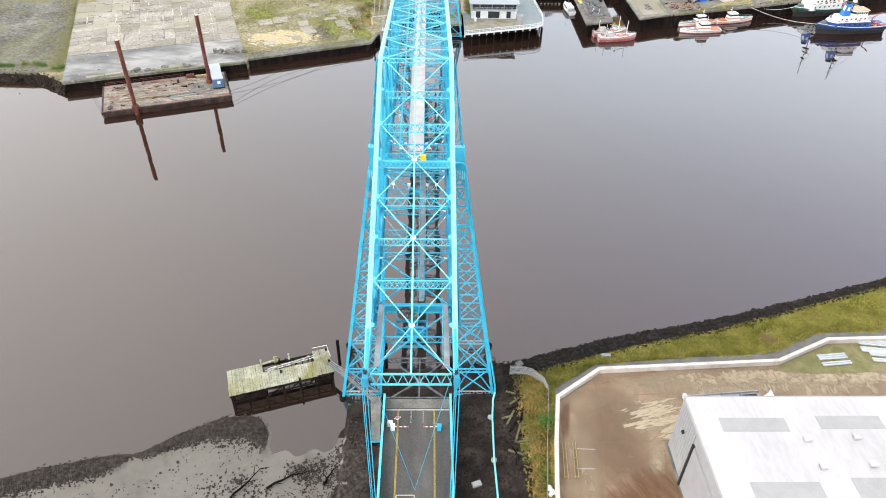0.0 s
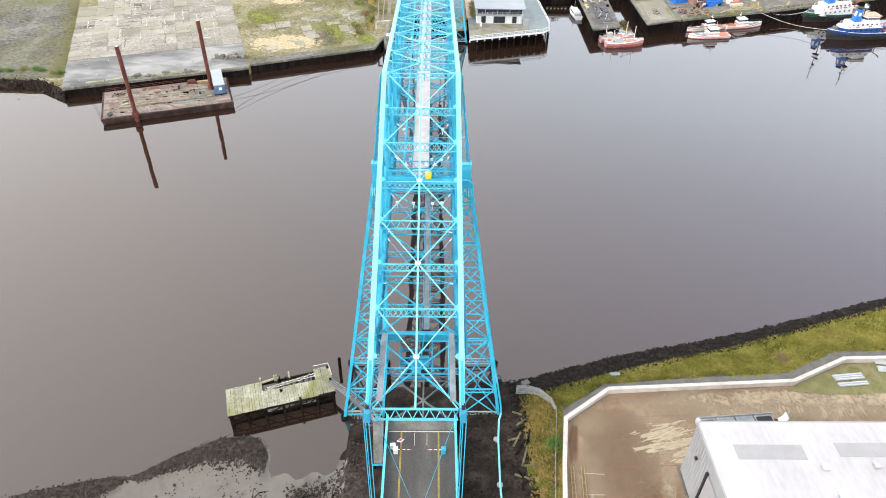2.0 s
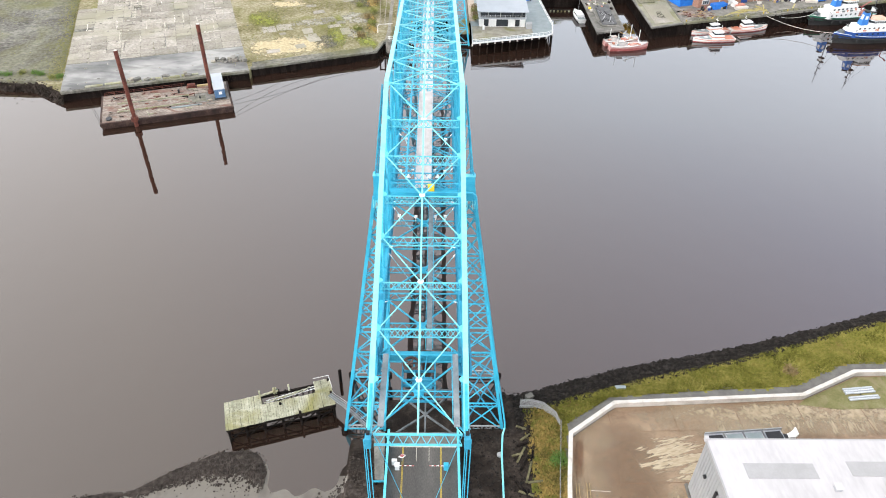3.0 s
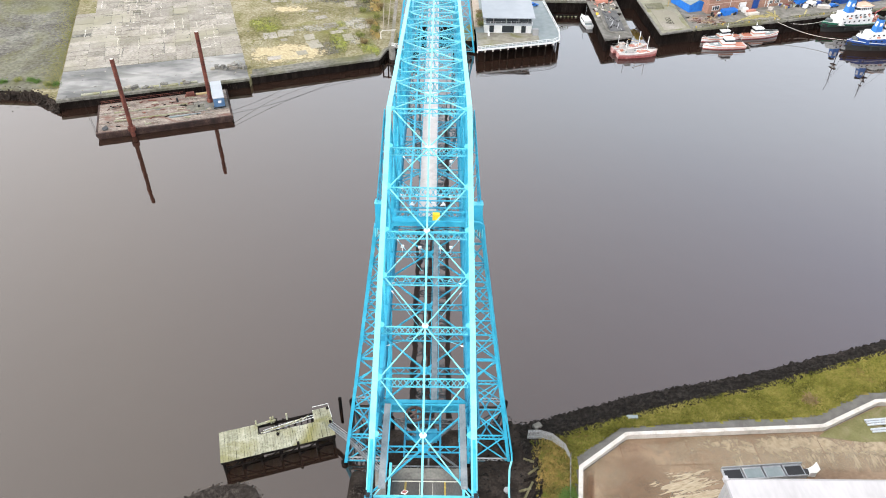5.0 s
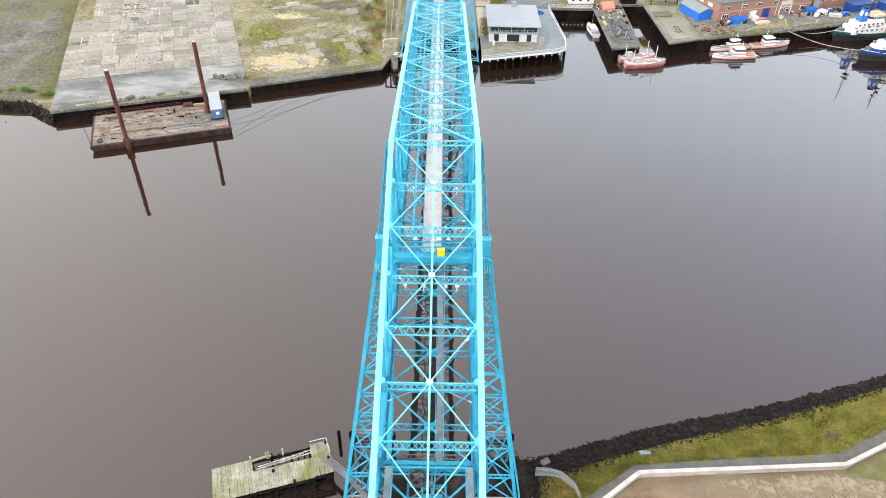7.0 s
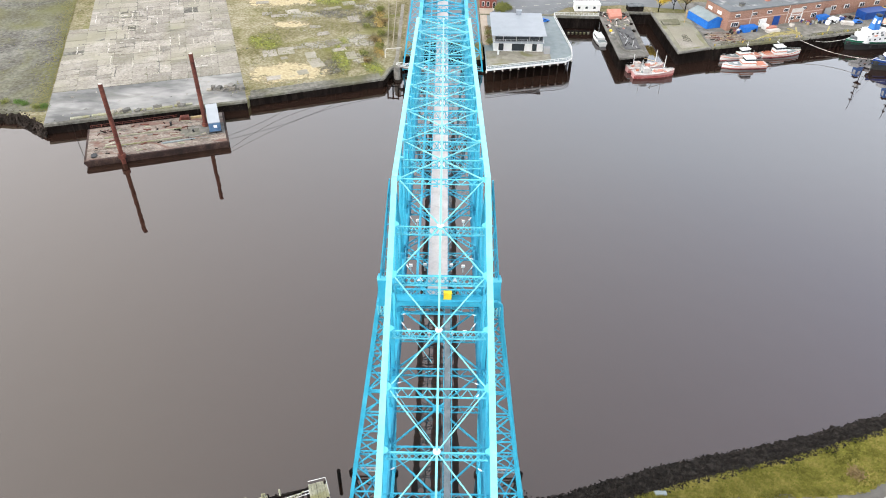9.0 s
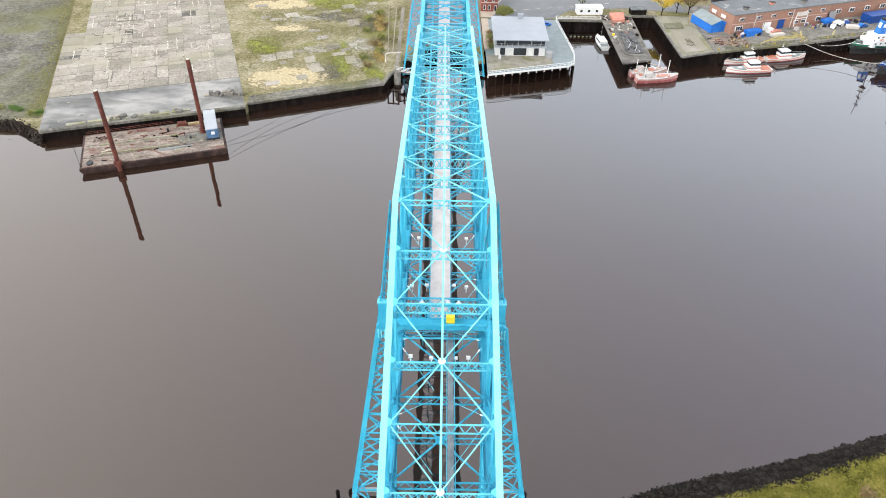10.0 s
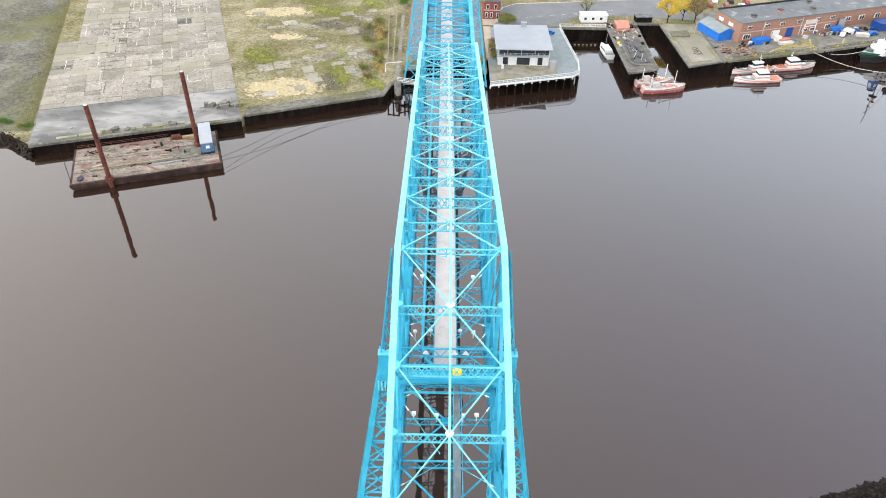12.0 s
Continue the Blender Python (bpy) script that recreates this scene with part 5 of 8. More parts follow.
# branches lying on the mud
for (x, y, s, seed) in ((-25.6, -24.2, 1.6, 1), (-31.5, -26.6, 1.5, 2), (-16.0, -23.5, 0.7, 5)):
    r = random.Random(seed)
    g = Geo()
    p = Vector((x, y, 0.35))
    a = r.uniform(0.6, 1.2)
    for k in range(5):
        q = p + Vector((math.cos(a) * s, math.sin(a) * s, r.uniform(-0.05, 0.1)))
        g.rod(p, q, 0.24 - k * 0.035, 6, 0.21 - k * 0.035)
        b = a + r.uniform(0.5, 1.1) * (1 if k % 2 else -1)
        g.rod(q, q + Vector((math.cos(b) * s * 1.2, math.sin(b) * s * 1.2, 0.5)), 0.10, 5, 0.03)
        p, a = q, a + r.uniform(-0.5, 0.5)
    solid("dead_branch", g, DARK_TIMBER, "dead tree branch stranded on the mud flat", "branch")


# ---- far bank: quays ----
def sheet_pile_wall(name, line, ztop, label, pitch=0.9, cap=True):
    g = Geo()
    for (x0, y0), (x1, y1) in zip(line, line[1:]):
        d = Vector((x1 - x0, y1 - y0, 0))
        n = max(1, int(d.length / pitch))
        ang = math.degrees(math.atan2(d.y, d.x))
        side = Vector((d.y, -d.x, 0)).normalized()
        for i in range(n):
            q = Vector((x0, y0, 0)) + d * ((i + 0.5) / n) + side * (0.16 if i % 2 else 0.0)
            g.box(q.x, q.y, -2.5, d.length / n * 0.98, 0.5, ztop + 2.0, ang)
        if cap:
            e = d.normalized() * 0.2
            g.beam((x0 - e.x + side.x * 0.1, y0 - e.y + side.y * 0.1, ztop - 0.15), (x1 + e.x + side.x * 0.1, y1 + e.y + side.y * 0.1, ztop - 0.15), 1.3, 0.75, mi=1)
    return solid(name, g, [SHEET_PILE, WASTE_GREY], label, "quay wall", kind="structure")


sheet_pile_wall("quay_wall_west", [(-118.2, 122.8), (-62.2, 140.8)], 5.0, "dark stained quay wall under a concrete slab")
sheet_pile_wall("quay_wall_middle", [(-62.0, 143.3), (-20.4, 159.2), (-18.4, 167.0), (-14.7, 171.8), (-14.7, 182.0)], 5.0, "dark steel sheet-piled quay wall with a concrete cap")
sheet_pile_wall("quay_wall_tower_west", [(-14.6, 179.6), (-7.2, 179.6), (-7.2, 192.0)], 4.8, "dark wall of the ferry dock beside the far tower", cap=False)
sheet_pile_wall("quay_wall_tower_back", [(-6.9, 192.2), (6.9, 192.2)], 4.8, "dark wall at the head of the ferry dock", cap=False)
sheet_pile_wall("quay_wall_tower_east", [(7.2, 192.0), (7.2, 177.7), (14.6, 177.7)], 4.8, "dark wall of the ferry dock beside the far tower", cap=False)
sheet_pile_wall("quay_wall_dock", [(14.6, 221.9), (64.4, 221.9)], 4.8, "dark wall at the back of the dock basin")
sheet_pile_wall("quay_wall_east", [(101.0, 191.3), (140.6, 202.5), (170.4, 212.1), (300, 253.8)], 5.0, "timber-fendered quay wall of the boatyard", pitch=1.6)
sheet_pile_wall("quay_wall_inner", [(75.9, 227.8), (87.0, 227.8)], 4.8, "dark wall between the two piers")

# rough bank west of the slab
rs = random.Random(21)
g = Geo()
for i in range(2600):
    x = -215 + 97.5 * rs.random() ** 0.6
    edge = 131.5 - (x + 130) * (0.70 if x > -130 else 0.05)
    t = rs.uniform(-0.15, 1.05)
    y = edge - 4.6 + 4.6 * t
    stone_into(g, x, y, max(-0.2, min(4.6, t * 4.6 + rs.uniform(-0.4, 0.4))), rs.uniform(0.2, 0.6), rs)
for k in range(60):
    x = -180 + k * 1.03
    g.box(x, 131.8 - (x + 130) * (0.70 if x > -130 else 0.05), 3.2, 0.4, 0.4, 1.2 + 0.8 * rs.random(), rs.uniform(0, 40))
tagged(part("rock_bank", g, DARK_MUD), "dark rubble bank of the far shore", "rubble", kind="stuff")
solid("bank_slope", Geo().add([(-300, 133.5, -2), (-130, 126.5, -2), (-117.9, 119.5, -2), (-117.9, 123, 4.6), (-130, 131.5, 4.6), (-300, 139, 4.6)], [(0, 1, 4, 5), (1, 2, 3, 4)]), DARK_MUD, "dark muddy slope of the far shore", "bank", kind="structure")

# wide paved and waste grounds of the far bank
QA = math.atan2(18.0, 56.0)
qc, qs = math.cos(QA), math.sin(QA)


def Q(u, v):
    """u along the old slab's quay edge from its west corner, v inland from it."""
    return (-118.6 + u * qc - v * qs, 123.0 + u * qs + v * qc)


solid("old_tarmac", Geo().prism([Q(-0.6, 8.5), Q(-0.6, 200), Q(-120, 200), Q(-120, 50), Q(-60, 30), Q(-12, 12)], 4.0, 4.98), WASTE_GREY, "grey broken tarmac with moss and puddle marks", "tarmac", kind="structure")
WETCON = surface("wet_grey_concrete", [(0.085, 0.083, 0.08), (0.19, 0.186, 0.178), (0.29, 0.28, 0.262)], 0.07, 0.6, bump=0.1, fine=7, grain=0.25, amount=0.7, patch=(0.12, 0.118, 0.105), patch_scale=0.10, patch_edge=(0.55, 0.72), stretch=(0.6, 1.2, 1))
solid("quay_apron", Geo().prism([Q(0, 0.3), Q(59.2, 0.3), Q(59.2, 21.6), Q(0, 21.6)], 4.0, 5.02), WETCON, "smooth grey damp concrete apron along the quay edge", "apron", kind="structure")


def ragged(name, cx, cy, rx, ry, rot, mat, label, cat, seed, z=4.93):
    pts = []
    for k in range(40):
        a = k * math.pi / 20
        r = 1 + 0.45 * noise.noise((math.cos(a) * 1.6 + seed, math.sin(a) * 1.6, seed)) + 0.2 * noise.noise((math.cos(a) * 6, math.sin(a) * 6 + seed, 1))
        dx, dy = rx * r * math.cos(a), ry * r * math.sin(a)
        c, s = math.cos(radians(rot)), math.sin(radians(rot))
        pts.append((cx + dx * c - dy * s, cy + dx * s + dy * c))
    return solid(name, Geo().prism(pts, 4.6, z), mat, label, cat, kind="structure")


SANDY = stain_material("spread_yellow_sand", ((0.33, 0.265, 0.15), (0.47, 0.40, 0.25)), (1, 1, 1), 0.2, 2.2, 0.45, 0.95)
DARK_EARTH = stain_material("bare_dark_earth", ((0.085, 0.078, 0.06), (0.14, 0.13, 0.105)), (1, 1, 1), 0.16, 2.4, 0.8, 0.8)
GREEN_MOSS = stain_material("fresh_green_moss", ((0.15, 0.175, 0.022), (0.24, 0.245, 0.05)), (1, 0.6, 1), 0.16, 1.9, 0.8, 0.85)
ORANGE_SCRUB = stain_material("dead_bracken", ((0.20, 0.13, 0.035), (0.30, 0.21, 0.06)), (1, 0.6, 1), 0.25, 2.6, 0.6, 0.85)
PALE_DUST = stain_material("pale_crushed_concrete", ((0.27, 0.25, 0.205), (0.40, 0.375, 0.32)), (1, 1, 1), 0.2, 3.0, 0.6, 0.8)
for x, y, w, h, rot in ((-53, 163.0, 30, 21, 18), (-68.0, 233, 34, 15, 12), (-60, 207, 16, 8, 12)):
    stain("sand_patch", x, y, w, h, rot, SANDY, "pale yellow sand spread on the waste ground", 4.91)
for x, y, w, h, rot in ((-39, 168, 11, 16, 10), (-43, 220, 22, 14, 10), (-29, 212, 14, 20, 20)):
    stain("dark_patch", x, y, w, h, rot, DARK_EARTH, "patch of bare dark ground", 4.91)
for x, y, w, h, rot in ((-36.5, 178, 9, 44, 6), (-24.5, 170, 9, 20, 18), (-47, 236, 26, 14, 8), (-66, 190, 16, 20, 12), (-29, 244, 16, 14, 0)):
    stain("moss_patch", x, y, w, h, rot, GREEN_MOSS, "fresh yellow-green moss on the waste ground", 4.91)
for x, y, w, h, rot in ((-23.4, 184, 5, 30, 4), (-25.5, 214, 6, 30, 4)):
    stain("bracken_patch", x, y, w, h, rot, ORANGE_SCRUB, "dead orange-brown growth beside the fence", 4.91)
for x, y, w, h, rot in ((-30.5, 192, 12, 16, 20), (-46, 187, 16, 8, 15), (-52, 219, 22, 8, 12), (-32, 228, 14, 9, 10), (-29.5, 176, 7, 12, 10)):
    stain("rubble_dust", x, y, w, h, rot, PALE_DUST, "pale crushed concrete trodden into the ground", 4.91)
solid("quay_edge_strip", Geo().prism([(-61.8, 144.2), (-20.9, 159.8), (-22.0, 163.4), (-62.6, 148.0)], 4.5, 4.99), WASTE_GREY, "old concrete strip along the sheet-piled quay", "quay edge", kind="structure")

# ---- moored barge ----
barge = thing("barge", "rusty flat deck barge with two tall spud legs", "barge")
BA = math.atan2(13.0, 38.0)
bc, bs = math.cos(BA), math.sin(BA)


def B(u, v, z):
    return (-101.0 + u * bc - v * bs, 107.2 + u * bs + v * bc, z)


def bpoly(u0, u1, v0, v1):
    return [B(u0, v0, 0)[:2], B(u1, v0, 0)[:2], B(u1, v1, 0)[:2], B(u0, v1, 0)[:2]]


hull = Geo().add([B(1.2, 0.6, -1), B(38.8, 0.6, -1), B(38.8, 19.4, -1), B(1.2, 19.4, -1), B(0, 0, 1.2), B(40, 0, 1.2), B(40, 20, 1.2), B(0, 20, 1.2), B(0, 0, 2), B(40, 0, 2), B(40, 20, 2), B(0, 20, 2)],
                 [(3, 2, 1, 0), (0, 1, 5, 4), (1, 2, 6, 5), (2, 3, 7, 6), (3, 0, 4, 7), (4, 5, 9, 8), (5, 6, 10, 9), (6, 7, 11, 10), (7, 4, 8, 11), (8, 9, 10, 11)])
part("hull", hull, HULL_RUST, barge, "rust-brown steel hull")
for k, (u0, u1, v0, v1, m) in enumerate(((0.6, 39.4, 0.6, 5.6, RUST_DECK), (0.6, 28.5, 5.9, 12.6, RUST_DECK), (0.6, 39.4, 12.9, 19.4, RUST_DECK), (28.8, 39.4, 5.9, 12.6, CONCRETE))):
    part("deck_plate", Geo().prism(bpoly(u0, u1, v0, v1), 1.9, 2.08 + 0.01 * k), m, barge)
part("deck_coaming", Geo().beam(B(5, 6.5, 2.25), B(27, 6.5, 2.25), 0.5, 0.3).beam(B(5, 12.2, 2.25), B(27, 12.2, 2.25), 0.4, 0.3), TIMBER, barge)
for u in range(6, 27, 2):
    part("deck_batten", Geo().beam(B(u, 7.4, 2.2), B(u + 1.6, 7.4, 2.2), 0.9, 0.2), RUST_DECK, barge)
# closed near-black prism paints the dark inside of the open hatch
part("hatch", Geo().prism([B(2.6 + 0.9 * math.cos(k * math.pi / 4), 2.6 + 1.3 * math.sin(k * math.pi / 4), 0)[:2] for k in range(8)], 2.0, 2.35), DARK, barge, "dark open hatch")
part("plate", Geo().prism(bpoly(26.5, 32, 6.5, 11), 2.0, 2.16), WASTE_GREY, barge, "green-stained steel plate")
part("loose_beam", Geo().beam(B(21, 4.6, 2.25), B(30.5, 4.4, 2.25), 0.3, 0.25).beam(B(21.5, 4.1, 2.25), B(27, 4.2, 2.25), 0.25, 0.25), GREY_DECK, barge)
part("bollard", Geo().rod(B(24, 15, 2), B(24, 15, 3.3), 0.35, 8).rod(B(30.3, 9, 2), B(30.3, 9, 2.9), 0.3, 8), DARK, barge)
part("bow_timber", Geo().beam(B(30, 18.0, 2.4), B(36.5, 17.8, 2.4), 0.7, 0.5), WOOD, barge)
rbd = random.Random(41)
for k in range(85):
    u, v = rbd.uniform(1.5, 38), rbd.uniform(1.0, 19)
    a = rbd.uniform(0, 6.28)
    ln = rbd.uniform(0.5, 3.2)
    part("deck_scrap", Geo().beam(B(u, v, 2.2), B(min(39, u + ln * math.cos(a)), min(19.4, max(0.6, v + ln * math.sin(a) * 0.5)), 2.22), rbd.uniform(0.15, 0.6), 0.18), [RUST, DARK_TIMBER, CONCRETE, TIMBER, RUST_DECK][k % 5], barge)
part("winch", Geo().rod(B(27.0, 18, 2.7), B(29.5, 18, 2.7), 0.8, 12).box(*B(28.2, 18, 2.0), 3.4, 1.8, 0.4, math.degrees(BA)), RUST, barge)
for v0, v1, u in ((0, 20, 0.1), (0, 20, 39.9)):
    part("rubbing_strip", Geo().beam(B(u, v0, 1.5), B(u, v1, 1.5), 0.3, 0.4), DARK_TIMBER, barge)
g = Geo()
for u in range(1, 27, 3):
    g.beam(B(u, 19.7, 2), B(u, 19.7, 3.1), 0.1, 0.1)
g.beam(B(1, 19.7, 3.1), B(26, 19.7, 3.1), 0.1, 0.1).beam(B(1, 19.7, 2.6), B(26, 19.7, 2.6), 0.08, 0.08)
part("guard_rail", g, RUST, barge)
for x, y, z in ((-91.2, 110.2, 24.5), (-72.6, 129.6, 25.2)):
    leg = part("spud_leg", Geo().rod((x, y, -4), (x, y, z), 0.62, 14), RUST, barge, "tall dark-red tubular spud leg", smooth=False)
    part("collar", Geo().rod((x, y, 2.0), (x, y, 3.2), 1.1, 14), RUST, leg)
    part("end_ring", Geo().rod((x, y, z), (x, y, z + 0.12), 0.5, 14), CONCRETE_LIGHT, leg)
CABIN_BLUE = surface("faded_blue_cabin", [(0.04, 0.09, 0.17), (0.07, 0.14, 0.25), (0.12, 0.19, 0.29)], 0.6, 0.6, bump=0.1)
cab = thing("site_cabin", "blue site cabin with a white roof standing on the barge deck", "cabin", at=(-70.5, 131.3, 0), rz=19)
part("wall", Geo().box(0, 0, 2.1, 3.3, 12.4, 3.1), CABIN_BLUE, cab)
part("roof", Geo().box(0, 0.1, 5.2, 3.5, 12.7, 0.25), ROOF_GREY, cab)
part("window", Geo().box(0.2, -6.26, 3.6, 1.0, 0.08, 0.9), WHITE, cab)
part("skid", Geo().box(0, -6.0, 2.08, 3.9, 1.4, 0.35), DARK, cab)
for k in range(5):
    part("side_rib", Geo().box(1.68, -5.0 + k * 2.5, 2.2, 0.1, 0.18, 2.9), CABIN_BLUE, cab)
for p, q, r in ((B(39.6, 1, 2.2), (-21.2, 162.4, 3.4), 8), (B(39.6, 3, 2.2), (-41.8, 155, 3.3), 5), (B(0.4, 1.0, 2.2), (-114, 129.6, 3.3), 2.5), (B(0.4, 18, 2.2), (-110, 131.5, 3.3), 2.0)):
    pts = [Vector(p).lerp(Vector(q), k / 12) - Vector((0, 0, 0.35 * r * math.sin(math.pi * k / 12))) for k in range(13)]
    pts = [Vector((v.x, v.y, max(0.1, v.z))) for v in pts]
    solid("mooring_rope", Geo().tube(pts, 0.045, 5), DARK_TIMBER, "slack dark mooring rope from barge to quay", "rope", group="mooring ropes")

# concrete lumps and debris at the quay edge
rq = random.Random(31)
for k in range(26):
    x, y = (-75.6 + k * 0.8 + rq.uniform(-0.3, 0.3), 148.4 + 0.06 * k + rq.uniform(-1.0, 1.0)) if k < 14 else Q(rq.uniform(18, 46), rq.uniform(0.6, 2.4))
    solid("rubble_block", Geo().box(x, y, 5.0, rq.uniform(1.0, 2.3), rq.uniform(0.8, 1.7), rq.uniform(0.4, 1.3), rq.uniform(0, 90)), CONCRETE if k % 3 else SLAB, "broken concrete block near the quay edge", "rubble", group="rubble blocks on the quay")
for k in range(6):
    x, y = Q(10 + k * 6.0, 1.3 + 0.3 * (k % 2))
    solid("mossy_kerb", Geo().box(x, y, 5.0, 5.4, 1.1, 0.4, math.degrees(QA)), TIMBER, "moss-grown timber kerb on the quay edge", "kerb", group="mossy quay kerbs")

# ---- ferry landing on the far side ----
solid("far_approach", Geo().prism([(-14.4, 193.0), (14.4, 193.0), (14.4, 600), (-14.4, 600)], 4.0, 4.98), ROAD_FAR, "grey approach road beyond the far tower", "road", kind="structure")
solid("bank_path", Geo().prism([(-17.7, 168.5), (-15.6, 168.5), (-15.8, 178), (-16.5, 232), (-17.8, 232), (-17.1, 178)], 4.0, 5.0), SLAB, "pale paved path beside the far tower", "path", kind="structure")
fp = thing("footbridge_ramp", "white railed footway linking the bank to the far tower", "footway")
part("deck", Geo().beam((-16.4, 170.6, 4.4), (-6.0, 167.6, 4.4), 1.6, 0.3), CONCRETE, fp)
for d in (-1.05, 1.05):
    part("railing", Geo().beam((-16.4, 170.6 + d, 5.5), (-6.0, 167.6 + d, 5.5), 0.12, 0.12).beam((-16.4, 170.6 + d, 5.0), (-6.0, 167.6 + d, 5.0), 0.1, 0.1), WHITE, fp)
part("pier", Geo().rod((-16.6, 168.9, -1), (-16.6, 168.9, 4.4), 0.6, 10), CONCRETE, fp)
fend = thing("river_dolphin", "dark timber fender frame standing in the river by the quay end", "fender")
for x, y in ((-18.7, 159.6), (-16.9, 159.2), (-15.1, 158.9), (-13.2, 159.6), (-11.9, 160.6)):
    part("fender_post", Geo().rod((x, y, -3), (x, y, 2.6), 0.26, 8), DARK_TIMBER, fend)
part("fender_beam", Geo().beam((-18.9, 159.4, 2.2), (-15.0, 158.7, 2.2), 0.3, 0.35), DARK_TIMBER, fend)
part("fender_beam", Geo().beam((-15.2, 158.7, 1.3), (-11.7, 160.5, 1.3), 0.3, 0.35), DARK_TIMBER, fend)
mc = thing("mooring_column", "weathered round concrete mooring column with a broad foot", "column")
part("shaft", Geo().rod((-15.8, 168.2, -2), (-15.8, 168.2, 5.2), 1.0, 14).rod((-15.8, 168.2, 5.2), (-15.8, 168.2, 5.5), 1.0, 14, 0.8), CONCRETE, mc, smooth=False)
part("foot", Geo().rod((-15.8, 168.2, -2), (-15.8, 168.2, 0.7), 1.5, 14), DARK_MUD, mc)
PALE_RAIL = surface("bleached_timber_rail", [(0.22, 0.19, 0.15), (0.33, 0.29, 0.23)], 1.0, 0.85, bump=0.1)
arch = thing("pipe_arch", "bent cream pipe beside the footpath", "pipe")
part("pipe", Geo().tube([(-20.6, 176.6, 5), (-20.6, 176.6, 7.6), (-20.0, 176.6, 8.3), (-14.8, 177.6, 8.3)], 0.2, 8), CONCRETE_LIGHT, arch)
for x0, x1 in ((-20.3, -22.9), (-18.5, -19.7)):
    rail = thing("rail_fence", "bleached timber fence line beside the bank path", "fence", group="bank fences")
    part("rail", Geo().beam((x0, 185, 6.4), (x1, 231, 6.4), 0.22, 0.2).beam((x0, 185, 5.6), (x1, 231, 5.6), 0.14, 0.12), PALE_RAIL, rail)
    for k in range(15):
        part("post", Geo().box(x0 + (x1 - x0) * k / 14, 185 + 46 * k / 14, 4.9, 0.2, 0.2, 1.8), PALE_RAIL, rail)

# ---- clubhouse on its piled deck ----
solid("club_deck", Geo().prism([(15.3, 168.4), (44.2, 176.8), (46.6, 179.4), (47.4, 187), (44.8, 222.5), (15.3, 222.5)], 4.2, 4.9), GREY_DECK, "blue-grey decked quay platform round a clubhouse", "deck", kind="structure")
# unseen dark slab, added so the water mirrors a black underside
solid("deck_soffit", Geo().prism([(15.4, 168.7), (43.9, 177.0), (46.2, 179.6), (47.0, 187), (44.4, 222), (15.4, 222)], 3.7, 4.2), DARK_TIMBER, "dark slab added under the deck to darken its reflection", "deck", kind="structure")
cd = thing("deck_edge", "white railing and timber piles along the edge of the deck", "railing")
edge = [(15.3, 168.3), (44.2, 176.7), (46.7, 179.3), (47.5, 187), (45.0, 222)]
for (x0, y0), (x1, y1) in zip(edge, edge[1:]):
    part("handrail", Geo().beam((x0, y0, 6.0), (x1, y1, 6.0), 0.14, 0.14).beam((x0, y0, 5.45), (x1, y1, 5.45), 0.08, 0.08), WHITE, cd)
    part("edge_board", Geo().beam((x0, y0, 4.6), (x1, y1, 4.6), 0.35, 0.6), WHITE, cd)
    n = max(1, int(math.hypot(x1 - x0, y1 - y0) / 1.5))
    for i in range(n):
        x, y = x0 + (x1 - x0) * i / n, y0 + (y1 - y0) * i / n
        part("post", Geo().box(x, y, 4.9, 0.12, 0.12, 1.1), WHITE, cd)
        if i % 2 == 0:
            # each pile is dark below and pale at its top
            pile = part("deck_post", Geo().rod((x, y + 0.2, -2), (x, y + 0.2, 3.6), 0.24, 8), DARK_TIMBER, cd, "dark timber pile")
            part("sleeve", Geo().rod((x, y + 0.2, 3.5), (x, y + 0.2, 4.3), 0.27, 8), CONCRETE_LIGHT, pile, "pale sleeve round the pile top")
# near-black block added to paint the shade under the deck
solid("under_deck_wall", Geo().prism([(16.0, 176.5), (42.0, 184), (42.0, 221), (16, 221)], -2, 4.2), DARK_TIMBER, "dark block painting in the shade under the deck", "wall", kind="structure")


TERRACE = surface("weathered_terrace_boards", [(0.17, 0.155, 0.12), (0.25, 0.23, 0.185), (0.32, 0.30, 0.25)], 0.4, 0.9, bump=0.2, patch=(0.18, 0.175, 0.085), patch_scale=0.12, patch_edge=(0.5, 0.68))


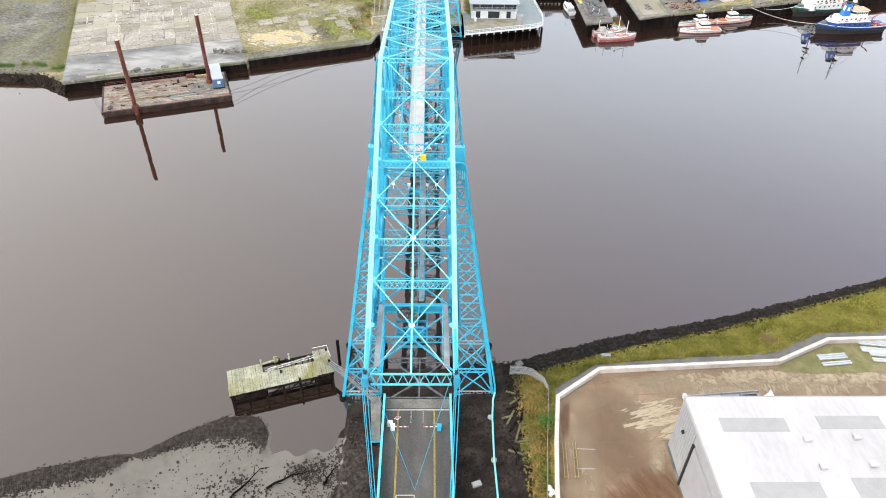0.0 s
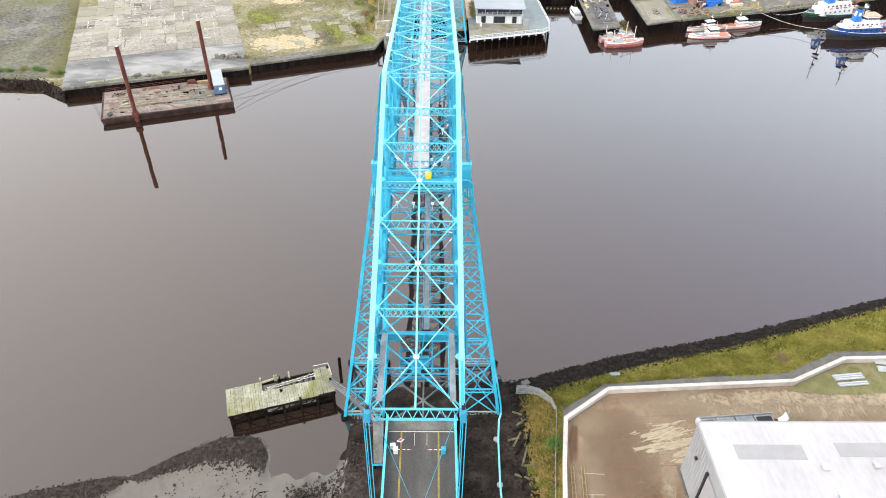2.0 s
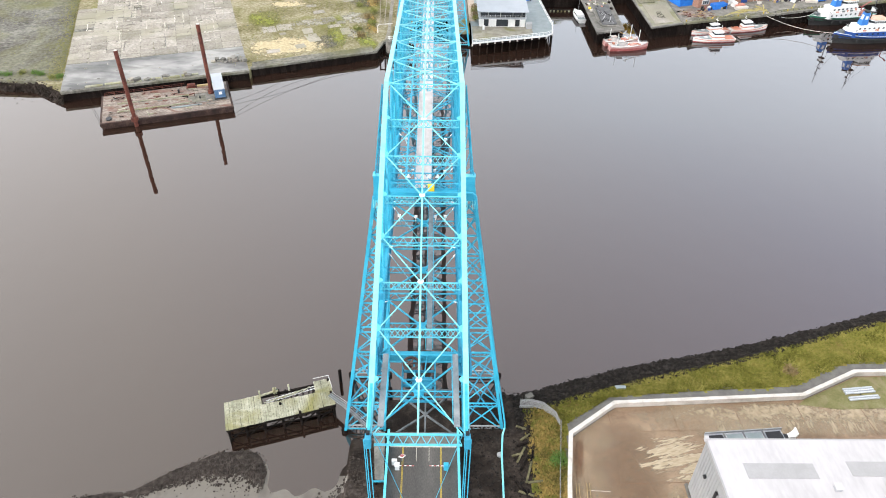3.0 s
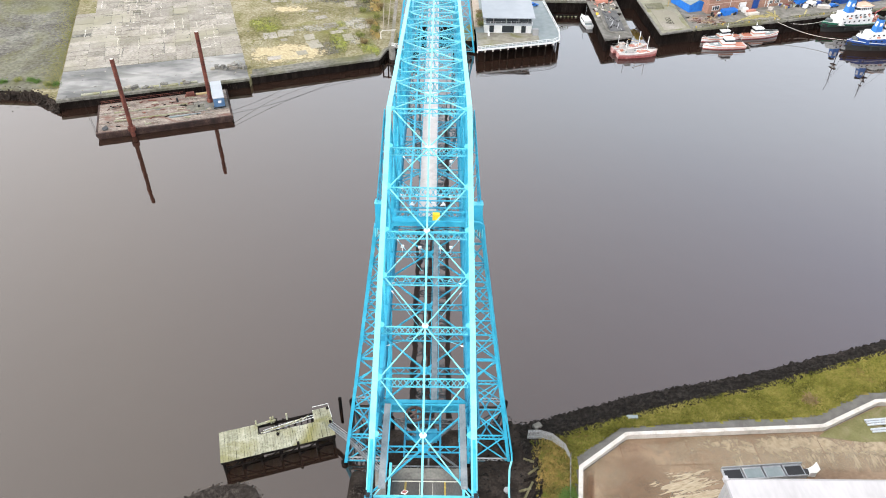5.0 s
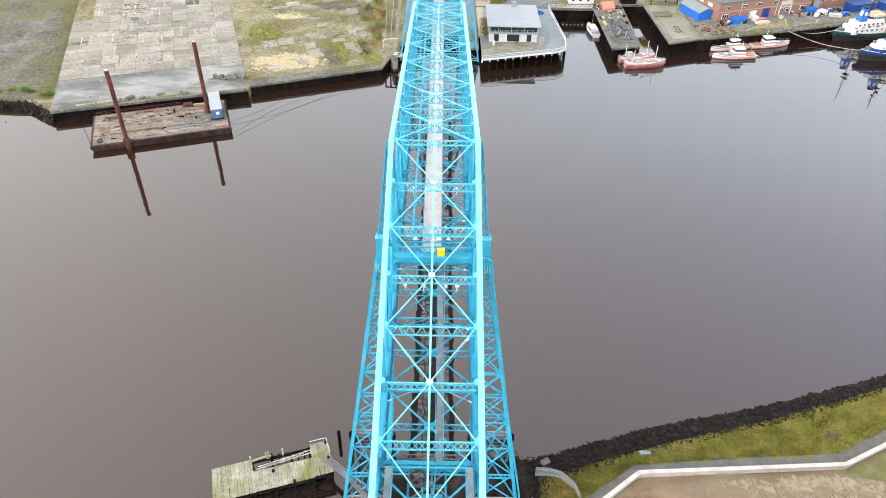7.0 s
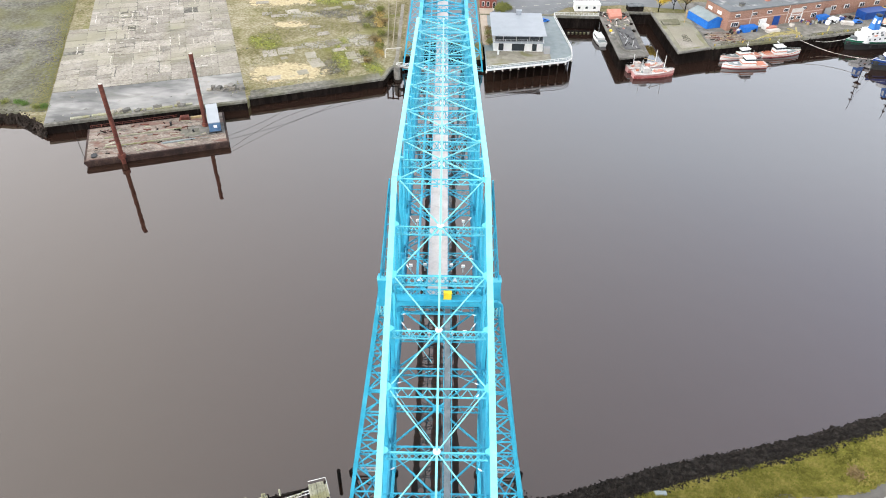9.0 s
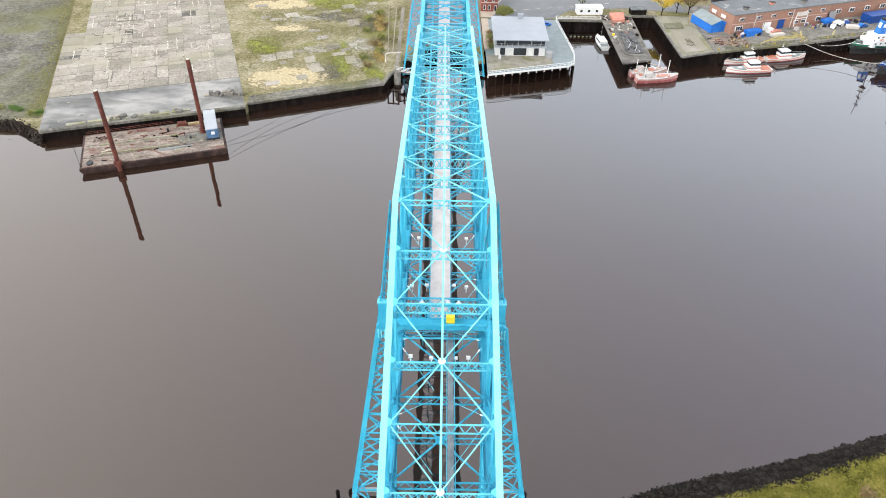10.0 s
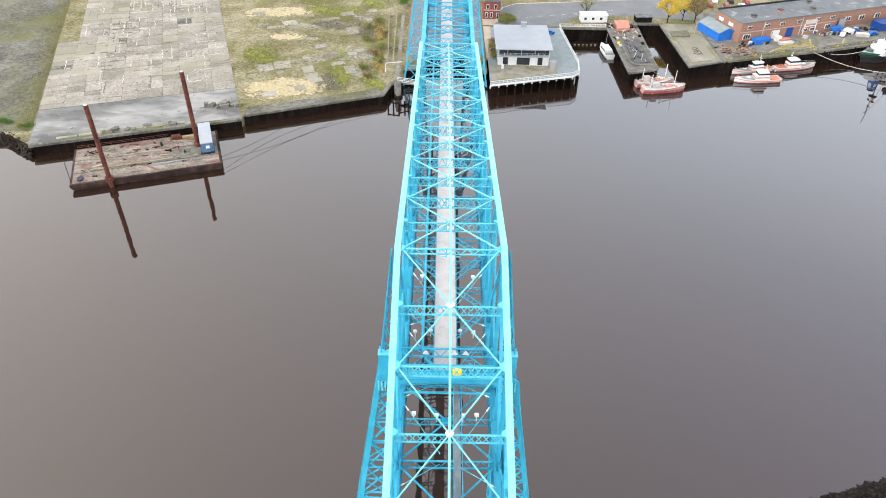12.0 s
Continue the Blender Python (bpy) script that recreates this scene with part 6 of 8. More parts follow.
def clubhouse():
    t = thing("clubhouse", "two-storey white clubhouse with dark windows and a pale grey metal roof", "house")
    x0, x1, y0, y1 = 18.5, 36.5, 184.4, 203.2
    part("terrace", Geo().prism([(15.7, 170.3), (38.4, 176.9), (39.0, 178.6), (39.0, 184.4), (15.7, 184.4)], 4.9, 5.02), TERRACE, t, "weathered timber terrace")
    part("lower_wall", Geo().box((x0 + x1) / 2, (y0 + y1) / 2, 5.0, x1 - x0, y1 - y0, 3.4), WHITE, t)
    part("band", Geo().box((x0 + x1) / 2, (y0 + y1) / 2 - 0.6, 8.4, x1 - x0 + 0.5, y1 - y0 + 1.2, 0.4), ROOF_GREY, t)
    part("upper_wall", Geo().box((x0 + x1) / 2, (y0 + y1) / 2, 8.8, x1 - x0 - 0.4, y1 - y0 - 0.4, 2.3), GREY_CLAD, t)
    part("roof", Geo().add([(x0 - 0.9, y0 - 1.3, 11.35), (x1 + 0.9, y0 - 1.3, 11.35), (x1 + 0.9, y1 + 0.6, 12.3), (x0 - 0.9, y1 + 0.6, 12.3), (x0 - 0.9, y0 - 1.3, 11.05), (x1 + 0.9, y0 - 1.3, 11.05), (x1 + 0.9, y1 + 0.6, 11.9), (x0 - 0.9, y1 + 0.6, 11.9)],
                           [(0, 1, 2, 3), (7, 6, 5, 4), (0, 4, 5, 1), (1, 5, 6, 2), (2, 6, 7, 3), (3, 7, 4, 0)]), ROOF_GREY, t, "shallow pale grey metal roof")
    for i in range(17):
        x = x0 + 0.2 + i * 1.1
        part("roof_seam", Geo().add([(x - 0.05, y0 - 1.2, 11.39), (x + 0.05, y0 - 1.2, 11.39), (x + 0.05, y1 + 0.5, 12.33), (x - 0.05, y1 + 0.5, 12.33)], [(0, 1, 2, 3)]), ROOF_GREY, t)
    for x, w in ((20.3, 2.4), (24.2, 4.2), (29.0, 4.2), (33.2, 3.0), (35.6, 0.9)):
        win = part("window", Geo().box(x, y0 + 0.05, 9.0, w + 0.3, 0.5, 1.9), DARK, t)
        part("pane", Geo().box(x, y0 - 0.24, 9.15, w, 0.1, 1.6), GLASS, win)
    for x, w in ((21.2, 1.5), (27.4, 4.4), (33.4, 1.4)):
        win = part("window", Geo().box(x, y0 - 0.02, 5.25, w + 0.3, 0.3, 2.6), DARK, t)
        part("pane", Geo().box(x, y0 - 0.2, 5.35, w, 0.1, 2.4), GLASS, win)
    for x in (19.0, 23.0, 25.0, 29.9, 32.2, 36.0):
        part("pilaster", Geo().box(x, y0 - 0.15, 5.0, 0.25, 0.3, 3.4), WHITE, t)
    part("balcony_rail", Geo().beam((x0, y0 - 1.1, 9.8), (x1, y0 - 1.1, 9.8), 0.08, 0.08).beam((x0, y0 - 1.1, 9.3), (x1, y0 - 1.1, 9.3), 0.06, 0.06), CABLE, t)
    for k in range(10):
        part("balcony_post", Geo().box(x0 + 0.1 + k * 1.98, y0 - 1.1, 8.8, 0.1, 0.1, 1.1), WHITE, t)
    part("chimney", Geo().box(28.6, 202.4, 12.2, 1.8, 1.2, 1.5).box(28.6, 202.4, 13.7, 2.1, 1.5, 0.15), ROOF_GREY, t, "metal roof outlet")
    part("porch", Geo().box(37.9, 183.2, 5.0, 2.2, 2.0, 2.2), GREY_CLAD, t)


clubhouse()
TAN_PAVING = surface("tan_block_paving", [(0.33, 0.265, 0.205), (0.43, 0.36, 0.29)], 0.4, 0.9, bump=0.15)
solid("club_path", Geo().prism([(14.8, 190), (17.3, 190), (17.6, 221), (20.4, 226), (21.0, 229.2), (14.8, 229.2)], 4.2, 5.02), TAN_PAVING, "tan block paving between the bridge and the clubhouse", "path", kind="structure")
solid("litter_bin", Geo().rod((20.0, 180.8, 5.2), (20.0, 180.8, 6.6), 0.45, 10).rod((20.0, 180.8, 6.6), (20.0, 180.8, 6.9), 0.45, 10, 0.2), WHITE, "white cylindrical tank on the terrace", "tank")

# dock fence, hut, pontoon
for name, label, mat, xa, xb in (("dock_fence", "white railing round the head of the dock", WHITE, 45.2, 63.6), ("dock_fence", "dark railing along the dock edge", DARK_TIMBER, 64.0, 76.0)):
    df = thing(name, label, "railing")
    part("rail", Geo().beam((xa, 222.6, 6.0), (xb, 222.6, 6.0), 0.14, 0.14), mat, df)
    part("rail", Geo().beam((xa, 222.6, 5.5), (xb, 222.6, 5.5), 0.1, 0.1), mat, df)
    part("kick_board", Geo().beam((xa, 222.6, 5.0), (xb, 222.6, 5.0), 0.2, 0.3), mat, df)
    for k in range(int((xb - xa) / 2) + 1):
        part("post", Geo().box(xa + 0.2 + k * 2.0, 222.6, 4.9, 0.14, 0.14, 1.1), mat, df)
shed2 = thing("low_shed", "low dark shed with a grey flat roof by the dock", "shed", at=(80.0, 230.4, 0), rz=4)
part("wall", Geo().box(0, 0, 4.9, 6.4, 3.6, 2.0), DARK_TIMBER, shed2)
part("roof", Geo().box(0, 0, 6.9, 6.8, 4.0, 0.25), DOCK_STEEL, shed2)
hut = thing("site_hut", "long white portable hut with a dark lower edge by the dock", "hut", at=(59.6, 229.5, 0), rz=3)
part("wall", Geo().box(0, 0, 5.0, 10.5, 4.2, 2.7), WHITE, hut)
part("roof", Geo().box(0, 0, 7.7, 10.9, 4.6, 0.3), WHITE, hut)
part("base", Geo().box(0, -0.05, 4.9, 10.3, 4.0, 0.35), DARK, hut)
for x in (-3.6, -0.5, 2.8):
    part("window", Geo().box(x, -2.12, 6.1, 1.0, 0.06, 0.9), GLASS, hut)
pon = thing("pontoon", "narrow dark floating pontoon in the dock", "pontoon")
part("deck", Geo().box(55, 216.8, 0.0, 10, 1.6, 0.55), DARK_TIMBER, pon)
for k in range(6):
    part("fender", Geo().box(51 + k * 1.6, 215.9, 0.1, 0.7, 0.2, 0.4), TIMBER, pon)


# ---- the two piers ----
def pier(name, poly, label, mat, gap):
    t = thing(name, label, "pier")
    part("deck", Geo().prism(poly, 4.1, 4.85), mat, t)
    part("core", Geo().prism([(x + (sum(p[0] for p in poly) / 4 - x) * 0.06, y + (sum(p[1] for p in poly) / 4 - y) * 0.03) for x, y in poly], -2, 4.1), DARK_TIMBER, t)
    n = len(poly)
    for i in range(n):
        (x0, y0), (x1, y1) = poly[i], poly[(i + 1) % n]
        if y0 > 215 and y1 > 215:
            continue
        m = int(math.hypot(x1 - x0, y1 - y0) / gap)
        for k in range(m):
            part("pier_post", Geo().box(x0 + (x1 - x0) * (k + 0.5) / m, y0 + (y1 - y0) * (k + 0.5) / m, -2, 0.42, 0.42, 6.5), SHEET_PILE, t)
        part("edge_beam", Geo().beam((x0, y0, 4.75), (x1, y1, 4.75), 0.7, 0.6), CONCRETE, t)
    return t


DARKPLANK = surface("dark_planking", [(0.05, 0.05, 0.052), (0.09, 0.09, 0.092), (0.13, 0.125, 0.12)], 0.5, 0.8, bump=0.3)
OLIVE_SLAB = surface("olive_stained_concrete", [(0.13, 0.125, 0.09), (0.21, 0.20, 0.15), (0.29, 0.275, 0.215)], 0.18, 0.9, bump=0.3, patch=(0.15, 0.15, 0.06), patch_scale=0.12, patch_edge=(0.5, 0.7))
P1 = [(64.4, 180.0), (75.2, 183.4), (76.4, 228), (64.2, 228)]
P2 = [(87.2, 186.3), (100.9, 191.5), (101.2, 228.5), (86.4, 228.5)]
pier("timber_pier", P1, "old timber pier with a grey mossy planked deck", CONCRETE, 1.5)
pier("concrete_pier", P2, "old concrete pier edged with dark close-set piles", OLIVE_SLAB, 0.8)
solid("tar_roof_bed", Geo().prism([(67.6, 187.2), (73.6, 189.0), (74.2, 210), (68.2, 209)], 4.86, 5.25), DARKPLANK, "sunken dark planked bed on the pier", "planking", kind="structure")
for k in range(7):
    solid("loose_plank", Geo().beam((67.9 + 0.7 * k, 190 + 2.4 * (k % 4), 5.35), (69.6 + 0.6 * k, 194 + 2.3 * (k % 4), 5.4), 0.25, 0.1), GREY_CLAD if k % 3 else DARK_TIMBER, "loose plank on the pier deck", "plank", group="loose planks on the pier")
solid("bent_pipe", Geo().tube([(66.6, 209, 5.2), (66.4, 189.5, 5.2), (67.6, 186.6, 5.2), (72.6, 186.2, 5.2)], 0.3, 8), CONCRETE, "long grey pipe lying along the pier", "pipe")
TERRA = surface("faded_red_sheet", [(0.42, 0.16, 0.11), (0.52, 0.24, 0.18)], 0.6, 0.7, bump=0.2)
rpd = random.Random(14)
for k in range(46):
    x, y = rpd.uniform(65.2, 75.2), rpd.uniform(208, 227.5)
    a, ln = rpd.uniform(0, 3.14), rpd.uniform(0.6, 2.4)
    solid("pier_debris", Geo().beam((x, y, 5.0), (x + ln * math.cos(a), y + ln * math.sin(a), 5.0 + rpd.uniform(0, 0.5)), rpd.uniform(0.15, 0.7), rpd.uniform(0.1, 0.4)),
          (TERRA, TIMBER, CONCRETE, DARK_TIMBER, RUST, CONCRETE_LIGHT)[rpd.randrange(6)], "broken board or scrap heaped on the pier", "debris", group="debris on the pier")
for k in range(26):
    x, y = rpd.uniform(68.2, 73.4), rpd.uniform(189, 208)
    a = rpd.uniform(0.9, 2.0)
    solid("loose_plank", Geo().beam((x, y, 5.3), (x + 1.6 * math.cos(a), y + 1.6 * math.sin(a), 5.33), rpd.uniform(0.1, 0.3), 0.08), GREY_CLAD if k % 4 == 0 else DARK_TIMBER, "loose plank on the pier deck", "plank", group="loose planks on the pier")
solid("red_hut", Geo().prism([(67.6, 219), (72.6, 220), (73.0, 226), (67.4, 226)], 4.85, [5.9, 6.1, 6.9, 6.6]), TERRA, "low shed with a faded red sheet roof on the pier", "shed")
for k, (x, y) in enumerate(((65.6, 206), (65.8, 203.5), (66.0, 211), (74.6, 206), (75.2, 213.5))):
    solid("fish_box", Geo().box(x, y, 4.86, 0.9, 1.1, 0.7, k * 17), YELLOW if k == 0 else CONCRETE_LIGHT if k < 3 else DARK_TIMBER, "small box of fishing gear on the pier", "box", group="boxes on the pier")
solid("pier_slab", Geo().prism([(89.2, 189.6), (98.4, 193.0), (98.6, 212), (89.0, 212)], 4.86, 5.0), SLAB, "raised pale concrete slab on the pier", "slab", kind="structure")
rwc = random.Random(9)
solid("wire_coil", Geo().tube([(93.6 + 1.3 * math.cos(k * 0.75) + rwc.uniform(-0.5, 0.5), 196.5 + k * 0.28 + 1.4 * math.sin(k * 0.75), 5.05) for k in range(26)], 0.07, 5), DARK_TIMBER, "tangle of dark wire rope on the pier", "wire rope")
solid("netting", Geo().prism([(88.2, 213.5), (95, 214.5), (95, 219), (88, 218)], 4.86, [5.2, 5.4, 5.8, 5.5]), WASTE_GREY, "grey heap of fishing net on the pier", "netting")
solid("pier_post", Geo().rod((97.4, 217, 4.85), (97.4, 217, 9.5), 0.18, 8).box(97.4, 217, 9.2, 0.5, 0.5, 0.9), WOOD, "timber post on the pier", "post")


# ---- boats ----
def hull_geo(length, beam, depth, sheer, flare=0.8, mi_low=1, n=12, band=0.35):
    """A hull along +x, waterline at z = 0, with a pointed bow and a broad stern; the low band has its own colour."""
    g = Geo()
    rows = []
    for i in range(n + 1):
        t = i / n
        w = beam / 2 * (1 - max(0, (t - 0.45) / 0.55) ** 2.2) * (0.82 + 0.18 * min(1, t / 0.2))
        x = (t - 0.5) * length
        top = depth + sheer * max(0, (t - 0.3) / 0.7) ** 2 + sheer * 0.25 * max(0, (0.25 - t) / 0.25) ** 2
        wl = w * flare
        rows.append([(x - (0.04 * length if t > 0.9 else 0), -wl * 0.7, -2.2), (x, -wl, band), (x, -w, top), (x, w, top), (x, wl, band), (x - (0.04 * length if t > 0.9 else 0), wl * 0.7, -2.2)])
    for r in rows:
        g.v += r
    for i in range(n):
        a, b = i * 6, (i + 1) * 6
        for k, mi in ((0, mi_low), (1, 0), (3, 0), (4, mi_low)):
            g.f.append((a + k, b + k, b + k + 1, a + k + 1))
            g.mi.append(mi)
        g.f.append((a + 2, b + 2, b + 3, a + 3))
        g.mi.append(2)
    g.f.append((0, 1, 2, 3, 4, 5))
    g.mi.append(0)
    return g


PALE_DECK = surface("scuffed_pale_deck", [(0.34, 0.33, 0.32), (0.46, 0.43, 0.41), (0.55, 0.52, 0.50)], 0.7, 0.7, bump=0.1, patch=(0.45, 0.27, 0.20), patch_scale=0.35, patch_edge=(0.56, 0.66))


def rail_line(length, beam, z, n=12, r=0.09, sides=(-1, 1)):
    g = Geo()
    for s in sides:
        pts = []
        for i in range(n + 1):
            t = i / n
            w = beam / 2 * (1 - max(0, (t - 0.45) / 0.55) ** 2.2) * (0.82 + 0.18 * min(1, t / 0.2))
            pts.append(((t - 0.5) * length, s * w * 0.99, z + 0.22 * max(0, (t - 0.3) / 0.7) ** 2 * length * 0.15))
        g.tube(pts, r, 5)
    return g


def pilot_boat(x, y, rz, length=17.0):
    t = thing("pilot_boat", "white pilot launch with orange trim and a grey foredeck", "boat", group="pilot launches", at=(x, y, 0), rz=rz)
    part("hull", hull_geo(length, 4.6, 1.3, 0.7, band=0.38), [WHITE, RED, PALE_DECK], t)
    part("foredeck", Geo().prism([(1.6, -1.7), (4.4, -1.3), (6.8, -0.45), (6.8, 0.45), (4.4, 1.3), (1.6, 1.7)], 1.3, 1.75), GREY_DECK, t)
    part("rubbing_band", rail_line(length, 4.7, 1.0, r=0.13), ORANGE, t)
    part("guard_rail", rail_line(length * 0.94, 4.2, 2.0, r=0.04), CABLE, t)
    c = part("wheelhouse", Geo().box(-1.2, 0, 1.3, 5.2, 3.2, 1.3).box(-1.4, 0, 2.6, 3.6, 2.7, 1.3), WHITE, t)
    part("windscreen", Geo().box(-1.4, 0, 2.95, 3.7, 2.8, 0.6), GLASS, c)
    part("roof", Geo().box(-1.4, 0, 3.9, 3.9, 3.0, 0.15), WHITE, c)
    part("cabin_stripe", Geo().box(-1.2, 0, 1.9, 5.24, 3.24, 0.4), ORANGE, c)
    part("aft_deck", Geo().box(-6.0, 0, 1.3, 3.4, 3.4, 0.25), ORANGE, t)
    part("mast", Geo().rod((-2.4, 0, 4.0), (-2.4, 0, 6.4), 0.08, 6).box(-2.4, 0, 5.2, 0.2, 1.6, 0.1), WHITE, t)
    part("foredeck_hatch", Geo().box(3.4, 0, 1.55, 1.4, 1.2, 0.3), WHITE, t)


pilot_boat(113.2, 193.6, 197)
pilot_boat(112.2, 185.4, 186)
pilot_boat(130.4, 197.4, 12)

PINK_HULL = surface("faded_pink_hull", [(0.36, 0.16, 0.15), (0.48, 0.27, 0.25), (0.58, 0.40, 0.38)], 0.6, 0.6, bump=0.05)
for x, y, rz, ln in ((76.2, 176.0, 8, 15.5), (74.2, 181.0, 10, 14.0)):
    t = thing("fishing_boat", "small red-hulled wooden fishing boat with white upperworks and masts", "boat", group="fishing boats", at=(x, y, 0), rz=rz)
    part("hull", hull_geo(ln, 4.4, 1.7, 1.0, band=0.95), [PINK_HULL, RED, PALE_DECK], t)
    for s in (-1, 1):
        part("gunwale", rail_line(ln, 4.5, 1.9, sides=(s,)), WHITE, t)
        part("rail", rail_line(ln * 0.92, 4.0, 2.5, r=0.05, sides=(s,)), CABLE, t)
    part("wheelhouse", Geo().box(-3.2, 0, 1.6, 2.0, 1.7, 1.7).box(-3.2, 0, 3.3, 2.3, 2.0, 0.12), PALE_DECK, t)
    part("window", Geo().box(-2.18, 0, 2.5, 0.1, 1.4, 0.5), GLASS, t)
    part("hold", Geo().box(1.6, 0, 1.6, 3.0, 1.8, 0.6), TERRA, t)
    part("mast", Geo().rod((3.6, 0, 1.6), (3.6, 0, 7.6), 0.12, 6), WHITE, t)
    part("mast", Geo().rod((-4.8, 0, 1.6), (-4.8, 0, 6.4), 0.1, 6), WHITE, t)
    part("boom", Geo().rod((3.4, 0, 3.4), (-0.8, 0.3, 4.6), 0.09, 6), WOOD, t)
    rfb = random.Random(int(x * 10))
    for k in range(16):
        a, b = rfb.uniform(-6, 5.0), rfb.uniform(-1.4, 1.4)
        part("deck_gear", Geo().box(a, b, 1.75 + 0.05 * max(0, a), rfb.uniform(0.3, 1.1), rfb.uniform(0.3, 0.8), rfb.uniform(0.2, 0.7), rfb.uniform(0, 90)), (WHITE, CONCRETE_LIGHT, TERRA, GREY_DECK, ORANGE)[k % 5], t)

t = thing("cabin_cruiser", "small white cabin cruiser moored in the dock", "boat", at=(61.9, 208.8, 0), rz=96)
part("hull", hull_geo(12.5, 4.2, 1.3, 0.6), [WHITE, DARK, WHITE], t)
part("cabin", Geo().box(-0.5, 0, 1.3, 6.0, 3.0, 1.2), WHITE, t)
part("window", Geo().box(-0.5, 0, 1.75, 5.0, 3.08, 0.45), GLASS, t)
part("cockpit", Geo().box(-4.6, 0, 1.32, 1.8, 2.8, 0.3), GREY_DECK, t)
part("mast", Geo().rod((1.2, 0, 2.5), (1.2, 0, 7.0), 0.07, 6), CABLE, t)


def tug(x, y, rz, hull_mat, deck_mat, low_mat, label, size, mast_top, seed):
    t = thing("tugboat", label, "ship", group="moored tugs", at=(x, y, 0.9), rz=rz)
    t.scale = (size, size, size)
    ln = 34.0
    part("hull", hull_geo(ln, 9.5, 2.2, 1.8, band=1.5), [hull_mat, BLACK, deck_mat], t)
    for s in (-1, 1):
        part("bulwark", rail_line(ln, 9.6, 2.7, r=0.12, sides=(s,)), WHITE, t)
        part("fender", rail_line(ln, 10.0, 1.5, r=0.3, sides=(s,)), BLACK, t)
    part("bow_fender", Geo().rod((15.9, -1.6, 2.2), (15.9, 1.6, 2.2), 0.9, 10), BLACK, t)
    part("deckhouse", Geo().prism([(-7, -3.5), (9.5, -3.5), (12.0, -1.4), (12.0, 1.4), (9.5, 3.5), (-7, 3.5)], 2.2, 4.7), low_mat, t)
    part("boat_deck", Geo().prism([(-7.4, -3.7), (9.8, -3.7), (12.3, -1.4), (12.3, 1.4), (9.8, 3.7), (-7.4, 3.7)], 4.7, 4.9), WHITE, t)
    part("upper_house", Geo().prism([(-6, -2.8), (8.0, -2.8), (9.8, -1.0), (9.8, 1.0), (8.0, 2.8), (-6, 2.8)], 4.9, 7.0), WHITE, t)
    # the tall blue casing with a white panel and a black ring on top
    c = part("casing", Geo().add([(3.0, -1.5, 7.0), (6.2, -1.5, 7.0), (6.2, 1.5, 7.0), (3.0, 1.5, 7.0), (3.2, -1.1, 12.4), (5.4, -1.1, 12.4), (5.4, 1.1, 12.4), (3.2, 1.1, 12.4)],
                                 [(0, 1, 5, 4), (1, 2, 6, 5), (2, 3, 7, 6), (3, 0, 4, 7), (4, 5, 6, 7), (3, 2, 1, 0)]), CASING, t, "tall blue funnel casing")
    part("casing_panel", Geo().add([(5.87, -0.7, 9.4), (5.87, 0.7, 9.4), (5.57, 0.7, 11.4), (5.57, -0.7, 11.4), (5.81, -0.7, 9.4), (5.81, 0.7, 9.4), (5.51, 0.7, 11.4), (5.51, -0.7, 11.4)], [(0, 1, 2, 3), (7, 6, 5, 4), (0, 4, 5, 1), (1, 5, 6, 2), (2, 6, 7, 3), (3, 7, 4, 0)]), WHITE, c)
    part("casing_panel", Geo().box(4.4, 1.3, 9.6, 1.2, 0.14, 1.4), WHITE, c)
    part("cap", Geo().rod((4.3, 0, 12.4), (4.3, 0, 13.1), 1.1, 14, 1.4), BLACK, c)
    w = part("wheelhouse", Geo().prism([(-5.4, -2.5), (0.6, -2.5), (1.8, -1.2), (1.8, 1.2), (0.6, 2.5), (-5.4, 2.5)], 7.0, 9.6), WHITE, t)
    part("window_band", Geo().prism([(-5.5, -2.56), (0.65, -2.56), (1.88, -1.2), (1.88, 1.2), (0.65, 2.56), (-5.5, 2.56)], 8.1, 9.0), GLASS, w)
    for k in range(6):
        for s in (-1, 1):
            part("mullion", Geo().box(-5.0 + k * 1.1, s * 2.58, 8.1, 0.22, 0.06, 0.9), WHITE, w)
    part("roof", Geo().prism([(-5.8, -2.8), (0.8, -2.8), (2.2, -1.3), (2.2, 1.3), (0.8, 2.8), (-5.8, 2.8)], 9.6, 9.85), ORANGE_ROOF, w, "faded orange wheelhouse roof")
    m = part("mast", Geo().rod((1.6, 0, 9.6), (1.6, 0, mast_top), 0.22, 8, 0.1), DARK, t, "dark lattice mast")
    for q in (0.62, 0.72, 0.84):
        part("spreader", Geo().box(1.6, 0, mast_top * q, 0.9 if q < 0.7 else 0.3, 3.6 if q < 0.7 else 2.2, 0.25), DARK, m)
    part("lookout_platform", Geo().box(1.6, 0, mast_top * 0.55, 2.2, 2.6, 0.3), DARK, m)
    part("radar_house", Geo().box(1.6, 0, mast_top * 0.55 + 0.3, 1.2, 1.4, 1.5), WHITE, m)
    for s in (-1, 1):
        part("mast_stay", Geo().rod((1.6, 0, mast_top * 0.84), (-5.0, s * 2.4, 9.8), 0.05, 5), DARK, m)
    part("tow_winch", Geo().rod((13.4, -1.2, 4.0), (13.4, 1.2, 4.0), 0.8, 10), DOCK_STEEL, t)
    part("crane_arm", Geo().tube([(-9.5, 1.5, 2.4), (-9.5, 1.5, 6.0), (-13.0, 2.0, 8.2)], 0.25, 8), RED, t)
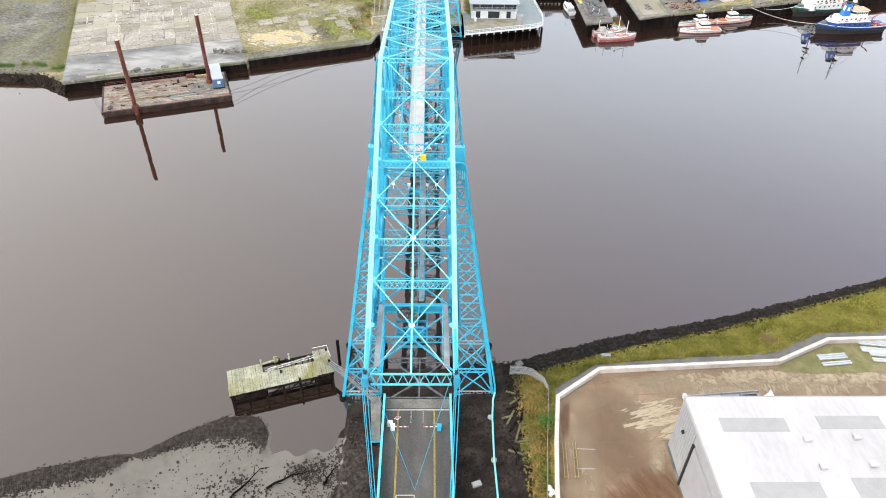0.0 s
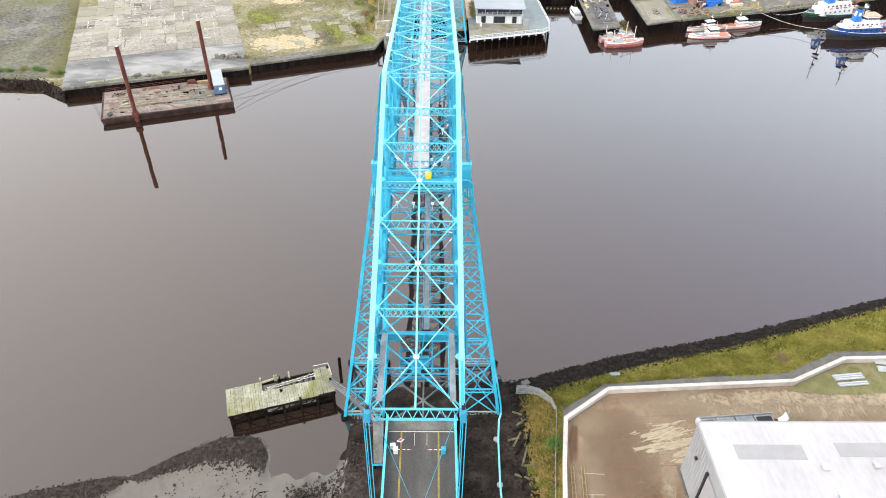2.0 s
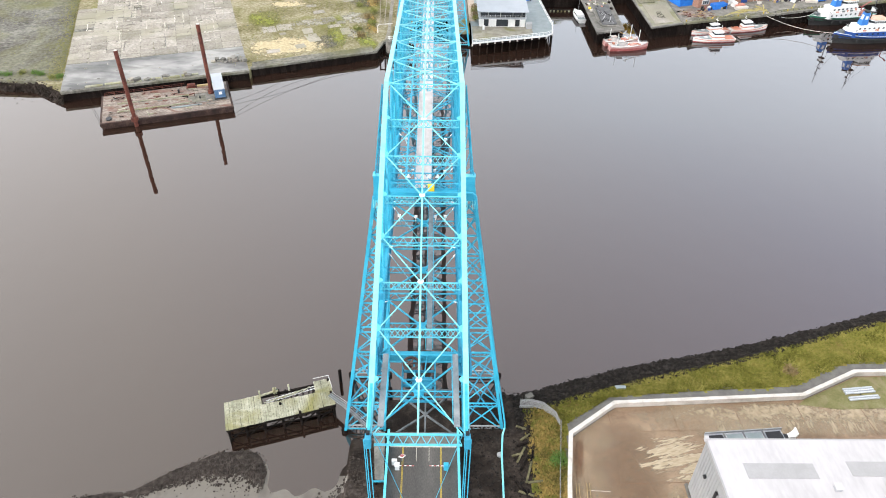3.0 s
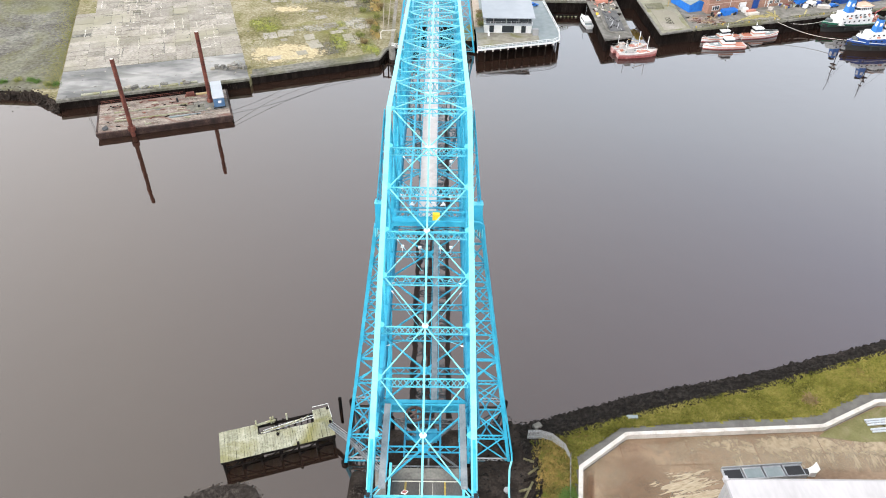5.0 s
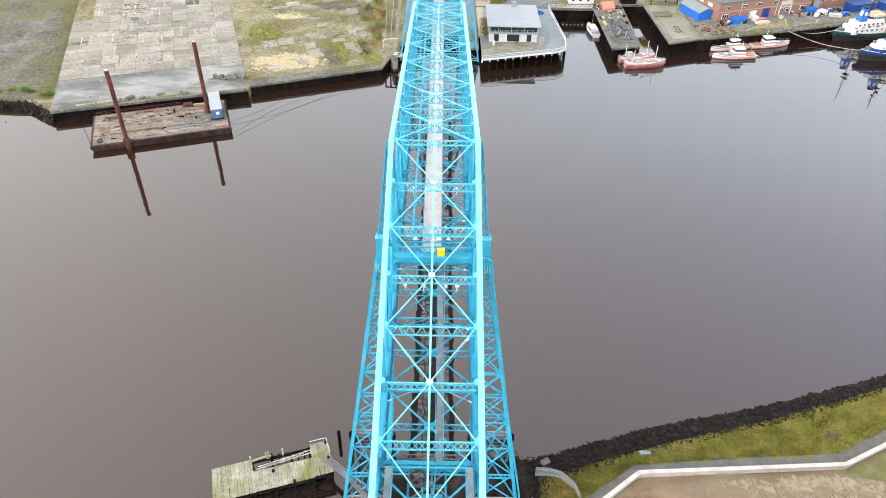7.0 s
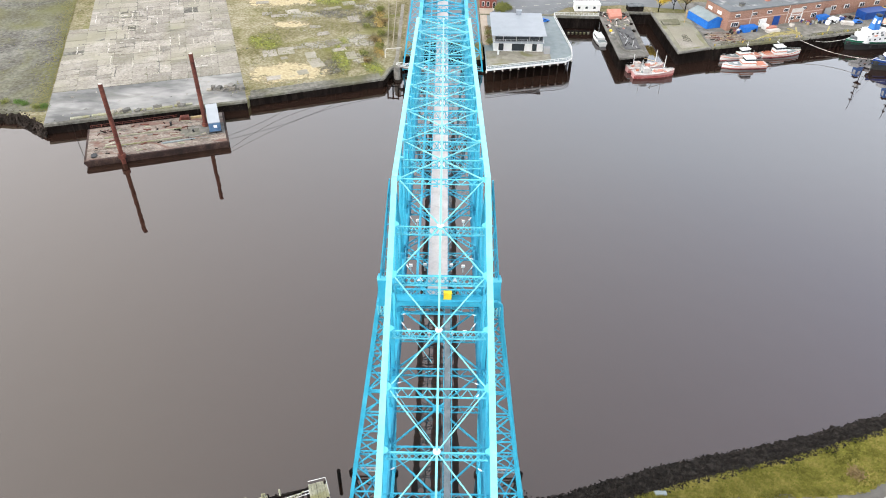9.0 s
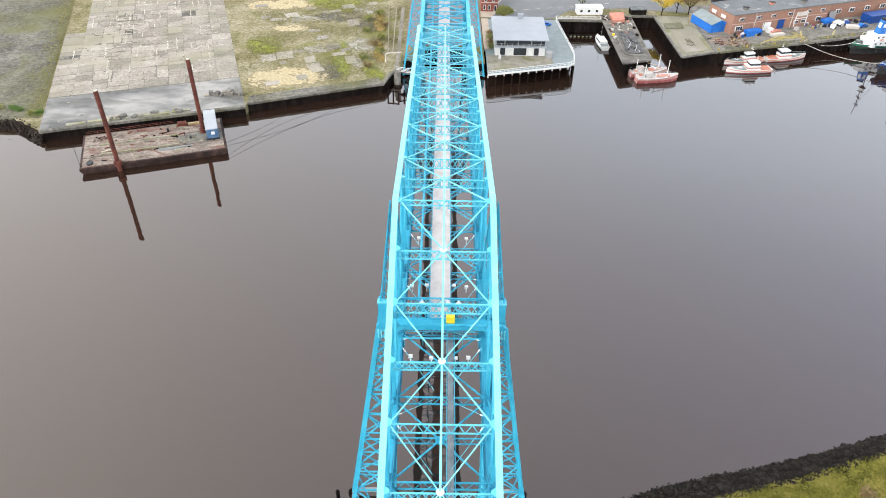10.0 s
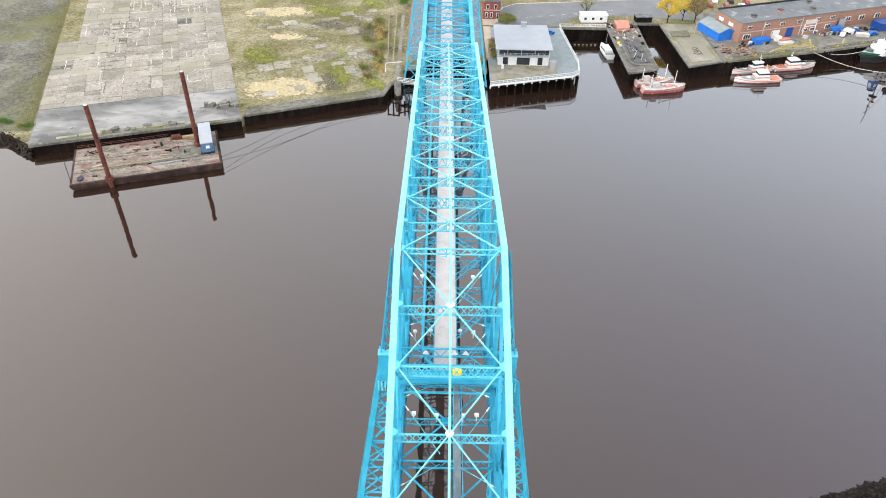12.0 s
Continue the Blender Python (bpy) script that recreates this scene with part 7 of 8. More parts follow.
    for s in (-1, 1):
        part("aft_rail", Geo().beam((-16, s * 4.0, 3.6), (-8, s * 4.4, 3.6), 0.12, 0.12), RED, t)
        part("deck_rail", Geo().beam((-6, s * 3.6, 5.9), (9.4, s * 3.6, 5.9), 0.1, 0.1), WHITE, t)
        for k in range(7):
            part("rail_post", Geo().beam((-6 + k * 2.5, s * 3.6, 4.9), (-6 + k * 2.5, s * 3.6, 5.9), 0.1, 0.1), WHITE, t)
        for k in range(6):
            part("porthole", Geo().box(-5.0 + k * 2.6, s * 3.52, 3.3, 0.8, 0.1, 0.7), GLASS, t)
            part("upper_window", Geo().box(-4.6 + k * 2.3, s * 2.82, 5.7, 0.9, 0.1, 0.7), GLASS, t)
    for k in range(5):
        part("tyre_fender", Geo().rod((-12 + k * 5, 4.9, 1.2), (-12 + k * 5, 5.25, 1.2), 0.65, 10), BLACK, t)
    r = random.Random(seed)
    for k in range(30):
        aft = k % 2
        u, v = (r.uniform(-15.5, -8.0), r.uniform(-3.2, 3.2)) if aft else (r.uniform(-6, 9), r.choice((-1, 1)) * r.uniform(2.9, 3.3))
        part("deck_gear", Geo().box(u, v, 2.2 if aft else 4.9, r.uniform(0.4, 1.6), r.uniform(0.3, 0.7 if not aft else 1.4), r.uniform(0.3, 1.1), r.uniform(-20, 20)), (WHITE, TERRA, ORANGE, low_mat, DOCK_STEEL, RED)[k % 6], t)


CASING = surface("faded_blue_casing", [(0.02, 0.11, 0.36), (0.035, 0.17, 0.46)], 0.8, 0.5, bump=0.05)
ORANGE_ROOF = surface("faded_orange_roof", [(0.52, 0.27, 0.17), (0.62, 0.36, 0.25), (0.66, 0.46, 0.36)], 0.5, 0.6, bump=0.05)
tug(172.7, 208.5, 196, GREEN_HULL, GREEN_HULL, WHITE, "dark green tug with a black waterline, white superstructure and blue casing", 0.92, 29.0, 71)
tug(174.3, 187.6, 188, BLUE_HULL, BLUE_HULL, BLUE_HULL, "black and royal blue tug with white and orange upperworks lying alongside", 0.88, 23.0, 72)
for p, q in (((158.4, 205.0, 4.0), (138.5, 203.0, 5.2)), ((160.4, 186.0, 3.6), (136.6, 202.0, 5.2))):
    pts = [Vector(p).lerp(Vector(q), k / 10) - Vector((0, 0, 1.6 * math.sin(math.pi * k / 10))) for k in range(11)]
    solid("mooring_line", Geo().tube(pts, 0.09, 5), CONCRETE_LIGHT, "pale mooring line from a tug to the quay", "rope", group="tug mooring lines")

# ---- boatyard ----
solid("boatyard_quay", Geo().prism([(101.4, 192.6), (140.4, 203.6), (170, 213.4), (300, 255.4), (300, 275), (101.4, 240)], 4.2, 4.97), CONCRETE, "grey concrete boatyard quay with worn yellow lines", "quay", kind="structure")
QUAY_LINE = surface("faded_yellow_line", [(0.20, 0.18, 0.10), (0.36, 0.31, 0.13), (0.42, 0.37, 0.17)], 0.9, 0.8, bump=0.05)
for (x0, y0), (x1, y1) in (((120, 199.6), (134, 211)), ((138, 203.8), (141.5, 214)), ((127, 204.5), (141, 208.6)), ((151, 207.5), (156, 216))):
    solid("quay_line", Geo().beam((x0, y0, 4.975), (x1, y1, 4.975), 0.6, 0.012), QUAY_LINE, "worn yellow line on the quay", "road marking", kind="structure")
QUAY_MOSS = stain_material("mossy_quay_edge", ((0.10, 0.10, 0.04), (0.20, 0.19, 0.10)), (1, 1, 1), 0.3, 2.6, 0.7, 0.85)
QUAY_PAINT = stain_material("worn_yellow_hatching", ((0.26, 0.215, 0.08), (0.42, 0.36, 0.15)), (1, 1, 1), 0.5, 3.4, 0.4, 0.8)
for x, y, ln, w, rot in ((120.5, 199.2, 42, 3.6, 15.7), (155.5, 209.4, 34, 3.6, 17.8)):
    stain("quay_moss", x, y, ln, w, rot, QUAY_MOSS, "moss along the edge of the quay", 4.99)
for x, y, ln, w, rot in ((134.5, 207.2, 13, 4.2, 20), (139.0, 208.5, 3.2, 12, 12), (128.0, 204.6, 12, 3.0, 28)):
    stain("quay_hatching", x, y, ln, w, rot, QUAY_PAINT, "worn yellow hatching on the quay", 4.99)
ragged("rust_patch", 109, 202.5, 7, 4.0, 15, RUST_DECK, "rusty brown stain and scrap on the quay", "stain", 6.1, 4.99)

WD = Vector((69.0, 24.0, 0)).normalized()
WA = math.degrees(math.atan2(WD.y, WD.x))


PALE_BRICK = surface("pale_pink_brick", [(0.36, 0.24, 0.19), (0.46, 0.33, 0.27)], 1.2, 0.9, bump=0.2)


def workshop():
    t = thing("brick_workshop", "long two-storey red-brick workshop with a flat grey roof", "building", at=(111.5, 208.6, 0), rz=WA)
    ln, dp, z0, z1 = 110.0, 15.0, 4.95, 12.4
    L2, Z2 = 46.0, 10.2
    part("wall", Geo().box(L2 / 2, dp / 2, z0, L2, dp, z1 - z0), BRICK, t)
    part("roof", Geo().box(L2 / 2, dp / 2, z1, L2 + 0.6, dp + 0.6, 0.35), SLATE, t)
    part("wall", Geo().box(L2 + (ln - L2) / 2, dp / 2 + 1.5, z0, ln - L2, dp - 1.5, Z2 - z0 + 1.2), BRICK, t)
    part("roof", Geo().box(L2 + (ln - L2) / 2, dp / 2 + 1.5, Z2 + 1.2, ln - L2 + 0.6, dp - 0.9, 0.35), SLATE, t)
    part("string_course", Geo().box(L2 / 2, -0.06, 8.7, L2, 0.15, 0.3), PALE_BRICK, t)
    part("back_upstand", Geo().box(L2 / 2, dp + 0.1, z1 + 0.3, L2, 0.4, 0.7), DARK, t)
    part("parapet", Geo().box(L2 / 2, -0.2, z1 + 0.2, L2 + 0.6, 0.4, 0.35), ROAD_FAR, t)
    for x in (4, 12, 19, 27, 36, 43):
        w = part("window", Geo().box(x, -0.05, 10.0, 2.2, 0.25, 1.2), WHITE, t)
        for k in (-0.7, 0, 0.7):
            part("pane", Geo().box(x + k, -0.2, 10.12, 0.55, 0.06, 0.95), GLASS, w)
    for x, w_, h in ((3.5, 3.4, 1.8), (16.5, 3.0, 1.9), (31.0, 2.4, 1.3), (34.5, 2.2, 1.3), (42.0, 2.6, 1.8)):
        w = part("window", Geo().box(x, -0.05, 6.2, w_, 0.25, h), WHITE, t)
        for k in (-1, 0, 1):
            part("pane", Geo().box(x + k * w_ * 0.31, -0.2, 6.35, w_ * 0.24, 0.06, h - 0.3), GLASS, w)
    part("door", Geo().box(23.5, -0.1, z0, 3.0, 0.3, 3.6), BLUE_HULL, t, "tall blue workshop door")
    part("door", Geo().box(17.0, -0.1, z0, 3.2, 0.3, 3.2), WHITE, t)
    part("sign_board", Geo().box(33.0, -0.2, 9.2, 5.6, 0.2, 1.6), CONCRETE_LIGHT, t, "blank pale sign board")
    part("frame", Geo().beam((30.3, -0.15, 5), (30.3, -0.15, 9.2), 0.3, 0.2).beam((35.8, -0.15, 5), (35.8, -0.15, 9.2), 0.3, 0.2).beam((30.3, -0.15, 8.2), (35.8, -0.15, 8.2), 0.3, 0.2), WHITE, t)
    for x in (10.5, 28.5):
        part("pipe", Geo().beam((x, -0.12, 5), (x, -0.12, 12.2), 0.2, 0.2), CONCRETE_LIGHT, t)
    for x in (53, 60, 68, 76):
        w = part("window", Geo().box(x, 1.45, 7.6, 2.6, 0.25, 1.7), WHITE, t)
        for k in (-0.6, 0.6):
            part("pane", Geo().box(x + k, 1.3, 7.75, 0.9, 0.06, 1.4), GLASS, w)
    part("door", Geo().box(50.5, 1.4, z0, 3.4, 0.3, 3.8), GREY_CLAD, t)
    for x, y in ((8, 4), (22, 6), (36, 4), (40, 11)):
        v = part("roof_vent", Geo().box(x, y, z1 + 0.35, 1.6, 1.4, 0.9), TERRA if x == 22 else CONCRETE, t)
        part("cowl", Geo().box(x, y, z1 + 1.25, 1.9, 1.7, 0.2), DARK, v)
    g = Geo()
    for k in range(6):
        g.box(L2 / 2 + (k - 2.5) * 7.4, dp / 2 + 1, z1 + 0.35, 0.12, dp - 3, 0.04)
    part("roof_joint", g, CONCRETE, t)
    for x in (0.05,):
        w = part("end_window", Geo().box(-0.05, 6, 9.6, 0.25, 2.6, 1.2).box(-0.05, 12, 9.6, 0.25, 2.6, 1.2), WHITE, t)


workshop()
tent = thing("tarpaulin_shed", "bright blue tarpaulin shed with a pale roof", "shed", at=(105.8, 217.4, 0), rz=WA + 0)
part("wall", Geo().box(0, 0, 4.95, 8.0, 13.0, 3.2), TARP_BLUE, tent)
part("roof", Geo().add([(-4.2, -6.7, 8.1), (0, -6.7, 9.8), (4.2, -6.7, 8.1), (-4.2, 6.7, 8.1), (0, 6.7, 9.8), (4.2, 6.7, 8.1)], [(0, 3, 4, 1), (1, 4, 5, 2), (0, 1, 2), (3, 5, 4), (0, 2, 5, 3)]), GREY_DECK, tent)
part("front_panel", Geo().add([(-4.1, -6.75, 8.0), (4.1, -6.75, 8.0), (0, -6.75, 9.7)], [(0, 1, 2)]), TARP_BLUE, tent)


def yard_thing(name, u, v, sx, sy, sz, mat, label, cat, rot=0.0):
    """A crate-like thing u metres along the workshop front and v metres in front of it."""
    p = Vector((111.5, 208.6, 0)) + WD * u + Vector((WD.y, -WD.x, 0)) * v
    t = thing(name, label, cat, at=(p.x, p.y, 0), rz=WA + rot)
    part("body", Geo().box(0, 0, 5.0, sx, sy, sz), mat, t)
    part("lid", Geo().box(0, 0, 5.0 + sz, sx + 0.15, sy + 0.15, 0.12), mat, t)
    part("skid", Geo().box(0, 0, 4.97, sx * 0.9, 0.2, 0.08), DARK, t)
    return t


yard_thing("skip", 8.5, 2.6, 6.5, 2.8, 1.9, TARP_BLUE, "blue waste skip before the workshop wall", "skip")
yard_thing("crate", 16.5, 2.6, 2.0, 1.8, 1.7, WHITE, "white crate beside the workshop", "crate")
yard_thing("crate", 18.6, 3.6, 4.2, 1.8, 0.9, TERRA, "low red crate beside the workshop", "crate", 4)
yard_thing("crate", 17.6, 6.0, 6.0, 1.6, 0.7, CONCRETE_LIGHT, "pale boxed pallet on the quay", "crate", -3)
yard_thing("crate", 29.0, 3.4, 1.4, 1.4, 0.9, CONCRETE_LIGHT, "small pale box on the quay", "crate", 12)
yard_thing("crate", 45.5, 1.6, 4.6, 2.4, 2.0, TARP_BLUE, "blue covered pallet by the wall", "crate", 5)
yard_thing("crate", 49.0, 4.4, 3.0, 3.0, 1.6, WHITE, "white tank on the quay", "crate", 15)
yard_thing("crate", 52.5, 8.2, 4.6, 2.2, 1.0, CONCRETE_LIGHT, "pale dinghy trailer bed on the quay", "crate", -30)
yard_thing("container", 69.0, 4.0, 12.0, 5.0, 2.9, BLUE_HULL, "dark blue shipping container on the quay", "container", 0)
yard_thing("container", 84.0, 6.0, 12.0, 4.0, 2.7, BLUE_HULL, "blue shipping container on the quay", "container", 4)
yard_thing("crate", 76.5, 2.0, 2.0, 2.0, 2.2, YELLOW, "yellow plant cabinet on the quay", "crate", 8)
rc = random.Random(5)
COLS = [WHITE, RED, BLUE_HULL, DARK, CONCRETE_LIGHT, TIMBER, DARK, WOOD, GREY_CLAD, RUST]
for k in range(90):
    u, v = rc.choice([rc.uniform(0, 14), rc.uniform(36, 48), rc.uniform(46, 62)]), rc.uniform(0.8, 4.4)
    yard_thing("gear_box", u, v, rc.uniform(0.35, 1.2), rc.uniform(0.3, 1.0), rc.uniform(0.25, 1.2), COLS[rc.randrange(len(COLS))], "small box of boatyard gear by the wall", "box", rc.uniform(-40, 40))
for k in range(80):
    x, y = 102.8 + rc.uniform(0, 14), 197 + rc.uniform(0, 9)
    solid("scrap_beam", Geo().beam((x, y, 5.1), (x + rc.uniform(-2.2, 2.2), y + rc.uniform(-1.5, 1.5), 5.15), rc.uniform(0.1, 0.35), 0.2), (RUST, RUST_DECK, DARK_TIMBER, RUST_DECK, WOOD)[k % 5], "rusty steel offcut on the quay", "scrap", group="scrap on the boatyard quay")
for k in range(24):
    x = 102.5 + k * 2.9
    y = lerp_table([(101, 192.0), (140.6, 203.2), (170.4, 212.8)], x)
    solid("quay_bollard", Geo().rod((x, y + 0.5, 4.9), (x, y + 0.5, 5.5), 0.24, 8).rod((x, y + 0.5, 5.5), (x, y + 0.5, 5.65), 0.34, 8), YLINE if k % 4 == 0 else CONCRETE, "short mooring bollard on the quay edge", "bollard", group="quay bollards")
for k in range(26):
    x = 102 + k * 2.7
    y = lerp_table([(101, 191.0), (140.6, 202.2), (170.4, 211.8)], x)
    solid("fender_pile", Geo().rod((x, y - 0.5, -2), (x, y - 0.5, 4.9 - (k % 5) * 0.3), 0.28, 7), DARK_TIMBER, "dark timber fender pile against the quay", "pile", group="timber fender piles")


def car(x, y, rz, mat, label):
    t = thing("car", label, "car", group="parked cars", at=(x, y, 4.97), rz=rz)
    prof = [(-2.1, 0.35), (2.1, 0.35), (2.15, 0.75), (1.2, 0.92), (0.5, 1.42), (-1.2, 1.45), (-1.95, 0.95), (-2.15, 0.8)]
    g = Geo()
    n = len(prof)
    g.v = [(a, -0.86, b) for a, b in prof] + [(a, 0.86, b) for a, b in prof]
    g.f = [tuple(range(n)), tuple(reversed(range(n, 2 * n)))] + [(i, n + i, n + (i + 1) % n, (i + 1) % n) for i in range(n)]
    g.mi = [0] * len(g.f)
    part("body", g, mat, t)
    part("windows", Geo().box(-0.35, 0, 0.98, 1.9, 1.76, 0.36), GLASS, t)
    for a in (-1.3, 1.3):
        for b in (-0.8, 0.8):
            part("wheel", Geo().rod((a, b - 0.1, 0.33), (a, b + 0.1, 0.33), 0.33, 10), BLACK, t)


car(159.5, 220.5, WA + 40, DARK, "dark car parked before the workshop")
car(163.5, 222.5, WA + 30, BLUE_HULL, "dark blue car parked before the workshop")
car(156.0, 218.0, WA + 35, WHITE, "white car parked before the workshop")
car(168.5, 219.5, WA, TARP_BLUE, "blue car parked on the quay")
for k in range(7):
    car(113 + k * 3.4, 249 + (k % 2) * 5.0, 80 + k * 3, [RED, WHITE, RED, DARK, WHITE, RED, GREY_CLAD][k], "car in the car park behind the workshop")
car(40.2, 214.5, 20, TARP_BLUE, "small blue car on the deck behind the clubhouse")

# ---- road and houses behind the clubhouse ----
solid("back_road", Geo().prism([(19.5, 224.0), (44, 223.2), (52, 232), (75, 236), (101, 232), (101, 300), (30, 300), (22.5, 246), (20.8, 236)], 4.2, 4.96), ROAD_FAR, "grey asphalt road curving behind the dock", "road", kind="structure")
solid("back_kerb", Geo().tube([(20.6, 226, 5.0), (21.2, 236, 5.0), (24, 243, 5.0), (30, 247.6, 5.0), (40, 249.2, 5.0), (60, 252, 5.0), (95, 258, 5.0)], 0.22, 6), CONCRETE_LIGHT, "pale kerb along the curving road", "kerb", kind="structure")
solid("far_pavement", Geo().prism([(24, 244), (40, 250), (95, 258.5), (95, 300), (24, 300)], 4.2, 5.06), WASTE, "grass verge beyond the road", "verge", kind="structure")
for k in range(9):
    solid("road_dash", Geo().box(29 + k * 5, 231 + k * 1.3, 4.965, 2.2, 0.3, 0.008, 14), PALE_LINE, "white dash on the road", "road marking", kind="structure")
rail = thing("roadside_railing", "grey roadside railing along the dock approach", "railing")
part("rail", Geo().tube([(41, 223.6, 6.0), (47, 228.6, 6.0), (54, 233.6, 6.0), (75, 236.4, 6.0)], 0.08, 5).tube([(41, 223.6, 5.5), (47, 228.6, 5.5), (54, 233.6, 5.5), (75, 236.4, 5.5)], 0.06, 5), CABLE, rail)
for k in range(12):
    x = 41 + k * 3
    part("post", Geo().box(x, lerp_table([(41, 223.6), (47, 228.6), (54, 233.6), (75, 236.4)], x), 4.9, 0.12, 0.12, 1.15), CABLE, rail)
house = thing("brick_house", "red-brick house with white-framed doors beside the bridge", "house")
HOUSE_BRICK = surface("deep_red_brick", [(0.15, 0.04, 0.028), (0.21, 0.062, 0.045), (0.28, 0.10, 0.075)], 1.5, 0.9, bump=0.2, stretch=(1, 1, 3))
part("wall", Geo().box(18.5, 235.0, 4.9, 6.8, 11, 7.0), HOUSE_BRICK, house)
part("roof", Geo().add([(14.8, 229.1, 11.9), (22.2, 229.1, 11.9), (22.2, 240.9, 11.9), (14.8, 240.9, 11.9), (18.5, 229.1, 14.4), (18.5, 240.9, 14.4)], [(0, 1, 4), (2, 3, 5), (1, 2, 5, 4), (3, 0, 4, 5), (3, 2, 1, 0)]), SLATE, house)
part("string_course", Geo().box(18.5, 229.46, 8.4, 6.8, 0.12, 0.25), CONCRETE_LIGHT, house)
for x, z, h in ((16.4, 5.6, 2.0), (18.4, 5.6, 2.0), (20.9, 5.0, 2.5), (16.8, 9.0, 1.8), (20.0, 9.0, 1.8)):
    w = part("window", Geo().box(x, 229.45, z, 1.1, 0.2, h), WHITE, house)
    part("pane", Geo().box(x, 229.32, z + 0.15, 0.8, 0.06, h - 0.3), GLASS, w)


# ---- trees and bushes ----
def tree(x, y, z, height, spread, seed, leaf_mat, label, n_leaf=900, leaf=1.0, name="tree"):
    r = random.Random(seed)
    t = thing(name, label, name)
    trunk = Geo()
    tips = []
    trunk.rod((x, y, z - 0.2), (x, y, z + height * 0.35), 0.09 * height ** 0.7 * 0.5, 7, 0.06 * height ** 0.7 * 0.5)

    def grow(p, d, ln, rad, lev):
        q = p + d * ln
        trunk.rod(p, q, rad, 5, rad * 0.6)
        tips.append(q)
        if lev:
            for _ in range(3):
                nd = (d + Vector((r.uniform(-0.9, 0.9), r.uniform(-0.9, 0.9), r.uniform(-0.2, 0.6)))).normalized()
                grow(q, nd, ln * 0.68, rad * 0.55, lev - 1)

    for k in range(6):
        a = k * 1.05 + r.uniform(-0.3, 0.3)
        grow(Vector((x, y, z + height * r.uniform(0.2, 0.38))), Vector((math.cos(a) * spread / height, math.sin(a) * spread / height, r.uniform(0.5, 1.0))).normalized(), height * 0.27, 0.03 * height ** 0.7, 2)
    part("trunk", trunk, DARK_TIMBER, t)
    g = Geo()
    for k in range(n_leaf):
        c = tips[r.randrange(len(tips))] + Vector((r.gauss(0, 0.5), r.gauss(0, 0.5), r.gauss(0, 0.4)))
        s = r.uniform(0.14, 0.34) * leaf
        a, b = Vector((r.gauss(0, 1), r.gauss(0, 1), r.gauss(0, 1))).normalized(), Vector((r.gauss(0, 1), r.gauss(0, 1), r.gauss(0, 1))).normalized()
        g.add([c - a * s, c + b * s * 0.6, c + a * s, c - b * s * 0.6], [(0, 1, 2, 3)])
    part("crown", g, leaf_mat, t)
    return t


LEAF_Y = surface("yellow_autumn_leaves", [(0.40, 0.28, 0.03), (0.55, 0.40, 0.05), (0.60, 0.48, 0.12)], 0.8, 0.8, bump=0)
LEAF_B = surface("brown_autumn_leaves", [(0.16, 0.11, 0.05), (0.24, 0.18, 0.08)], 0.8, 0.8, bump=0)
LEAF_G = surface("olive_leaves", [(0.10, 0.12, 0.03), (0.18, 0.19, 0.05), (0.26, 0.25, 0.08)], 0.8, 0.8, bump=0)
LEAF_BRIGHT = surface("fresh_green_leaves", [(0.06, 0.12, 0.02), (0.11, 0.19, 0.035)], 0.8, 0.8, bump=0)
tree(89.5, 228.5, 4.9, 10.0, 7.5, 1, LEAF_Y, "spreading tree with bright yellow autumn leaves", 9000, 0.75)
tree(96.5, 231.5, 4.9, 9.0, 5.0, 2, LEAF_Y, "thin tree with yellow autumn leaves", 3600, 0.75)
tree(101.0, 230.0, 4.9, 10.5, 6.5, 3, LEAF_B, "half-bare brown tree beside the pier", 6500, 0.7)
tree(57.4, 234.6, 4.9, 7.5, 3.6, 5, LEAF_G, "thin olive sapling behind the site hut", 900, 0.7)
tree(24.4, 222.8, 4.4, 5.4, 7.8, 6, LEAF_G, "rounded olive-green shrub beside the clubhouse", 7000, 0.8, name="bush")
for k in range(4):
    tree(17.4, 190.0 + k * 4.2, 4.8, 2.6, 2.6, 12 + k, LEAF_B if k % 2 else LEAF_G, "low hedge bush beside the clubhouse wall", 900, 0.6, name="bush")
for k in range(8):
    r = random.Random(80 + k)
    tree(-150 + k * 3.6 + r.uniform(-1, 1), 138.6 + r.uniform(-1.6, 2.2), 2.7, 1.5, 3.6, 90 + k, LEAF_BRIGHT if k % 3 else LEAF_G, "low green scrub on the edge of the far bank", 700, 0.6, name="bush")
tree(-18.2, 248.0, 2.9, 4.5, 5.0, 99, LEAF_BRIGHT, "bright green shrub at the end of the bank path", 2200, 0.7, name="bush")
tree(72.2, 8.6, 2.6, 1.3, 2.2, 8, LEAF_B, "low clump of dead brown scrub in the grass", 500, name="bush")
tree(23.4, -12.5, 2.4, 2.2, 2.4, 7, LEAF_BRIGHT, "small bright green bush by the fence", 1500, 0.5, name="bush")
for k in range(9):
    r = random.Random(50 + k)
    tree(-27.5 + r.uniform(-3, 4.5), 172 + k * 6.4, 4.7, 2.4, 3.0, 60 + k, LEAF_G if k % 3 else LEAF_B, "scrubby bush beside the bank path", 380, name="bush")


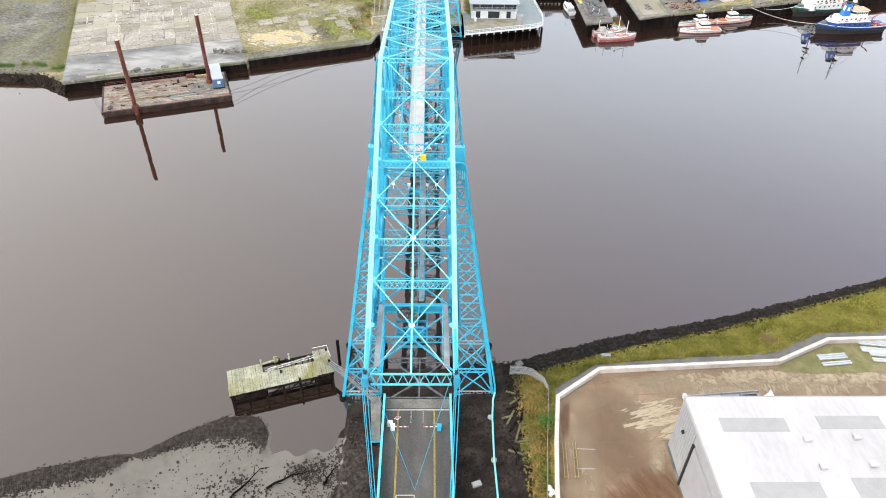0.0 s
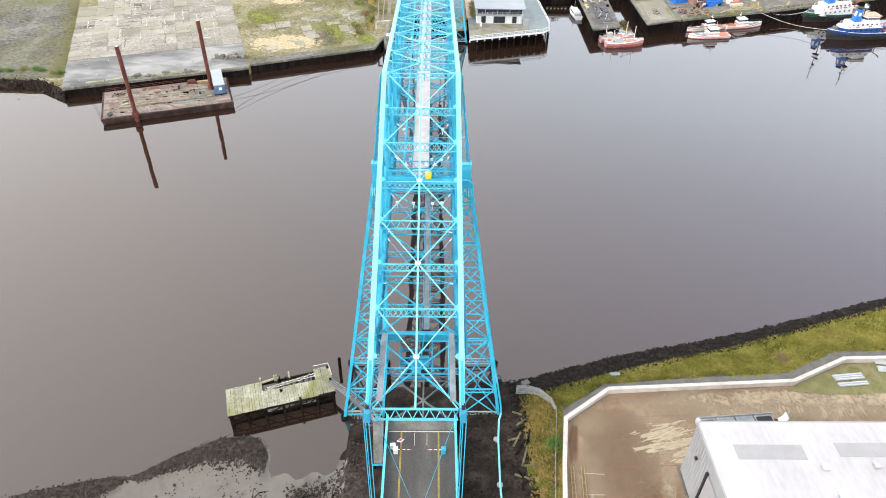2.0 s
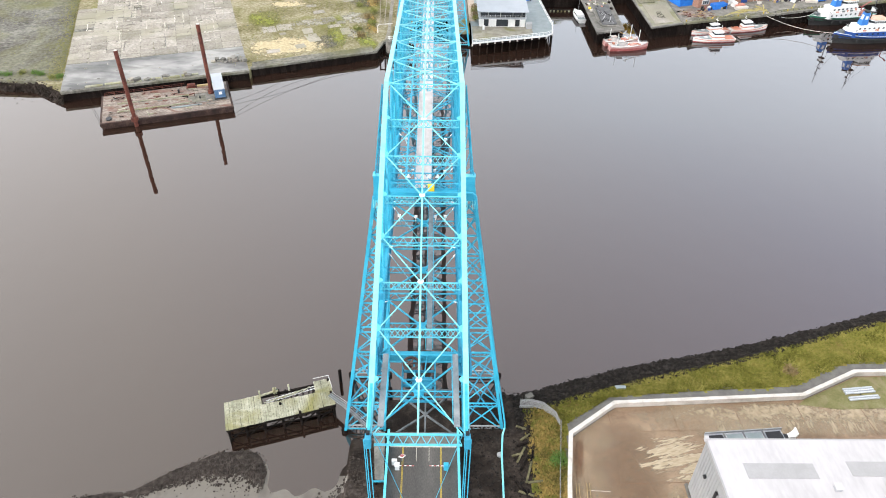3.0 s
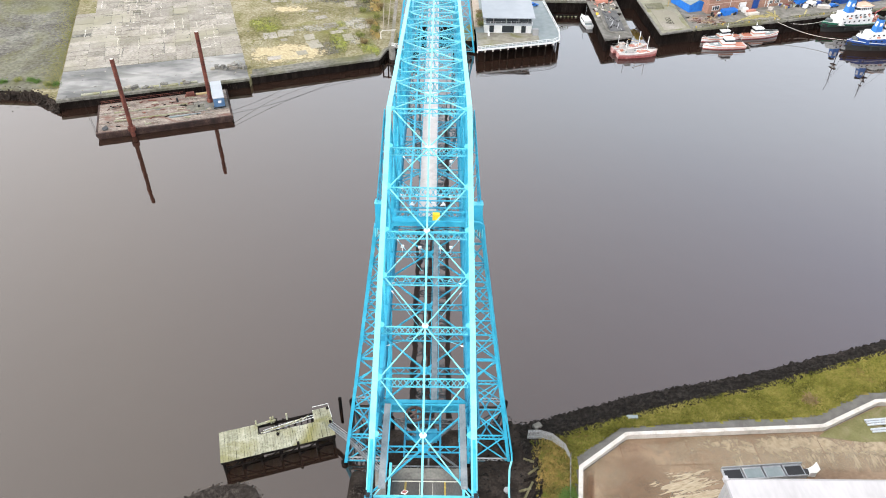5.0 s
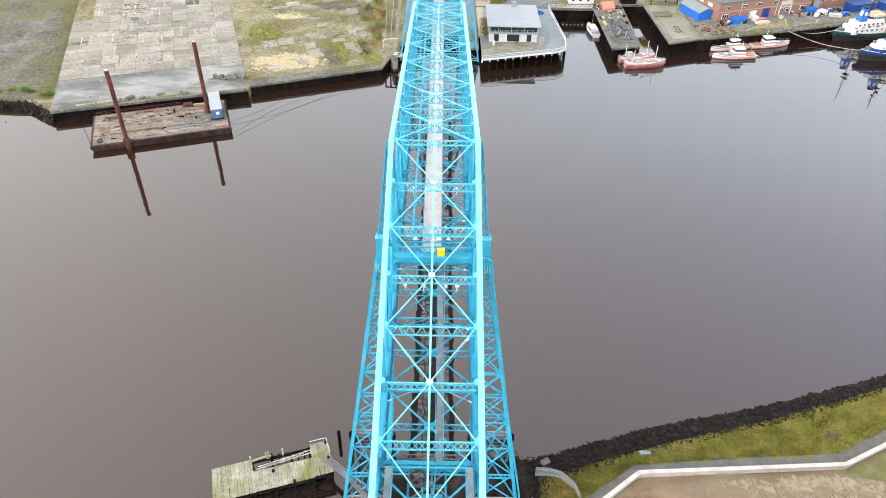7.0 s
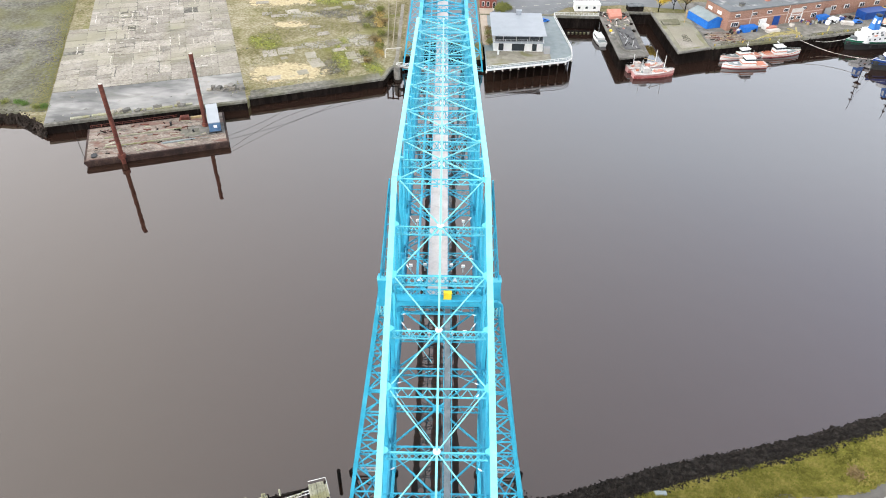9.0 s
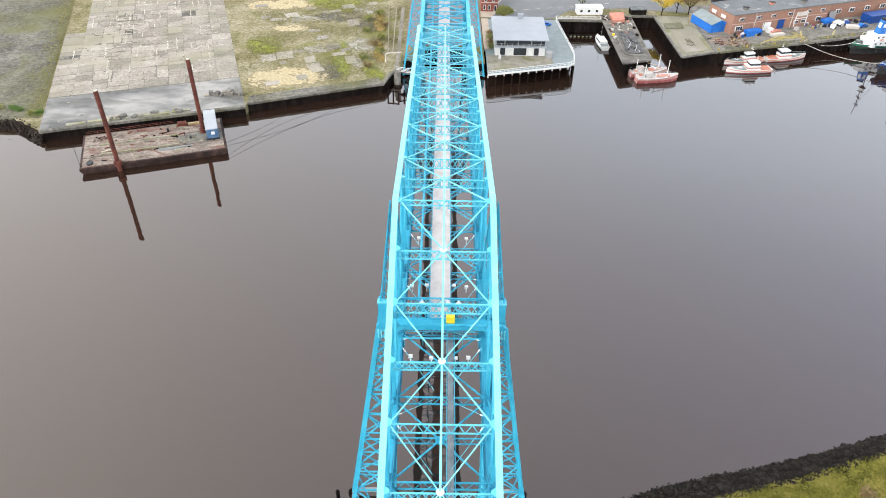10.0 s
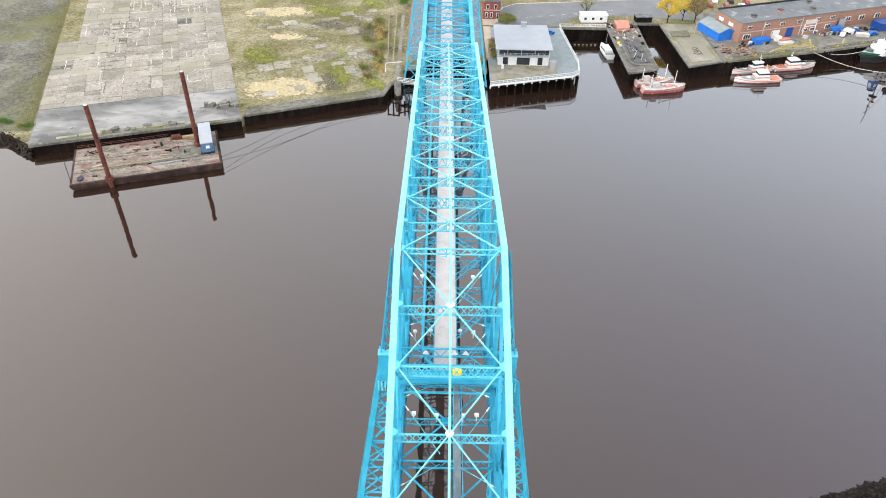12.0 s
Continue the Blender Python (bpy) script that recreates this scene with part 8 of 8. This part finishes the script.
# ---- loose stones, tufts and paving pieces ----
def scatter_shore():
    r = random.Random(77)
    g = Geo()
    for i in range(13000):
        x = 17 + 108 * r.random() ** 1.1
        sh, ge = lerp_table(SHORE, x), lerp_table(GRASS_EDGE, x)
        y = ge + (sh - ge) * r.betavariate(1.3, 1.0) + r.uniform(-0.5, 0.7)
        stone_into(g, x, y, ground_height(x, y) + 0.05, r.uniform(0.11, 0.30) * (1.7 if r.random() < 0.06 else 1), r)
    tagged(part("shore_rocks", g, STONE), "dark tumbled boulders along the river shore", "rocks", kind="stuff")
    g = Geo()
    for i in range(15000):
        x = -92 + 64.6 * r.random() ** 0.75
        wide = lerp_table(RIDGE, x)
        y = lerp_table(SHORE, x) - (r.gauss(wide * 0.85, wide * 0.55) if i % 4 else r.gauss(0.25, 0.3)) * min(1.0, 0.55 + (-27.2 - x) / 4)
        if -50.9 < x < -49.7 and r.random() < 0.85:
            continue
        stone_into(g, x, y, ground_height(x, y) + 0.03, r.uniform(0.07, 0.26), r)
    for i in range(900):
        x = -80 + 67 * r.random() ** 0.7
        y = lerp_table(SHORE, x) - r.uniform(4.5, 24)
        s = r.uniform(0.07, 0.20) * (2.2 if r.random() < 0.05 else 1)
        stone_into(g, x, y, ground_height(x, y), s, r)
    for i in range(3200):
        x = r.gauss(-13.5, 3.6)
        y = r.uniform(-45, -9)
        if x < -7.2 and y < lerp_table(SHORE, x) - 0.6:
            stone_into(g, x, y, ground_height(x, y), r.uniform(0.06, 0.22), r)
    for cx, cy, n, w in ((-20.5, -20.6, 150, 1.3), (-18.6, -22.0, 130, 1.4), (-30.6, -22.6, 70, 0.8), (-17.0, -19.6, 90, 1.2), (-27.5, -24.6, 60, 1.6), (-33.5, -24.5, 60, 1.8)):
        for i in range(n):
            x, y = r.gauss(cx, w), r.gauss(cy, w * 0.7)
            stone_into(g, x, y, ground_height(x, y) + 0.03, r.uniform(0.10, 0.26), r)
    tagged(part("mud_stones", g, SHINGLE), "dark stones and ridges on the wet mud flat", "stones", kind="stuff")
    g = Geo()
    for i in range(1800):
        x, y = r.uniform(6.6, 20), r.uniform(-42, 7)
        stone_into(g, x, y, ground_height(x, y), r.uniform(0.06, 0.30), r)
    tagged(part("bank_rubble", g, STONE), "rubble and clods on the dark mud beside the road", "rubble", kind="stuff")


def tufts():
    r = random.Random(88)
    g, h = Geo(), Geo()

    def tuft(geo, x, y, z, s):
        for k in range(5):
            a = r.uniform(0, 6.28)
            w, ln = s * 0.16, s * r.uniform(0.6, 1.2)
            dx, dy = math.cos(a), math.sin(a)
            geo.add([(x - dy * w, y + dx * w, z), (x + dy * w, y - dx * w, z), (x + dx * ln * 0.7, y + dy * ln * 0.7, z + ln * 0.8)], [(0, 1, 2)])

    for i in range(15000):
        x = 20 + 105 * r.random()
        ge = lerp_table(GRASS_EDGE, x)
        y = ge - r.uniform(-0.9, max(1.5, ge - lerp_table(WALL_LINE, x) - 2.9))
        tuft(g, x, y, ground_height(x, y) - 0.03, r.uniform(0.25, 0.6))
    for i in range(5200):
        x, y = r.uniform(18.5, 25.5), r.uniform(-45, 0)
        if x > 24.9 + min(0, (y + 7) * 0.12) or (x < 20 and r.random() < 0.6):
            continue
        tuft(h, x, y, ground_height(x, y) - 0.03, r.uniform(0.3, 0.75))
    tagged(part("grass_tufts", g, TUFT), "rough yellow-green grass on the river bank", "grass", kind="stuff")
    tagged(part("dry_grass_tufts", h, GRASS_DRY), "dry brown and yellow grass beside the fence", "grass", kind="stuff")


scatter_shore()
tufts()


PALE_KERB = surface("crumbling_pale_kerb", [(0.30, 0.275, 0.22), (0.40, 0.37, 0.31), (0.48, 0.45, 0.39)], 0.6, 0.9, bump=0.2)


def slab_field():
    field = thing("concrete_slab_field", "wide field of cracked old concrete slabs with mossy joints", "paving", kind="structure")
    r = random.Random(99)
    shapes = []
    for k in range(6):
        # unit slab with slightly broken corners
        c = [(-0.5, -2.0), (0.5, -2.0), (0.5, 2.0), (-0.5, 2.0)]
        out = []
        for i, (x, y) in enumerate(c):
            if r.random() < 0.45:
                cut = r.uniform(0.04, 0.16)
                sx, sy = (1 if x < 0 else -1), (1 if y < 0 else -1)
                two = [(x + sx * cut, y), (x, y + sy * cut * 5)]
                out += two if i in (1, 3) else two[::-1]
            else:
                out.append((x + r.uniform(-0.01, 0.01), y + r.uniform(-0.06, 0.06)))
        shapes.append(Geo().prism(out, 0, 0.14).mesh("slab", SLAB))
    count = 0
    for u0, u1 in ((0.0, 7.0), (7.0, 17.4), (17.4, 24.0), (24.0, 36.5), (36.5, 42.0), (42.0, 52.3), (52.3, 59.2)):
        v = 21.9
        while v < (73 if u0 == 0 else 146):
            dv = r.uniform(2.2, 7.0)
            u = u0
            n = max(1, round((u1 - u0) / r.uniform(3.6, 10.0)))
            cuts = [r.uniform(0.6, 1.5) for _ in range(n)]
            for c in cuts:
                w = (u1 - u0) * c / sum(cuts)
                u += w
                if r.random() < 0.02 or count > 298:
                    continue
                count += 1
                ob = new("slab", shapes[r.randrange(6)])
                ob.parent = field
                x, y = Q(u - w / 2, v + dv / 2)
                ob.matrix_basis = pose(x, y, 4.90 + r.uniform(-0.03, 0.05), r.uniform(-0.5, 0.5), r.uniform(-0.4, 0.4), math.degrees(QA) + r.uniform(-0.9, 0.9)) @ Matrix.Diagonal((w - 0.1, (dv - 0.1) / 4, 1, 1))
            v += dv
    part("slab_bed", Geo().prism([Q(0.2, 21.5), Q(59, 21.5), Q(59, 147), Q(7.2, 147), Q(7.2, 73), Q(0.2, 73)], 4.5, 4.985), WASTE_GREY, field, "crumbled concrete between the slabs")
    # low broken kerbs that outline the footings of lost buildings
    ang = math.degrees(QA)
    for k in range(64):
        u0, v0, su, sv = r.uniform(4, 50), r.uniform(28, 128), r.uniform(3, 9), r.uniform(5, 13)
        if v0 > 70:
            u0 = max(u0, 9)
        for du, dv, along in ((0, 0, 0), (0, sv, 0), (0, 0, 1), (su, 0, 1)):
            if r.random() < 0.3:
                continue
            ln = (sv if along else su) * r.uniform(0.55, 1.0)
            x, y = Q(min(58, u0 + du + (0 if along else ln / 2)), v0 + dv + (ln / 2 if along else 0))
            g, q = Geo(), -ln / 2
            while q < ln / 2:
                step = r.uniform(0.3, 1.3)
                if r.random() < 0.78:
                    o, m = r.uniform(-0.16, 0.16), q + step / 2
                    du2, dv2 = (o, m) if along else (m, o)
                    px, py = x + du2 * qc - dv2 * qs, y + du2 * qs + dv2 * qc
                    g.box(px, py, 5.0, r.uniform(0.2, 0.42) if along else step, step if along else r.uniform(0.2, 0.42), r.uniform(0.06, 0.22), ang + r.uniform(-6, 6))
                q += step
            if g.v:
                part("upstand", g, (CONCRETE_LIGHT, PALE_KERB, PALE_KERB, CONCRETE, SLAB)[r.randrange(5)], field)


slab_field()
rw = random.Random(17)
patch_me = [Geo().box(0, 0, 0, a, b, 0.14).mesh("foundation_pad", SLAB) for a, b in ((4.2, 4.0), (5.0, 5.0), (3.2, 2.6), (6.0, 2.6))]
for i, (x, y) in enumerate(((-62.4, 178.5), (-57, 181), (-56.5, 174.5), (-51.7, 184.7), (-47.5, 177.5), (-44.6, 171), (-71.5, 217.9), (-66, 216), (-59, 215.6), (-61.5, 221), (-50, 205), (-46, 198), (-38, 183), (-33, 178), (-36, 187),
                           (-46, 226), (-40, 232), (-36, 214), (-30, 236), (-57, 158), (-48, 163), (-41, 190), (-55, 229), (-76, 231), (-28, 174), (-126, 172), (-133, 190))):
    ob = tagged(new("foundation_pad", patch_me[i % 4]), "square grey concrete pad in the waste ground", "concrete pad", group="concrete pads")
    ob.matrix_basis = pose(x, y, 4.86 + 0.1 * (x < -110), 0, 0, math.degrees(QA) + rw.uniform(-9, 9)) @ Matrix.Diagonal((rw.uniform(0.7, 1.3), rw.uniform(0.7, 1.5), 0.7, 1))


def far_litter():
    r = random.Random(123)
    g, h, k = Geo(), Geo(), Geo()
    for i in range(5500):
        x, y = r.uniform(-72, -22), r.uniform(146, 250)
        if y < 144 + (x + 62) * 0.38 + 3 or noise.noise((x * 0.09, y * 0.09, 4)) < -0.12 or any(((x - a) / b) ** 2 + ((y - c) / d) ** 2 < 1 for a, b, c, d in ((-53, 15, 162, 11), (-68.5, 14, 233, 8), (-60, 8, 207, 4.5))):
            continue
        for _ in range(3):
            a, ln = r.uniform(0, 6.28), r.uniform(0.25, 0.7)
            dx, dy = math.cos(a), math.sin(a)
            g.add([(x - dy * 0.14, y + dx * 0.14, 4.9), (x + dy * 0.14, y - dx * 0.14, 4.9), (x + dx * ln, y + dy * ln, 4.9 + ln * 0.6)], [(0, 1, 2)])
    for i in range(3600):
        u, v = r.uniform(-70, -0.5), r.uniform(9, 150)
        if r.random() < 0.8:
            u = -abs(r.gauss(0, 2.6))
        x, y = Q(u, v)
        for _ in range(3):
            a, ln = r.uniform(0, 6.28), r.uniform(0.25, 0.6)
            dx, dy = math.cos(a), math.sin(a)
            g.add([(x - dy * 0.14, y + dx * 0.14, 4.96), (x + dy * 0.14, y - dx * 0.14, 4.96), (x + dx * ln, y + dy * ln, 4.96 + ln * 0.5)], [(0, 1, 2)])
    for i in range(420):
        if i % 2:
            x, y = r.uniform(-72, -20), r.uniform(148, 250)
            if y < 146 + (x + 62) * 0.38 + 2:
                continue
            z = 4.9
        else:
            x, y = Q(r.uniform(0.5, 59), r.uniform(1, 145))
            z = 5.05
        geo = h if r.random() < 0.6 else k
        geo.box(x, y, z, r.uniform(0.2, 1.0), r.uniform(0.12, 0.4), r.uniform(0.04, 0.15), r.uniform(0, 180))
    tagged(part("waste_tufts", g, MOSS), "short mossy grass tufts over the far waste ground", "grass", kind="stuff")
    tagged(part("pale_rubble", h, SLAB), "pale concrete crumbs strewn over the far slabs", "rubble", kind="stuff")
    tagged(part("dark_rubble", k, CONCRETE), "dark scraps strewn over the far slabs", "rubble", kind="stuff")


far_litter()


# the west bank lies two metres lower than the boatyard quays, and a little further back
WEST_BANK = ("waste_ground", "quay_wall_west", "quay_wall_middle", "rock_bank", "bank_slope", "old_tarmac", "quay_apron", "sand_patch", "dark_patch", "moss_patch", "bracken_patch", "rubble_dust", "quay_edge_strip", "rubble_block",
             "mossy_kerb", "bank_path", "pipe_arch", "rail_fence", "concrete_slab_field", "foundation_pad", "waste_tufts", "pale_rubble", "dark_rubble")
LOWER = Matrix.Translation((0, -72, -1.9)) @ Matrix.Diagonal((1.0186, 1.0186, 1.0, 1.0)) @ Matrix.Translation((0, 72, 0))
for ob in list(scene.objects):
    kind = ob.name.split(".")[0]
    scrub = kind == "bush" and ob.get("label", "").startswith("scrubby bush beside the bank")
    if ob.parent is None and (kind in WEST_BANK or scrub):
        ob.matrix_basis = LOWER @ ob.matrix_basis
